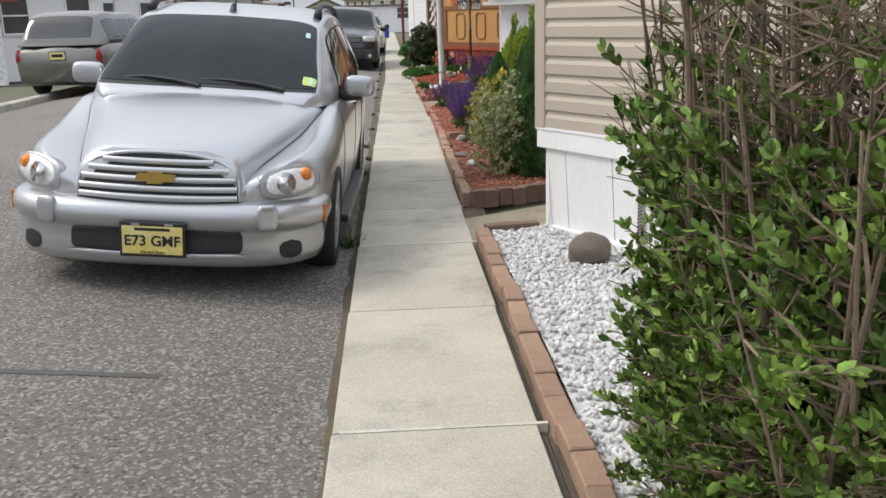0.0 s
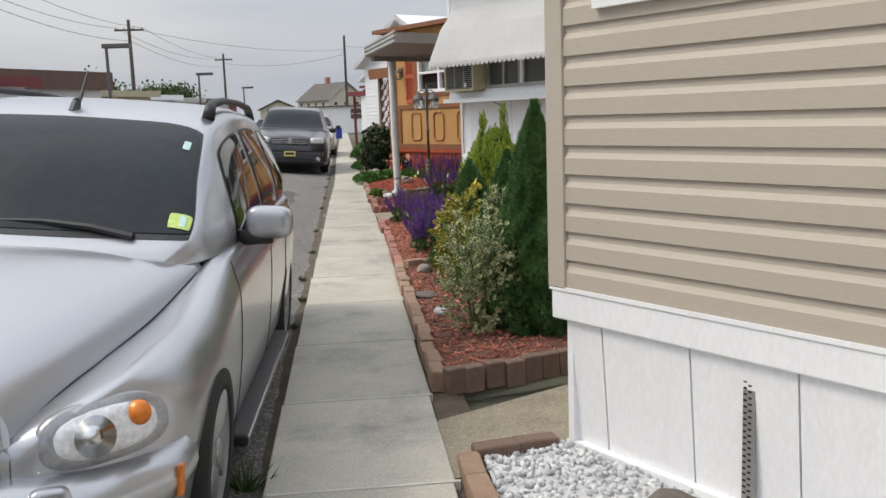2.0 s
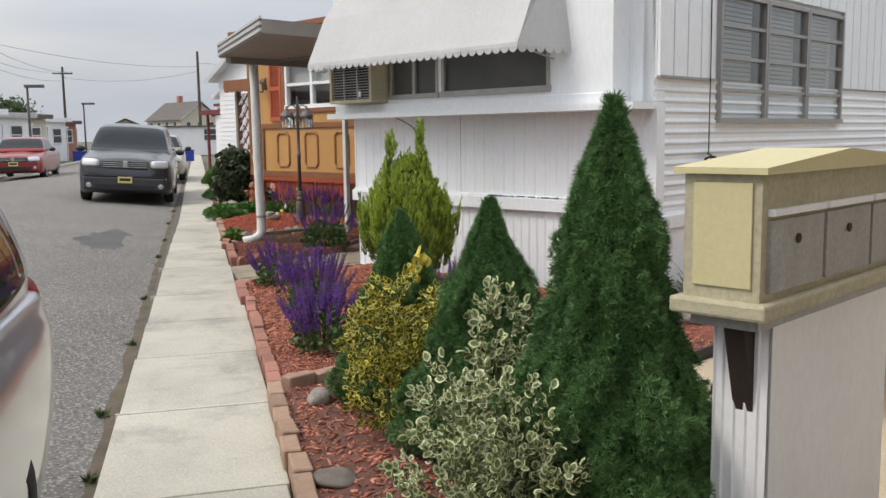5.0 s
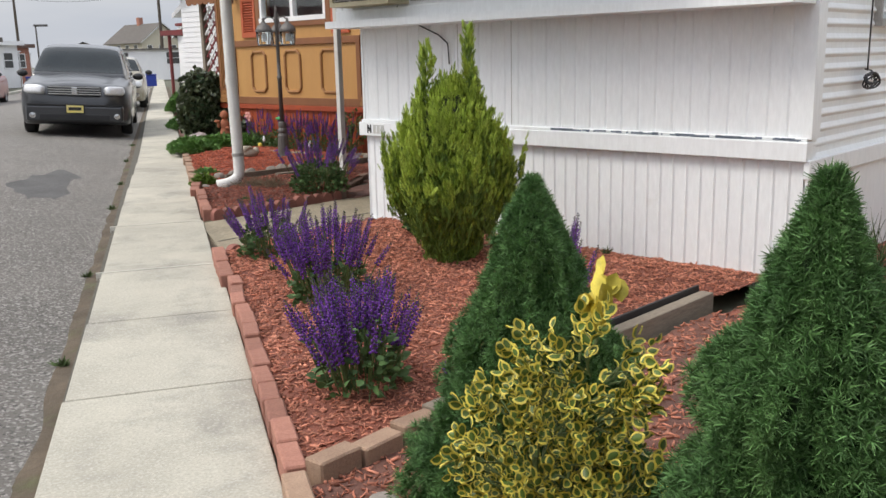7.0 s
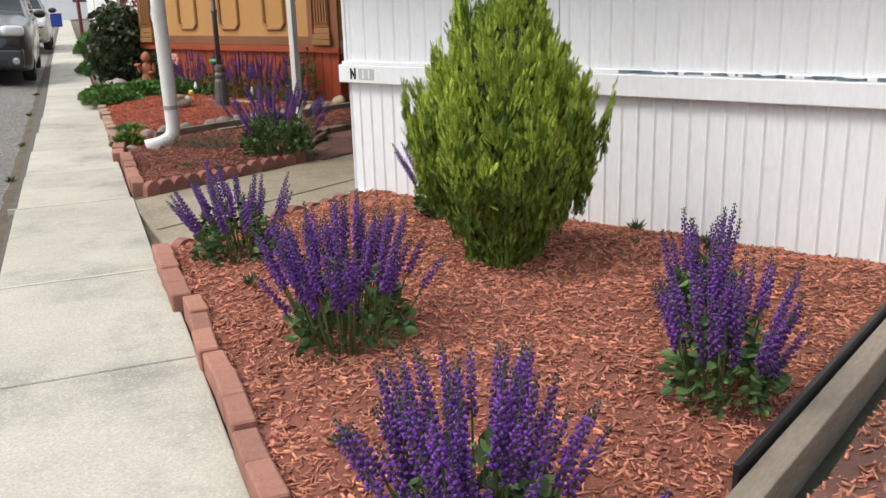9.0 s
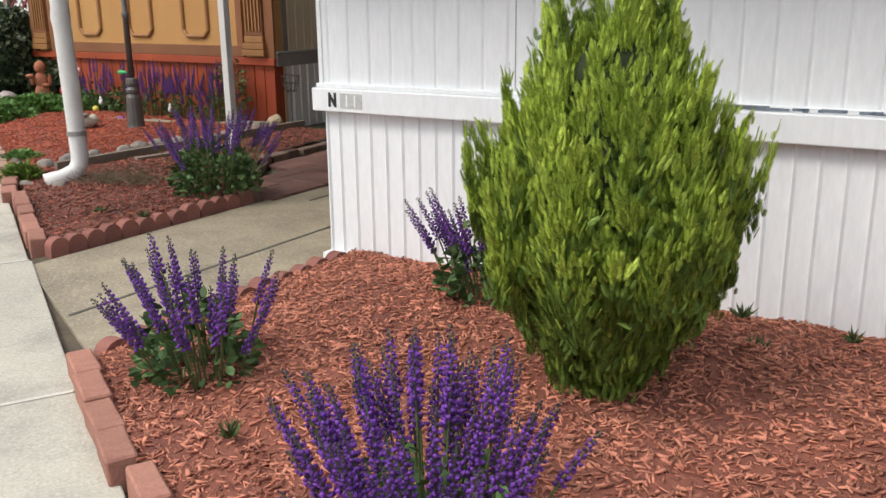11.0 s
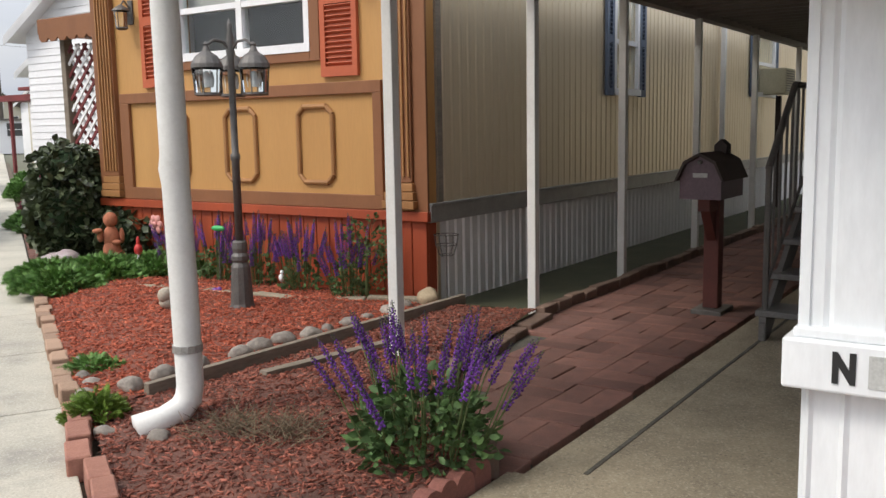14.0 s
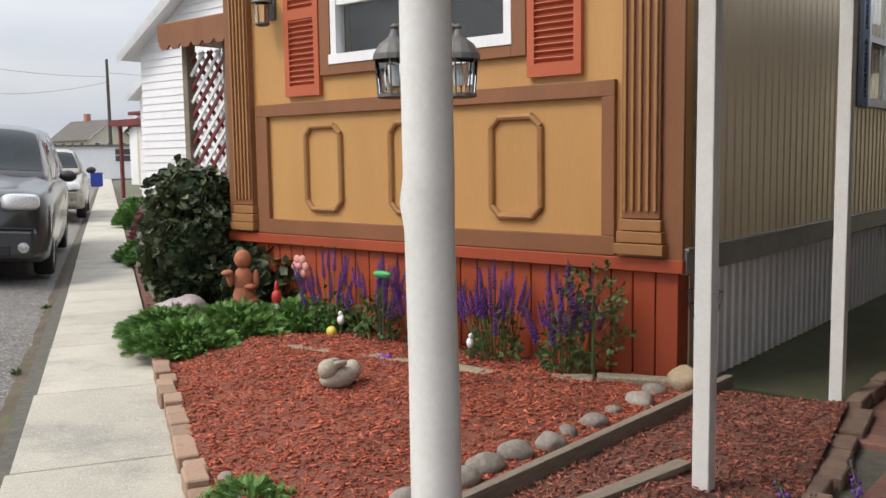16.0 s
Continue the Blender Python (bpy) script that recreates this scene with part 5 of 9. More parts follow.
awning = thing("awning", "white scalloped metal awning over the window", "awning", pose(*W(8.655, 8.10, 0), 0, 0, HA))
AX, AZ, TX, TZ, Y0, Y1 = -0.66, 1.99, -BD, 2.72, 0.74, 3.26
bm = bmesh.new()
n = 30
prev = None
for k in range(n + 1):
    f = k / n
    y = Y0 + (Y1 - Y0) * f
    r = 0.006 * math.sin(k * math.pi)
    row = [bm.verts.new((TX, y, TZ)), bm.verts.new(((TX + AX) / 2 - 0.03, y, (TZ + AZ) / 2 + 0.05)), bm.verts.new((AX, y, AZ)), bm.verts.new((AX - 0.005, y, AZ - 0.03))]
    if prev:
        for i in range(3):
            bm.faces.new((prev[i], row[i], row[i + 1], prev[i + 1]))
    prev = row
bmesh.ops.solidify(bm, geom=bm.faces[:], thickness=0.008)
part("canvas", bm, M["awning"], awning)
for side_y, other in ((Y0, Y0 - 0.02), (Y1, Y1 + 0.005)):
    bm = bmesh.new()
    vs = [bm.verts.new(p) for p in ((TX, other, TZ), (AX, side_y, AZ), (AX, side_y, AZ - 0.03), (TX, other - (0.12 if side_y == Y0 else 0), AZ - 0.03))]
    bm.faces.new(vs)
    bmesh.ops.solidify(bm, geom=bm.faces[:], thickness=0.006)
    part("wing", bm, M["awning"], awning)
def scallops(p, q, pitch=0.082):
    d = Vector(q) - Vector(p)
    c = max(1, round(d.length / pitch))
    bm = bmesh.new()
    for k in range(c):
        a, b = Vector(p) + d * (k / c), Vector(p) + d * ((k + 1) / c)
        pts = [a + (b - a) * (0.5 - 0.5 * math.cos(math.pi * i / 8)) + Vector((0, 0, -0.045 * math.sin(math.pi * i / 8))) for i in range(9)]
        bm.faces.new([bm.verts.new(v) for v in pts])
    bmesh.ops.solidify(bm, geom=bm.faces[:], thickness=0.005)
    return bm
part("scalloped_edge", scallops((AX - 0.005, Y0, AZ - 0.028), (AX - 0.005, Y1, AZ - 0.028)), M["awning"], awning, kind="stuff")
part("scalloped_edge", scallops((TX, Y0 - 0.14, AZ - 0.028), (AX, Y0, AZ - 0.028)), M["awning"], awning, kind="stuff")
part("scalloped_edge", scallops((AX, Y1 + 0.003, AZ - 0.028), (TX, Y1 + 0.003, AZ - 0.028)), M["awning"], awning, kind="stuff")
part("arm", rods([(AX + 0.02, Y0 + 0.02, AZ - 0.02), (TX - 0.01, Y0 + 0.02, AZ - 0.1)], 0.008), M["alum"], awning)

# its long side: wavy siding, upper boards, triple window, band, cable coil
SIDE = pose(0, 0, 0, 0, 0, -90) @ Matrix.Scale(-1, 4, (1, 0, 0))
part("side_siding", lap_siding(12.0, 0.70, 1.72, 0.078, 0.014, "wave"), M["white_paint"], white_home, "wavy white metal siding", m=pose(0.0, -0.004, 0, 0, 0, -90))
bm = bmesh.new()
wall_slab(bm, 0.0, 0.10, 0.02, 12.0, 0.0, 3.0, [(0.92, 3.40, 1.40, 2.42)])
part("side_wall", bm, M["white_paint"], white_home, m=pose(0.0, 0.012, 0) @ Matrix(((0, 1, 0, 0), (1, 0, 0, 0), (0, 0, 1, 0), (0, 0, 0, 1))))
part("corner_board", boxes((-0.012, 0.10, -0.03, 0.02, 0.81, 1.52)), M["white_paint"], white_home)
part("side_band", boxes((-0.02, 12.0, -0.035, 0.0, 0.600, 0.70), bevel=0.005), M["white_paint"], white_home)
part("side_skirt", boxes((0.02, 12.0, -0.012, 0.012, -0.02, 0.60)), M["white_paint"], white_home)
for k in range(30):
    part("board", boxes((0.02 + k * 0.20, 0.205 + k * 0.20, -0.028, -0.006, 1.73, 3.0)) if not (0.85 < 0.12 + k * 0.2 < 3.5) else boxes((0.02 + k * 0.20, 0.205 + k * 0.20, -0.028, -0.006, 2.46, 3.0)), M["white_paint"], white_home)
part("board_rail", boxes((0.02, 0.86, -0.034, -0.004, 1.715, 1.735)), M["alum"], white_home)
for c in range(3):
    m = pose(0.0, 0.0, 0) @ Matrix(((0, 1, 0, 0.92 + c * 0.83), (1, 0, 0, -0.02), (0, 0, 1, 1.40), (0, 0, 0, 1)))
    w = framed_window(white_home, m, 0.82, 1.02, 1, 4, M["alum"], False, M["glass"], 0.05, 0.03)
    for k in range(26):
        part("blind_slat", boxes((0.085, 0.10, 0.03, 0.70, 0.05 + k * 0.037, 0.078 + k * 0.037)), M["blind"], w)
part("wire", rods([(0.75, -0.03, 2.6), (0.74, -0.04, 1.9), (0.745, -0.035, 1.14)], 0.005, 5), M["black"], white_home)
coil = thing("cable_coil", "bundle of black cable hanging on the siding", "cable", pose(*W(8.655, 8.10, 0), 0, 0, HA) @ pose(0.745, -0.05, 1.09))
bm = bmesh.new()
for k in range(7):
    pts = [Vector(((0.07 + 0.01 * k) * math.cos(a), -0.01 + 0.012 * math.sin(a * 2 + k), (0.022 + 0.004 * k) * math.sin(a) + 0.01 * math.sin(k))) for a in [i * math.tau / 14 for i in range(15)]]
    for p, q in zip(pts, pts[1:]):
        rod(bm, p, q, 0.005, n=5, cap=False)
part("loop", bm, M["black"], coil)
part("hook", rods([(0, 0.03, 0.06), (0, -0.01, 0.05), (0, -0.01, 0.0)], 0.004), M["black"], coil)
part("wire", rods([(1.92, -0.02, 0.98), (1.94, -0.05, 0.92), (1.90, -0.05, 0.70), (1.93, -0.03, 0.58)], 0.007, 6), M["black"], white_home)
# flaking paint along the trim, letter and number plate
bm = bmesh.new()
for k in range(60):
    y = 0.02 + 1.7 * random.random() ** 1.3
    box(bm, -0.0245, -0.021, y, y + rnd(0.01, 0.09), 0.797 + rnd(0, 0.006), 0.806 + rnd(0, 0.008))
part("flaked_paint", bm, M["flake"], white_home, "flaked paint showing blue-grey", kind="stuff")
letters("N", 0.080, M["ink"], white_home, pose(-0.0365, 3.312, 0.742, 90, 0, -90) @ Matrix.Diagonal((0.72, 1, 1, 1)), "letter_n", label="black letter N", bold=0.0045)
part("number_tape", boxes((-0.0375, -0.0345, 3.150, 3.268, 0.712, 0.776)), mat("grey_tape", (0.55, 0.56, 0.54), (0.46, 0.47, 0.45), 0.6, 0, 20, 80, 0.1), white_home, "faded grey number tape")
for y in (3.232, 3.188):
    part("tape_digit", boxes((-0.0385, -0.0375, y - 0.004, y + 0.004, 0.718, 0.77)), M["white_paint"], white_home)
part("corner_trim", boxes((-0.006, 0.03, WL - 0.015, WL + 0.006, 0.815, 1.5)), M["white_paint"], white_home)
part("foot_trim", boxes((-0.02, 0.05, WL - 0.2, WL + 0.02, -0.02, 0.025)), M["white_paint"], white_home)
for y in (2.42, 1.95):
    part("seam", boxes((-0.0015, 0.004, y, y + 0.004, 0.82, 1.5)), M["alum"], white_home)

# orange home: mouldings, shutters, window, pilasters, lanterns
O = orange_home
def oboard(name, y0, y1, z0, z1, mat_, out=0.03, inn=0.002, bevel=0.004, label=""):
    return part(name, boxes((-out, inn, y0, y1, z0, z1), bevel=bevel), mat_, O, label)
oboard("frame_rail", 0.36, 3.20, 1.475, 1.56, M["brown_trim"])
oboard("frame_rail", 0.36, 3.20, 0.665, 0.765, M["brown_trim"])
oboard("frame_stile", 0.36, 0.435, 0.765, 1.475, M["brown_trim"])
oboard("frame_stile", 3.08, 3.20, 0.765, 1.475, M["brown_trim"])
for yc in (0.985, 1.76, 2.535):
    pts = []
    w, h, c, zc = 0.165, 0.275, 0.055, 1.12
    for sy, sz in ((1, 1), (1, -1), (-1, -1), (-1, 1)):
        a, b = (yc + sy * (w - c), zc + sz * h), (yc + sy * w, zc + sz * (h - c))
        pts += [a, b] if sy * sz > 0 else [b, a]
    bm = bmesh.new()
    for (ya, za), (yb, zb) in zip(pts, pts[1:] + pts[:1]):
        rod(bm, (-0.008, ya, za), (-0.008, yb, zb), 0.020, n=8)
    part("octagon_moulding", bm, M["bronze_trim"], O, "eight-sided ochre moulding")
for y0, y1 in ((0.10, 0.31), (3.24, 3.44)):
    oboard("pilaster", y0, y1, 0.86, 2.95, M["brown_trim"], 0.045)
    for k in range(5):
        y = y0 + 0.022 + k * (y1 - y0 - 0.044) / 4
        oboard("flute", y - 0.008, y + 0.008, 0.90, 2.9, M["bronze_trim"], 0.060, -0.044, 0.003)
    for k, d in enumerate((0.075, 0.065, 0.055)):
        oboard("pilaster_foot", y0 - 0.03 + 0.01 * k, y1 + 0.03 - 0.01 * k, 0.68 + 0.06 * k, 0.735 + 0.06 * k, M["bronze_trim"], d)
oboard("corner_board", -0.012, 0.10, 0.655, 2.98, M["brown_trim"], 0.022)
oboard("corner_board", 3.44, OW + 0.01, 0.655, 2.98, M["brown_trim"], 0.022)
oboard("sill_beam", -0.02, OW + 0.02, 0.595, 0.662, M["red_skirt"], 0.040)
for k in range(28):
    y = 0.02 + k * 0.125
    oboard("skirt_board", y, y + 0.117, -0.02, 0.595, M["red_skirt"], 0.0, 0.03, 0.004)
oboard("window_trim", 0.90, 0.995, 1.72, 2.65, M["brown_trim"])
oboard("window_trim", 2.425, 2.52, 1.72, 2.65, M["brown_trim"])
oboard("window_trim", 0.995, 2.425, 1.72, 1.80, M["brown_trim"])
oboard("window_trim", 0.995, 2.425, 2.56, 2.65, M["brown_trim"])
framed_window(O, pose(-0.012, 1.0, 1.80), 1.42, 0.76, 2, 2, M["white_vinyl"], True, M["glass"], 0.07, 0.05)
louvred(O, pose(-0.002, 0.555, 1.60), 0.335, 1.05, M["shutter"])
louvred(O, pose(-0.002, 2.53, 1.60), 0.335, 1.05, M["shutter"])
def wall_lantern(y, z):
    t = thing("wall_lantern", "grey coach lantern fixed to the mustard wall", "wall lamp", pose(*W(11.752, 14.57, 0), 0, 0, HA) @ pose(-0.10, y, z), group="wall lanterns")
    part("backplate", boxes((0.085, 0.10, -0.03, 0.03, 0.05, 0.25), bevel=0.004), M["iron"], t)
    part("arm", rods([(0.09, 0, 0.18), (0.03, 0, 0.24), (0, 0, 0.20)], 0.008), M["iron"], t)
    part("cap", lathe([(0.075, 0.155), (0.06, 0.175), (0.02, 0.20), (0, 0.21)], 12), M["iron"], t)
    part("lamp_glass", lathe([(0.048, 0.02), (0.06, 0.155)], 8), M["glass"], t).visible_shadow = False
    part("floor", lathe([(0.03, 0.0), (0.052, 0.012), (0.05, 0.022)], 12), M["iron"], t)
    for k in range(4):
        a = k * math.pi / 2 + 0.4
        part("bar", rods([(0.05 * math.cos(a), 0.05 * math.sin(a), 0.02), (0.062 * math.cos(a), 0.062 * math.sin(a), 0.158)], 0.004, 5), M["iron"], t)
wall_lantern(0.52, 2.24)
wall_lantern(3.0, 2.08)
# metal side: skirting, belt, windows with blue shutters
part("side_belt", boxes((-0.0, 13.0, -0.024, 0.012, 0.585, 0.70), bevel=0.006), M["alum"], O, "weathered metal belt")
part("side_belt_lip", boxes((0.0, 13.0, -0.034, 0.012, 0.70, 0.718), bevel=0.004), M["alum"], O)
TOSIDE = Matrix(((0, 1, 0, 0), (1, 0, 0, 0), (0, 0, 1, 0), (0, 0, 0, 1)))
part("side_skirt", corrugated(13.0, -0.02, 0.585, 0.105, 0.012, duty=0.16), M["silver_skirt"], O, "ribbed pale skirting", m=pose(0.14, 0.002, 0) @ TOSIDE)
part("corner_cap", boxes((0.10, 0.16, -0.02, 0.012, 0.72, 3.0)), M["old_wood"], O, "bare grey corner board")
M["blue_shutter"] = mat("blue_shutter", (0.13, 0.17, 0.24), (0.10, 0.13, 0.19), 0.55, 0, 4, 60, 0.1)
def side_window(x, w, z0, z1):
    framed_window(O, pose(x, -0.03, z0) @ TOSIDE, w, z1 - z0, 1, 2, M["white_vinyl"], True, M["glass"], 0.05, 0.05)
    for sx in (x - 0.17, x + w + 0.01):
        louvred(O, pose(sx, -0.014, z0 - 0.02) @ TOSIDE, 0.16, z1 - z0 + 0.04, M["blue_shutter"])
side_window(3.05, 0.62, 1.52, 2.50)
side_window(7.9, 1.1, 1.60, 2.50)
side_window(11.6, 0.5, 1.9, 2.55)
ac2 = thing("air_conditioner", "pale air conditioner in the side window on a pole", "air conditioner", pose(*W(11.752, 14.57, 0), 0, 0, HA) @ pose(8.3, -0.36, 1.62))
part("case", boxes((0, 0.55, 0, 0.36, 0, 0.36), bevel=0.01), M["cream_trim"], ac2)
part("support", boxes((0.24, 0.31, 0.12, 0.19, -1.62, -0.02)), M["dark_wood"], ac2)
for k in range(9):
    part("louvre", boxes((0.04, 0.51, -0.006, 0.0, 0.04 + 0.034 * k, 0.052 + 0.034 * k)), M["iron"], ac2)
for a in (6.35, 12.3):
    part("downpipe", boxes((a, a + 0.06, -0.09, -0.03, 0.0, 2.95), bevel=0.008), M["post"], O)

# carport: ribbed ceiling, striped gutter edge, round downspout with its shoe
for k in range(46):
    a = 9.4 + k * 0.26
    part("ceiling_rib", boxes((a, a + 0.05, 11.6, 13.86, 2.245, 2.268)), M["canopy"], canopy)
F0, F1 = Vector((8.70, 14.03)), Vector((7.66, 11.60))
for k, (z0, z1, mt) in enumerate(((2.285, 2.315, "fascia"), (2.315, 2.345, "iron"), (2.345, 2.375, "fascia"), (2.375, 2.40, "iron"), (2.40, 2.425, "fascia"))):
    o = Vector((-0.92, 0.39)) * (0.012 + 0.006 * (k % 2 == 0))
    outl = [tuple(F0 + o), tuple(F1 + o), tuple(F1 - o * 0.3), tuple(F0 - o * 0.3)]
    part("gutter_strip", prism(outl, z0, z1), M[mt], canopy)
part("gutter", boxes((8.72, 21.5, 13.96, 14.06, 2.27, 2.40), bevel=0.01), M["fascia"], canopy)
pts = [(9.135, 13.97, 2.30), (9.140, 13.97, 1.70), (9.145, 13.97, 1.14), (9.143, 13.974, 1.08), (9.145, 13.97, 1.02), (9.155, 13.97, 0.60), (9.16, 13.97, 0.20), (9.15, 13.973, 0.145), (9.12, 13.985, 0.105), (9.05, 14.01, 0.075), (8.95, 14.055, 0.055)]
part("downspout", tube(pts, [0.054, 0.056, 0.057, 0.061, 0.056, 0.057, 0.056, 0.056, 0.055, 0.053, 0.058]), M["post"], canopy, "dented white downspout with a shoe", smooth=True)
part("strap", lathe([(0.062, 0.0), (0.062, 0.03)], 14), M["alum"], canopy, m=pose(9.157, 13.97, 0.34))


# ---- plants ----
def leaf_mat(name, c1, c2, rough=0.55, vary=0.35):
    return mat(name, c1, c2, rough, 0, 5, 60, 0.1, vary=vary, island=True, spec=0.35)


M["spruce"] = leaf_mat("spruce_needle", (0.14, 0.27, 0.085), (0.075, 0.170, 0.052), 0.6, 0.55)
# near-black green: shade deep in the foliage, put into a core's colour
M["leaf_shade_core"] = mat("leaf_shade_core", (0.030, 0.066, 0.022), (0.018, 0.042, 0.014), 0.9, 0, 8, 60, 0.5)
M["thuja"] = leaf_mat("thuja_green", (0.19, 0.29, 0.042), (0.10, 0.17, 0.028), 0.6, 0.4)
M["thuja_tip"] = leaf_mat("thuja_gold", (0.47, 0.59, 0.08), (0.27, 0.38, 0.05), 0.6, 0.45)
# the same inner shade as colour, in the thuja's olive
M["thuja_shade_core"] = mat("thuja_shade_core", (0.028, 0.040, 0.010), (0.018, 0.026, 0.007), 0.9, 0, 8, 60, 0.5)
M["euo_green"] = leaf_mat("variegated_green", (0.115, 0.175, 0.035), (0.07, 0.12, 0.025), 0.4, 0.3)
M["euo_gold"] = leaf_mat("variegated_gold", (0.74, 0.60, 0.10), (0.58, 0.49, 0.08), 0.45, 0.25)
M["euo_white"] = leaf_mat("variegated_cream", (0.62, 0.62, 0.36), (0.50, 0.52, 0.28), 0.45, 0.2)
M["euo_sage"] = leaf_mat("variegated_sage", (0.16, 0.215, 0.085), (0.11, 0.16, 0.06), 0.45, 0.3)
M["salvia_leaf"] = leaf_mat("salvia_leaf", (0.11, 0.19, 0.060), (0.065, 0.125, 0.042), 0.6, 0.45)
M["salvia_bloom"] = leaf_mat("salvia_bloom", (0.20, 0.06, 0.38), (0.12, 0.035, 0.25), 0.6, 0.5)
M["salvia_bud"] = leaf_mat("salvia_bud", (0.075, 0.035, 0.12), (0.05, 0.025, 0.07), 0.7, 0.4)
M["stem"] = leaf_mat("green_stem", (0.13, 0.17, 0.06), (0.09, 0.12, 0.04), 0.7, 0.3)
M["hedge_leaf"] = leaf_mat("hedge_leaf", (0.22, 0.33, 0.06), (0.07, 0.15, 0.03), 0.4, 0.65)
M["twig"] = mat("bare_twig", (0.29, 0.215, 0.155), (0.17, 0.125, 0.09), 0.85, 0, 8, 60, 0.4, vary=0.4, island=True)
M["ivy"] = leaf_mat("ivy_leaf", (0.085, 0.105, 0.05), (0.05, 0.065, 0.03), 0.35, 0.5)
M["juniper"] = leaf_mat("juniper", (0.16, 0.31, 0.07), (0.09, 0.19, 0.045), 0.6, 0.4)
M["azalea"] = leaf_mat("azalea_bloom", (0.42, 0.10, 0.14), (0.28, 0.06, 0.09), 0.6, 0.4)
M["dry"] = mat("dry_stem", (0.25, 0.19, 0.12), (0.16, 0.12, 0.08), 0.9, 0, 8, 60, 0.3, vary=0.4, island=True)
RNG = np.random.default_rng(7)


def frames_for(dirs, roll=None):
    """Turn matrices whose z axis lies along each direction."""
    d = dirs / np.linalg.norm(dirs, axis=1, keepdims=True)
    ref = np.where(np.abs(d[:, 2:3]) > 0.95, np.array([[1.0, 0, 0]]), np.array([[0, 0, 1.0]]))
    x = np.cross(ref, d)
    x /= np.linalg.norm(x, axis=1, keepdims=True)
    y = np.cross(d, x)
    if roll is not None:
        c, s = np.cos(roll)[:, None], np.sin(roll)[:, None]
        x, y = x * c + y * s, y * c - x * s
    return np.stack([x, y, d], axis=2)


def strew(name, template, pos, dirs, size, material, parent, roll=None, label="", smooth=False):
    """One mesh of many copies of a small shape: (verts, faces, slots)."""
    tv, tf, ts = template
    tv = np.asarray(tv, float)
    n, k = len(pos), len(tv)
    if roll is None:
        roll = RNG.uniform(0, math.tau, n)
    R = frames_for(np.asarray(dirs, float), roll)
    size = np.asarray(size, float)
    size = size[:, None] if size.ndim == 1 else size
    scaled = tv[None, :, :] * size[:, None, :]
    v = np.einsum("nij,nkj->nki", R, scaled) + np.asarray(pos)[:, None, :]
    me = bpy.data.meshes.new(name)
    me.vertices.add(n * k)
    me.vertices.foreach_set("co", v.reshape(-1).astype(np.float32))
    lens = np.array([len(f) for f in tf])
    flat = np.concatenate([np.asarray(f) for f in tf])
    loops = (flat[None, :] + (np.arange(n) * k)[:, None]).reshape(-1)
    me.loops.add(len(loops))
    me.loops.foreach_set("vertex_index", loops.astype(np.int32))
    me.polygons.add(n * len(tf))
    starts = np.concatenate([[0], np.cumsum(np.tile(lens, n))[:-1]])
    me.polygons.foreach_set("loop_start", starts.astype(np.int32))
    for m in material if isinstance(material, (list, tuple)) else [material]:
        me.materials.append(m)
    if ts is not None:
        me.polygons.foreach_set("material_index", np.tile(np.asarray(ts), n).astype(np.int32))
    me.update(calc_edges=True)
    me.validate()
    if smooth:
        me.polygons.foreach_set("use_smooth", [True] * len(me.polygons))
    ob = new(name, me)
    ob.parent = parent
    return tagged(ob, label, kind="stuff")


def needle_tuft(n=11, spread=1.0):
    v, f = [], []
    for k in range(n):
        a = k * 2.4
        t = spread * math.sqrt((k + 0.5) / n) * 1.15
        d = Vector((math.sin(t) * math.cos(a), math.sin(t) * math.sin(a), math.cos(t)))
        s = d.orthogonal().normalized() * 0.075
        i = len(v)
        v += [tuple(-s), tuple(s), tuple(d + s * 0.25), tuple(d - s * 0.25)]
        f.append((i, i + 1, i + 2, i + 3))
    return v, f, None


def leaf_plain(w=0.42, fold=0.12):
    v = [(0, 0, 0), (-w, fold, 0.35), (-w * 0.8, fold, 0.7), (0, 0, 1), (w * 0.8, fold, 0.7), (w, fold, 0.35), (0, 0, 0.5)]
    return v, [(0, 6, 2, 1), (6, 3, 2), (0, 5, 4, 6), (6, 4, 3)], None


def leaf_rimmed(w=0.36, fold=0.14):
    """A leaf with a pale rim (slot 1) round a green middle (slot 0)."""
    out = [(0, 0, 0), (-w * 0.8, fold, 0.25), (-w, fold, 0.5), (-w * 0.7, fold, 0.8), (0, 0.02, 1), (w * 0.7, fold, 0.8), (w, fold, 0.5), (w * 0.8, fold, 0.25)]
    inn = [(x * 0.62, y * 0.6 - 0.005, 0.12 + z * 0.74) for x, y, z in out]
    f = [(k, (k + 1) % 8, 8 + (k + 1) % 8, 8 + k) for k in range(8)] + [(8, 9, 10, 11, 12), (8, 12, 13, 14, 15)]
    return out + inn, f, [1] * 8 + [0, 0]


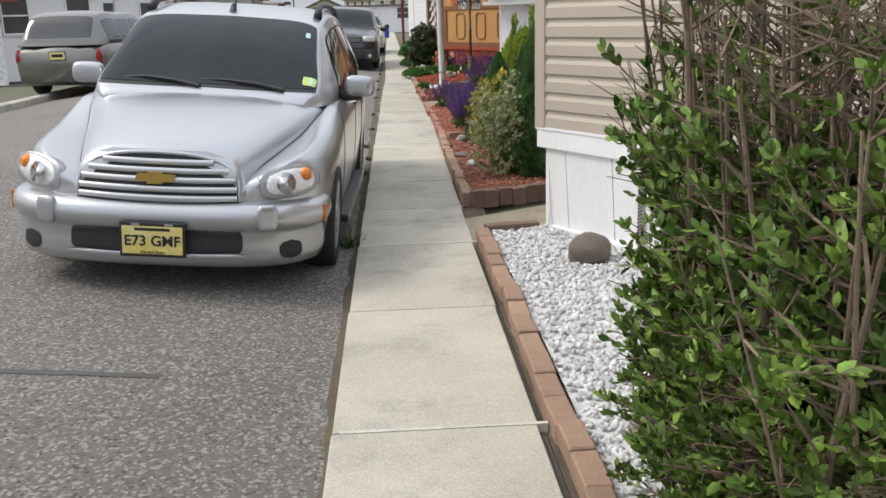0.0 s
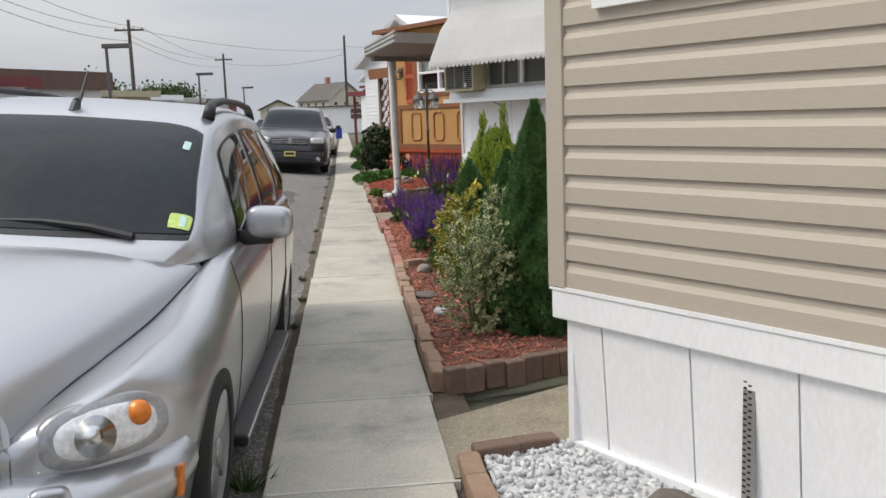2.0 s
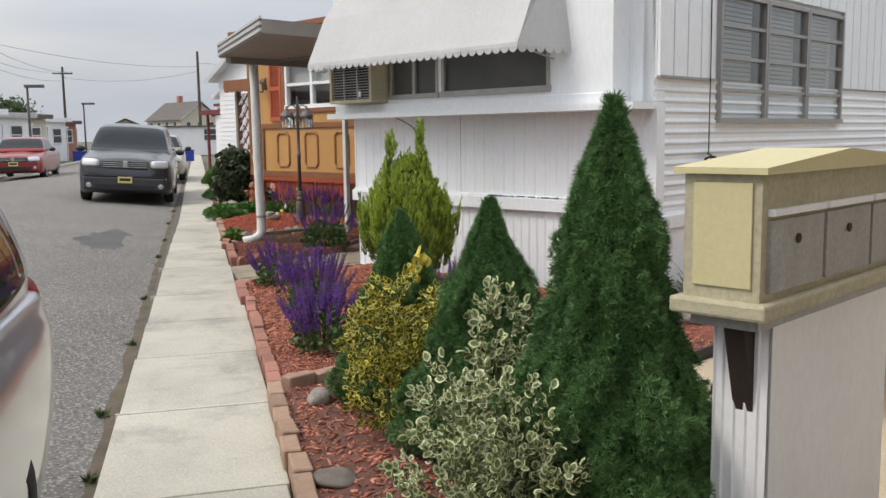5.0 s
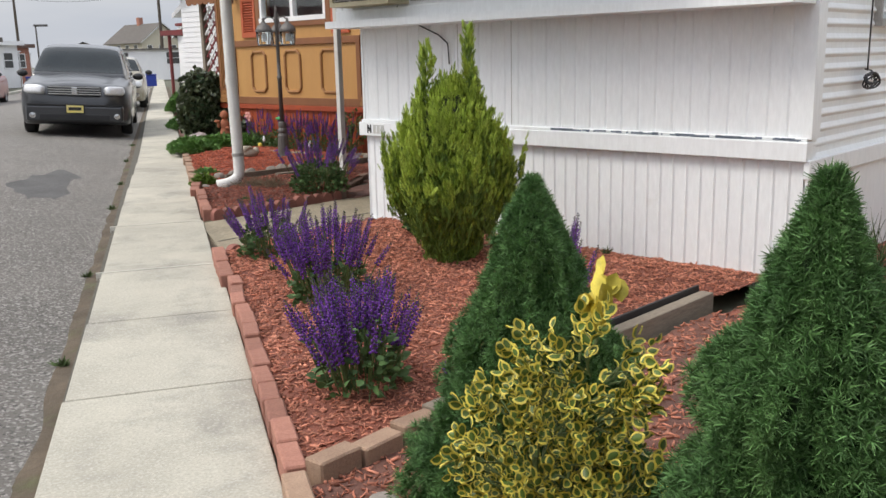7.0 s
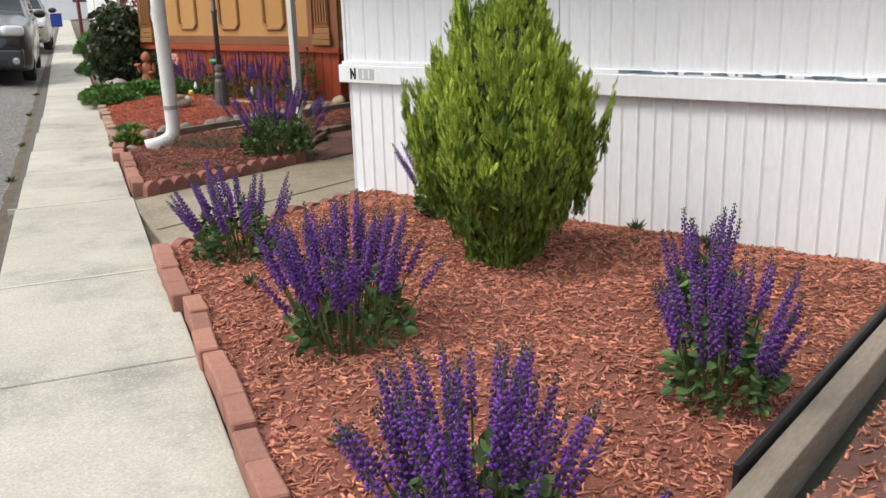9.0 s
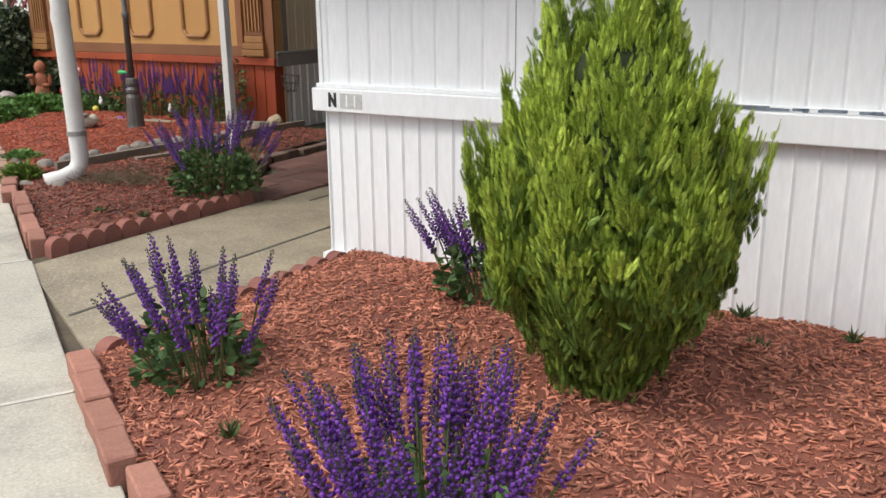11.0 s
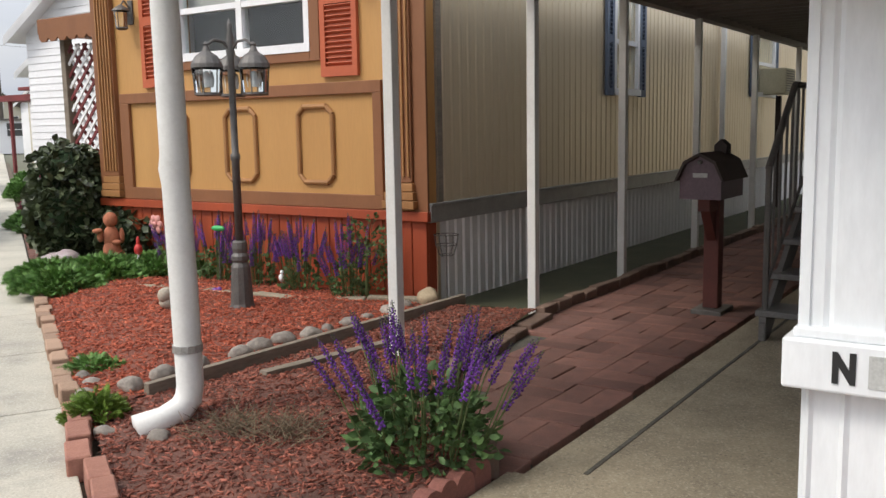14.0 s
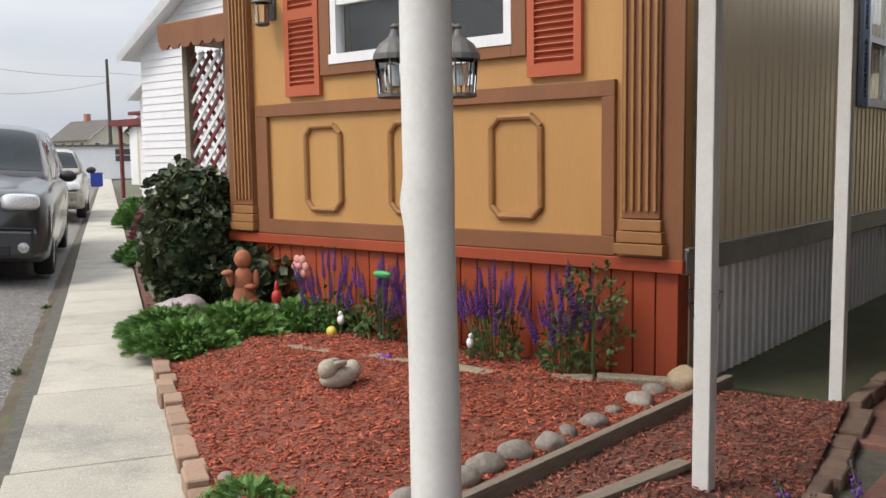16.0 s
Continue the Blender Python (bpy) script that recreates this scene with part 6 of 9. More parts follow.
def frond():
    """A flat upright scale-leaf spray; its tips are gold (slot 1)."""
    v, f, s = [], [], []
    for z, l, up in ((0.0, 0.30, 0.26), (0.18, 0.34, 0.26), (0.36, 0.30, 0.24), (0.52, 0.24, 0.22), (0.66, 0.17, 0.2)):
        for side in (-1, 1):
            i = len(v)
            v += [(0, 0, z), (side * l * 0.55, 0.05 * side, z + up * 0.45), (side * l, 0.10, z + up * 1.25), (side * 0.05, 0, z + 0.16)]
            f.append((i, i + 1, i + 2, i + 3))
            s.append(1 if z > 0.4 else 0)
    i = len(v)
    v += [(-0.05, 0, 0.72), (0.05, 0, 0.72), (0, 0.03, 1.0), (0.0, -0.06, 0.2), (0.06, 0.0, 0.1), (-0.06, 0, 0.1)]
    f += [(i, i + 1, i + 2), (i + 3, i + 4, i + 1, i), (i + 5, i + 3, i)]
    s += [1, 0, 0]
    return v, f, s


def lumpy(radius_at, h, n=26, m=22, amp=0.12, seed=0.0):
    """A solid core of revolution with lumps."""
    bm = bmesh.new()
    rings = []
    for j in range(m + 1):
        z = h * j / m
        r = radius_at(z)
        rings.append([bm.verts.new((r * (1 + amp * smooth_noise((math.cos(a) * 2 + seed, math.sin(a) * 2, z * 5))) * math.cos(a), r * (1 + amp * smooth_noise((math.cos(a) * 2 + seed, math.sin(a) * 2, z * 5))) * math.sin(a), z)) for a in [math.tau * i / n for i in range(n)]])
    for a, b in zip(rings, rings[1:]):
        for k in range(n):
            bm.faces.new((a[k], a[(k + 1) % n], b[(k + 1) % n], b[k]))
    bm.faces.new(rings[0][::-1])
    bm.faces.new(rings[-1])
    return bm


def on_body(n, radius_at, h, seed, amp=0.16, lump=5.0, ang=2.3):
    """Points and outward directions over a lumpy body of revolution, spread by area."""
    zs = np.linspace(0, h, 200)
    rs = np.array([radius_at(z) for z in zs]) + 0.015
    cdf = np.cumsum(rs)
    z = np.interp(RNG.uniform(0, cdf[-1], n), cdf, zs)
    a = RNG.uniform(0, math.tau, n)
    r = np.interp(z, zs, rs - 0.015)
    bump = np.array([noise.noise(Vector((math.cos(q) * ang + seed, math.sin(q) * ang, w * lump))) for q, w in zip(a, z)])
    r = r * (1 + amp * bump)
    pos = np.stack([r * np.cos(a), r * np.sin(a), z], 1)
    out = np.stack([np.cos(a), np.sin(a), np.full(n, 0.0)], 1)
    return pos, out, bump


def spruce(x, y, z, h, r, seed, label):
    t = thing("dwarf_spruce", label, "conifer shrub", pose(x, y, z), group="dwarf spruces in the bed")
    def rad(q):
        f = q / h
        g = 1 - f
        return r * max(0.03, g ** 0.84 * (0.78 + 0.22 * min(1, f / 0.10)) * (1 + 0.07 * math.sin(f * 14 + seed)))
    part("trunk", lathe([(0.03, -0.04), (0.026, h * 0.5), (0.006, h * 0.97)], 8), M["twig"], t)
    # dark solid added behind the needles to stand for the shade between them
    part("inner_growth", lumpy(lambda q: rad(q) * 0.70, h * 0.95, seed=seed), M["leaf_shade_core"], t, kind="stuff")
    n = int(20000 * (h / 1.0) * (r / 0.3))
    pos, out, b = on_body(n, rad, h, seed, 0.40, 8.0, 3.4)
    pos[:, :2] *= RNG.uniform(0.84, 1.05, n)[:, None]
    out[:, 2] = RNG.uniform(0.15, 1.0, n)
    out += RNG.normal(0, 0.28, (n, 3))
    strew("crown", needle_tuft(), pos, out, RNG.uniform(0.012, 0.026, n), M["spruce"], t)
    top = np.array([[0, 0, h * 0.97]] * 8) + RNG.normal(0, 0.012, (8, 3))
    strew("leader", needle_tuft(), top, np.array([[0, 0, 1.0]] * 8) + RNG.normal(0, 0.3, (8, 3)), RNG.uniform(0.025, 0.042, 8), M["spruce"], t)
    return t


spruce(1.135, 9.50, 0.06, 0.91, 0.33, 1.0, "small dense cone-shaped dwarf spruce in the mulch")
spruce(1.285, 8.62, 0.05, 1.03, 0.36, 5.0, "middle-sized dense cone-shaped dwarf spruce in the mulch")
spruce(1.25, 7.50, 0.05, 1.36, 0.34, 9.0, "tall shaggy cone-shaped dwarf spruce beside the patio")


def thuja(x, y, z):
    t = thing("golden_thuja", "egg-shaped golden-green thuja with two pointed tips", "conifer shrub", pose(x, y, z))
    H = 1.08
    def rad(q):
        return curve_at([(0.0, 0.10), (0.12, 0.13), (0.30, 0.25), (0.50, 0.365), (0.66, 0.375), (0.80, 0.30), (0.94, 0.17), (1.08, 0.04)], q)[0]
    part("trunk", lathe([(0.06, -0.06), (0.05, 0.3), (0.02, 0.9)], 8), M["twig"], t)
    # dark solid added behind the fronds, shade given as colour
    part("inner_growth", lumpy(lambda q: rad(q) * 0.60, H * 0.90, seed=3.0), M["thuja_shade_core"], t, kind="stuff")
    # upright plumes: green below, gold towards the tips
    def plumes(m, radius, h, centre, low, seed):
        c, out, b = on_body(m, radius, h, seed, 0.26, 2.6, 3.6)
        keep = c[:, 2] > low
        c, out = c[keep], out[keep]
        m = len(c)
        c[:, :2] *= RNG.uniform(0.66, 1.04, m)[:, None]
        k = 54
        f = RNG.uniform(0, 1, (m, k))
        tall = RNG.uniform(0.10, 0.20, m)[:, None]
        axis = out * RNG.uniform(0.10, 0.30, m)[:, None] + np.array([0, 0, 1.0]) + RNG.normal(0, 0.08, (m, 3))
        side = np.stack([-out[:, 1], out[:, 0], np.zeros(m)], 1)
        fan = RNG.normal(0, 1, (m, k)) * 0.026 * (1.05 - f)
        p = c[:, None, :] + axis[:, None, :] * (f * tall - 0.15)[:, :, None] + side[:, None, :] * fan[:, :, None] + RNG.normal(0, 0.006, (m, k, 3))
        d = axis[:, None, :] + side[:, None, :] * (fan * 14)[:, :, None] + RNG.normal(0, 0.14, (m, k, 3))
        roll = np.broadcast_to(np.arctan2(out[:, 1], out[:, 0])[:, None], (m, k)) + RNG.normal(0, 0.6, (m, k))
        gold = f * RNG.uniform(0.6, 1.3, (m, k)) * (0.55 + 0.6 * np.clip(p[:, :, 2] / 0.6, 0, 1)) > 0.34
        for name, pick_, mats in (("crown", ~gold, [M["thuja"], M["thuja"]]), ("crown_tip", gold, [M["thuja_tip"], M["thuja_tip"]])):
            q = p[pick_] + np.array([*centre, 0.0])
            n = len(q)
            strew(name, frond(), q, d[pick_], np.stack([RNG.uniform(0.016, 0.029, n)] * 2 + [RNG.uniform(0.026, 0.050, n)], 1), mats, t, roll[pick_])

    plumes(1050, rad, H, (0, 0), -1.0, 3.0)
    for px_, py_, hh, rr in ((-0.11, 0.06, 1.30, 0.15), (0.10, -0.04, 1.36, 0.14)):
        plumes(170, lambda q: rr * 1.4 * max(0.05, (1 - q / hh)) ** 0.75, hh, (px_, py_), 0.62, 4.0 + px_)
    return t


thuja(1.81, 12.31, 0.09)


def euonymus(x, y, z, blobs, green, rim, label, n_per, size, gold_tip=None):
    """A variegated shrub: leafy shoots rising out of a few clumps."""
    t = thing("variegated_shrub", label, "shrub", pose(x, y, z), group="variegated shrubs")
    pos, dirs = [], []
    bm = bmesh.new()
    for (cx, cy, cz, rx, rz) in blobs:
        rod(bm, (cx * 0.3, cy * 0.3, -0.03), (cx, cy, cz), 0.012, 0.006, 6)
        for _ in range(int(n_per * rx * rz / 0.03)):
            u = Vector((random.gauss(0, 1), random.gauss(0, 1), random.gauss(0, 1))).normalized()
            q = random.uniform(0.55, 1.0) ** 0.5
            p = Vector((cx + u.x * rx * q, cy + u.y * rx * q, cz + u.z * rz * q))
            ax = (Vector((u.x, u.y, 0.55 + 0.4 * u.z)) + Vector((random.gauss(0, .25), random.gauss(0, .25), random.gauss(0, .2)))).normalized()
            rod(bm, p - ax * 0.05, p, 0.0025, 0.002, 4, False)
            for k in range(6):
                a = k * 2.4 + random.random()
                o = ax.orthogonal().normalized()
                o = Matrix.Rotation(a, 3, ax) @ o
                lean = 0.35 + 0.12 * k
                pos.append(p + ax * (0.012 * (5 - k)))
                dirs.append(ax * (1.2 - lean * 0.5) + o * lean * 1.5)
    part("stem_growth", bm, M["stem"], t, kind="stuff")
    n = len(pos)
    strew("foliage", leaf_rimmed(), np.array(pos), np.array(dirs), RNG.uniform(size * 0.7, size * 1.2, n), [green, rim], t, smooth=True)
    if gold_tip:
        k = 26
        c = np.array(gold_tip)
        d = RNG.normal(0, 0.5, (k, 3)) + np.array([0, 0, 1.0])
        strew("gold_shoot", leaf_rimmed(), c + RNG.normal(0, 0.022, (k, 3)), d, RNG.uniform(0.035, 0.055, k), [M["euo_gold"], M["euo_gold"]], t, label="all-yellow shoot at the top")
    return t


euonymus(0.98, 9.02, 0.05, [(0, 0, 0.20, 0.17, 0.18), (-0.03, 0.03, 0.40, 0.15, 0.16), (0.05, 0.0, 0.55, 0.13, 0.13), (0.10, -0.05, 0.30, 0.13, 0.14)], M["euo_green"], M["euo_gold"], "golden variegated shrub with an all-yellow shoot", 130, 0.030, (0.12, 0.04, 0.70))
euonymus(1.06, 7.93, 0.05, [(0.02, 0, 0.42, 0.085, 0.15), (0.03, 0.02, 0.64, 0.05, 0.14), (0.0, 0, 0.2, 0.09, 0.14), (0.13, -0.10, 0.36, 0.10, 0.16), (-0.07, -0.05, 0.36, 0.07, 0.12)], M["euo_sage"], M["euo_white"], "upright cream-edged variegated shrub", 125, 0.033)
euonymus(0.86, 7.40, 0.05, [(0, 0, 0.15, 0.17, 0.14), (-0.06, 0.05, 0.34, 0.15, 0.15), (0.08, -0.04, 0.38, 0.14, 0.15), (-0.02, 0.08, 0.56, 0.10, 0.12), (0.10, 0.02, 0.52, 0.09, 0.12)], M["euo_sage"], M["euo_white"], "grey-green cream-edged variegated shrub", 115, 0.027)


def floret():
    v = [(0, 0, 0), (0.5, 0.18, 0.3), (-0.1, 0.45, 0.35), (-0.4, -0.2, 0.3), (0.1, -0.4, 0.4), (0.05, 0.0, 1.0)]
    return v, [(0, 1, 2), (0, 2, 3), (0, 3, 4), (0, 4, 1), (5, 2, 1), (5, 3, 2), (5, 4, 3), (5, 1, 4)], None


def salvia(x, y, z, h, spread, spikes, label, lean=(0, 0), leaves=420, bloom=0.18):
    t = thing("salvia", label, "flowering plant", pose(x, y, z), group="purple salvias")
    bm = bmesh.new()
    fp, fd, fs, bp, bd, bs = [], [], [], [], [], []
    for k in range(spikes):
        a = random.uniform(0, math.tau)
        q = math.sqrt(random.uniform(0.02, 1))
        base = Vector((math.cos(a) * q * spread * 0.48, math.sin(a) * q * spread * 0.48, 0.0))
        hh = h * random.uniform(0.72, 1.05) * (1 - 0.28 * q)
        tip = Vector((math.cos(a) * q * spread + lean[0] * hh, math.sin(a) * q * spread + lean[1] * hh, hh))
        mid = (base + tip) / 2 + Vector((0, 0, hh * 0.08))
        rod(bm, base, mid, 0.0035, 0.003, 5, False)
        rod(bm, mid, tip, 0.003, 0.0015, 5, False)
        ax = (tip - mid).normalized()
        length = bloom * random.uniform(0.75, 1.25)
        for i in range(int(length / 0.0042)):
            f = i / (length / 0.0042)
            p = tip - ax * length * (1 - f)
            w = Matrix.Rotation(i * 2.4, 3, ax) @ ax.orthogonal().normalized()
            bud = f > 0.80
            (bp if bud else fp).append(p + w * 0.004)
            (bd if bud else fd).append(w + ax * (0.5 + f))
            (bs if bud else fs).append((0.014 if not bud else 0.010) * (1.15 - 0.45 * f))
    part("stem_growth", bm, M["stem"], t, kind="stuff")
    strew("bloom", floret(), np.array(fp), np.array(fd), np.array(fs), M["salvia_bloom"], t, label="violet flower spikes")
    strew("bud_growth", floret(), np.array(bp), np.array(bd), np.array(bs), M["salvia_bud"], t)
    u = RNG.normal(0, 1, (leaves, 3))
    u /= np.linalg.norm(u, axis=1, keepdims=True)
    q = RNG.uniform(0.3, 1, leaves)[:, None] ** 0.6
    pos = np.stack([u[:, 0] * spread * 0.62, u[:, 1] * spread * 0.62, np.abs(u[:, 2]) * h * 0.52], 1) * q + np.array([lean[0] * 0.1, lean[1] * 0.1, 0.0])
    dirs = np.stack([u[:, 0], u[:, 1], RNG.uniform(-0.35, 0.7, leaves)], 1) + RNG.normal(0, 0.3, (leaves, 3))
    strew("leaves", leaf_plain(0.30, 0.10), pos, dirs, RNG.uniform(0.028, 0.052, leaves), M["salvia_leaf"], t, smooth=True)
    return t


salvia(0.88, 10.52, 0.10, 0.49, 0.27, 66, "purple salvia in full bloom in the red mulch")
salvia(0.99, 11.79, 0.10, 0.50, 0.33, 78, "purple salvia in full bloom in the red mulch")
salvia(0.84, 13.02, 0.08, 0.47, 0.29, 38, "purple salvia leaning out by the concrete path", (-0.1, 0))
salvia(1.80, 10.92, 0.10, 0.47, 0.24, 38, "purple salvia in full bloom in the red mulch")
salvia(2.06, 11.35, 0.11, 0.50, 0.17, 18, "tall sparse purple salvia near the white home", (0.05, 0))
salvia(1.20, 10.32, 0.08, 0.20, 0.09, 7, "small young purple salvia in the mulch", leaves=50, bloom=0.09)
salvia(1.93, 13.15, 0.11, 0.47, 0.27, 34, "purple salvia in the lee of the thuja", (-0.12, 0.05))
salvia(1.62, 15.86, 0.06, 0.58, 0.44, 52, "large purple salvia at the corner of the bed", (0.05, 0.1), 1100, 0.17)
for b_, n_ in ((15.1, 26), (15.55, 30), (16.0, 30), (16.45, 26), (16.85, 20)):
    p_ = W(11.53, b_)
    salvia(p_.x, p_.y, 0.07, 0.60, 0.24, n_, "purple salvia against the red wooden skirting", leaves=200, bloom=0.17)


def hedge(m):
    """A half-bare hedge: many leaning branches, fresh leaves at the street side and the foot."""
    t = thing("hedge", "overgrown half-bare hedge with fresh green leaves", "hedge", m)
    bm = bmesh.new()
    twigs = []
    for k in range(330):
        a, b = rnd(-0.30, 0.52), rnd(-0.70, 0.46)
        base = Vector((a * 0.8, b, 0))
        tip = base + Vector((a * 0.40 + rnd(-0.16, 0.12), rnd(-0.25, 0.2), rnd(0.85, 1.6)))
        tip.y = min(tip.y, 0.50)
        r = rnd(0.006, 0.017)
        pts = [base.lerp(tip, f) + Vector((rnd(-0.04, 0.04), rnd(-0.04, 0.04), 0)) for f in (0, 0.3, 0.6, 1)]
        for i in range(3):
            rod(bm, pts[i], pts[i + 1], r * (1 - 0.25 * i), r * (1 - 0.25 * (i + 1)), 6, False)
            for _ in range(4):
                p = pts[i].lerp(pts[i + 1], random.random())
                d = Vector((rnd(-1.2, 0.8), rnd(-1, 1), rnd(0.0, 0.9))).normalized()
                e = p + d * rnd(0.12, 0.34)
                if e.y > 0.56 or e.x < -0.48 + max(0.0, e.y - 0.2) * 0.6:
                    continue
                rod(bm, p, e, r * 0.36, 0.0016, 4, False)
                twigs.append((p, e))
                for _ in range(2):
                    g = p.lerp(e, rnd(0.3, 0.9))
                    e2 = g + (d + Vector((rnd(-1, 1), rnd(-1, 1), rnd(-0.2, 0.8)))).normalized() * rnd(0.05, 0.15)
                    if e2.y < 0.58 and e2.x > -0.52 + max(0.0, e2.y - 0.2) * 0.6:
                        rod(bm, g, e2, 0.0022, 0.0012, 4, False)
                        twigs.append((g, e2))
    part("branch_growth", bm, M["twig"], t, kind="stuff")
    # spiky shoots that stick out over the gravel
    bm = bmesh.new()
    for _ in range(420):
        p = Vector((rnd(-0.32, -0.12), rnd(-0.6, 0.22), rnd(0.15, 1.45)))
        rod(bm, p, p + Vector((rnd(-0.17, -0.07), rnd(-0.08, 0.10), rnd(-0.03, 0.10))), 0.0028, 0.0012, 4, False)
    part("shoot_growth", bm, M["twig"], t, kind="stuff")
    pos, dirs = [], []
    for p, e in twigs:
        side = max(0.0, min(1.0, (0.05 - e.x) / 0.28)) * (1.0 if e.z < 1.15 else 0.35)
        low = max(0.0, min(1.0, (1.02 - e.z) / 0.30))
        if random.random() < max(side * 0.85, low, 0.05):
            for _ in range(15):
                pos.append(p.lerp(e, rnd(0.3, 1.0)))
                dirs.append((e - p).normalized() + Vector((rnd(-1, 1), rnd(-1, 1), rnd(-0.4, 0.9))))
    n = len(pos)
    strew("foliage", leaf_plain(0.26, 0.08), np.array(pos), np.array(dirs), RNG.uniform(0.015, 0.038, n), M["hedge_leaf"], t, smooth=True)
    return t


hedge(pose(0.99, 1.98, 0.02))


def ivy(x, y, z):
    t = thing("ivy_shrub", "dark glossy ivy grown into a mound at the corner", "shrub", pose(x, y, z))
    pos, dirs = [], []
    bm = bmesh.new()
    for cx, cy, cz, rx, rz in ((0, 0, 0.45, 0.36, 0.48), (0.0, 0.1, 0.80, 0.30, 0.34), (0.45, -0.35, 0.25, 0.30, 0.30), (0.1, 0.55, 0.4, 0.4, 0.45), (0.72, -0.62, 0.22, 0.2, 0.26)):
        ball(bm, (cx, cy, cz), (rx * 0.78, rx * 0.78, rz * 0.78), 14, 10)
        for _ in range(int(2600 * rx * rz / 0.2)):
            u = Vector((random.gauss(0, 1), random.gauss(0, 1), random.gauss(0, 1))).normalized()
            f = 1 + 0.38 * smooth_noise((u.x * 2 + cx, u.y * 2, u.z * 2 + 5))
            pos.append((cx + u.x * rx * f, cy + u.y * rx * f, max(0.0, cz + u.z * rz * f)))
            dirs.append((u.x * 0.7 + rnd(-.4, .4), u.y * 0.7 + rnd(-.4, .4), -0.35 + rnd(-.4, .5)))
    # dark balls added under the ivy leaves in place of inner shade
    part("inner_growth", bm, M["leaf_shade_core"], t, kind="stuff")
    strew("foliage", leaf_plain(0.52, 0.10), np.array(pos), np.array(dirs), RNG.uniform(0.05, 0.085, len(pos)), M["ivy"], t, smooth=True)
    return t


ivy(0.86, 21.75, 0.04)


def juniper(name, x, y, z, pads, label, material, size=0.06, dens=1.0):
    t = thing(name, label, "ground cover", pose(x, y, z))
    pos, dirs = [], []
    for cx, cy, r, h in pads:
        for _ in range(int(1500 * r * r / 0.09 * dens)):
            a, q = rnd(0, math.tau), math.sqrt(random.random())
            q *= 1 + 0.25 * smooth_noise((math.cos(a) * 2 + cx, math.sin(a) * 2 + cy, 0))
            zz = h * (1 - q * q * 0.75) * rnd(0.35, 1.0)
            pos.append((cx + math.cos(a) * q * r, cy + math.sin(a) * q * r, zz))
            dirs.append((math.cos(a) * (0.4 + q) + rnd(-.5, .5), math.sin(a) * (0.4 + q) + rnd(-.5, .5), rnd(0.1, 0.9)))
    strew("foliage", frond(), np.array(pos), np.array(dirs), RNG.uniform(size * 0.7, size * 1.3, len(pos)), [material, material], t)
    return t


juniper("juniper", 0.9, 20.6, 0.05, [(-0.25, -0.25, 0.30, 0.14), (0.1, 0.0, 0.36, 0.18), (0.5, 0.02, 0.34, 0.17), (0.85, 0.0, 0.24, 0.13), (-0.30, 0.2, 0.28, 0.16)], "spreading bright green juniper over the bed edge", M["juniper"], 0.085)
juniper("weed_clump", 0.60, 16.95, 0.02, [(0, 0, 0.10, 0.12)], "bright green weed tuft by the edging", M["thuja"], 0.06, 1.6)
juniper("weed_clump", 0.66, 17.75, 0.03, [(0, 0, 0.13, 0.07)], "low green weeds at the bed corner", M["juniper"], 0.05)
juniper("low_shrub", 0.75, 25.5, 0.0, [(0, 0, 0.3, 0.25), (-0.1, 0.6, 0.3, 0.25), (0.2, 1.2, 0.3, 0.3)], "low green shrubs along the bed", M["juniper"], 0.08)
juniper("azalea", 0.9, 27.2, 0.0, [(0, 0, 0.35, 0.75), (0.1, 0.4, 0.35, 0.8), (0.4, 0.1, 0.4, 0.8)], "pink flowering azalea before a white home", M["azalea"], 0.08, 1.6)
juniper("low_shrub", 0.65, 32.0, 0.0, [(0, 0, 0.3, 0.4), (0.1, 0.8, 0.35, 0.5)], "green shrubs beside the pavement", M["juniper"], 0.09)


def dry_clump(x, y):
    t = thing("dead_plant", "brown heap of dry stems in the mulch", "dead plant", pose(x, y, 0.05))
    bm = bmesh.new()
    for _ in range(170):
        a, q = rnd(0, math.tau), rnd(0, 0.17)
        p = Vector((math.cos(a) * q, math.sin(a) * q, rnd(0, 0.05)))
        d = Vector((rnd(-1, 1), rnd(-1, 1), rnd(0.1, 0.8))).normalized()
        rod(bm, p, p + d * rnd(0.05, 0.14), 0.002, 0.001, 4, False)
    part("dry_growth", bm, M["dry"], t, kind="stuff")


dry_clump(1.22, 16.25)
dry_clump(1.05, 16.40)


def grass_tuft(x, y, z, n, h, label, name="grass_tuft"):
    t = thing(name, label, "grass", pose(x, y, z))
    blade = ([(-0.05, 0, 0), (0.05, 0, 0), (0.035, 0.08, 0.5), (-0.035, 0.08, 0.5), (0, 0.32, 1)], [(0, 1, 2, 3), (3, 2, 4)], None)
    pos = np.stack([RNG.normal(0, h * 0.18, n), RNG.normal(0, h * 0.18, n), np.zeros(n)], 1)
    strew("blade_growth", blade, pos, np.stack([pos[:, 0] * 3 / h, pos[:, 1] * 3 / h, np.ones(n)], 1) + RNG.normal(0, 0.25, (n, 3)), np.stack([np.full(n, 0.10), RNG.uniform(0.5, 1, n) * h, RNG.uniform(0.5, 1.1, n) * h], 1), M["grass"], t)


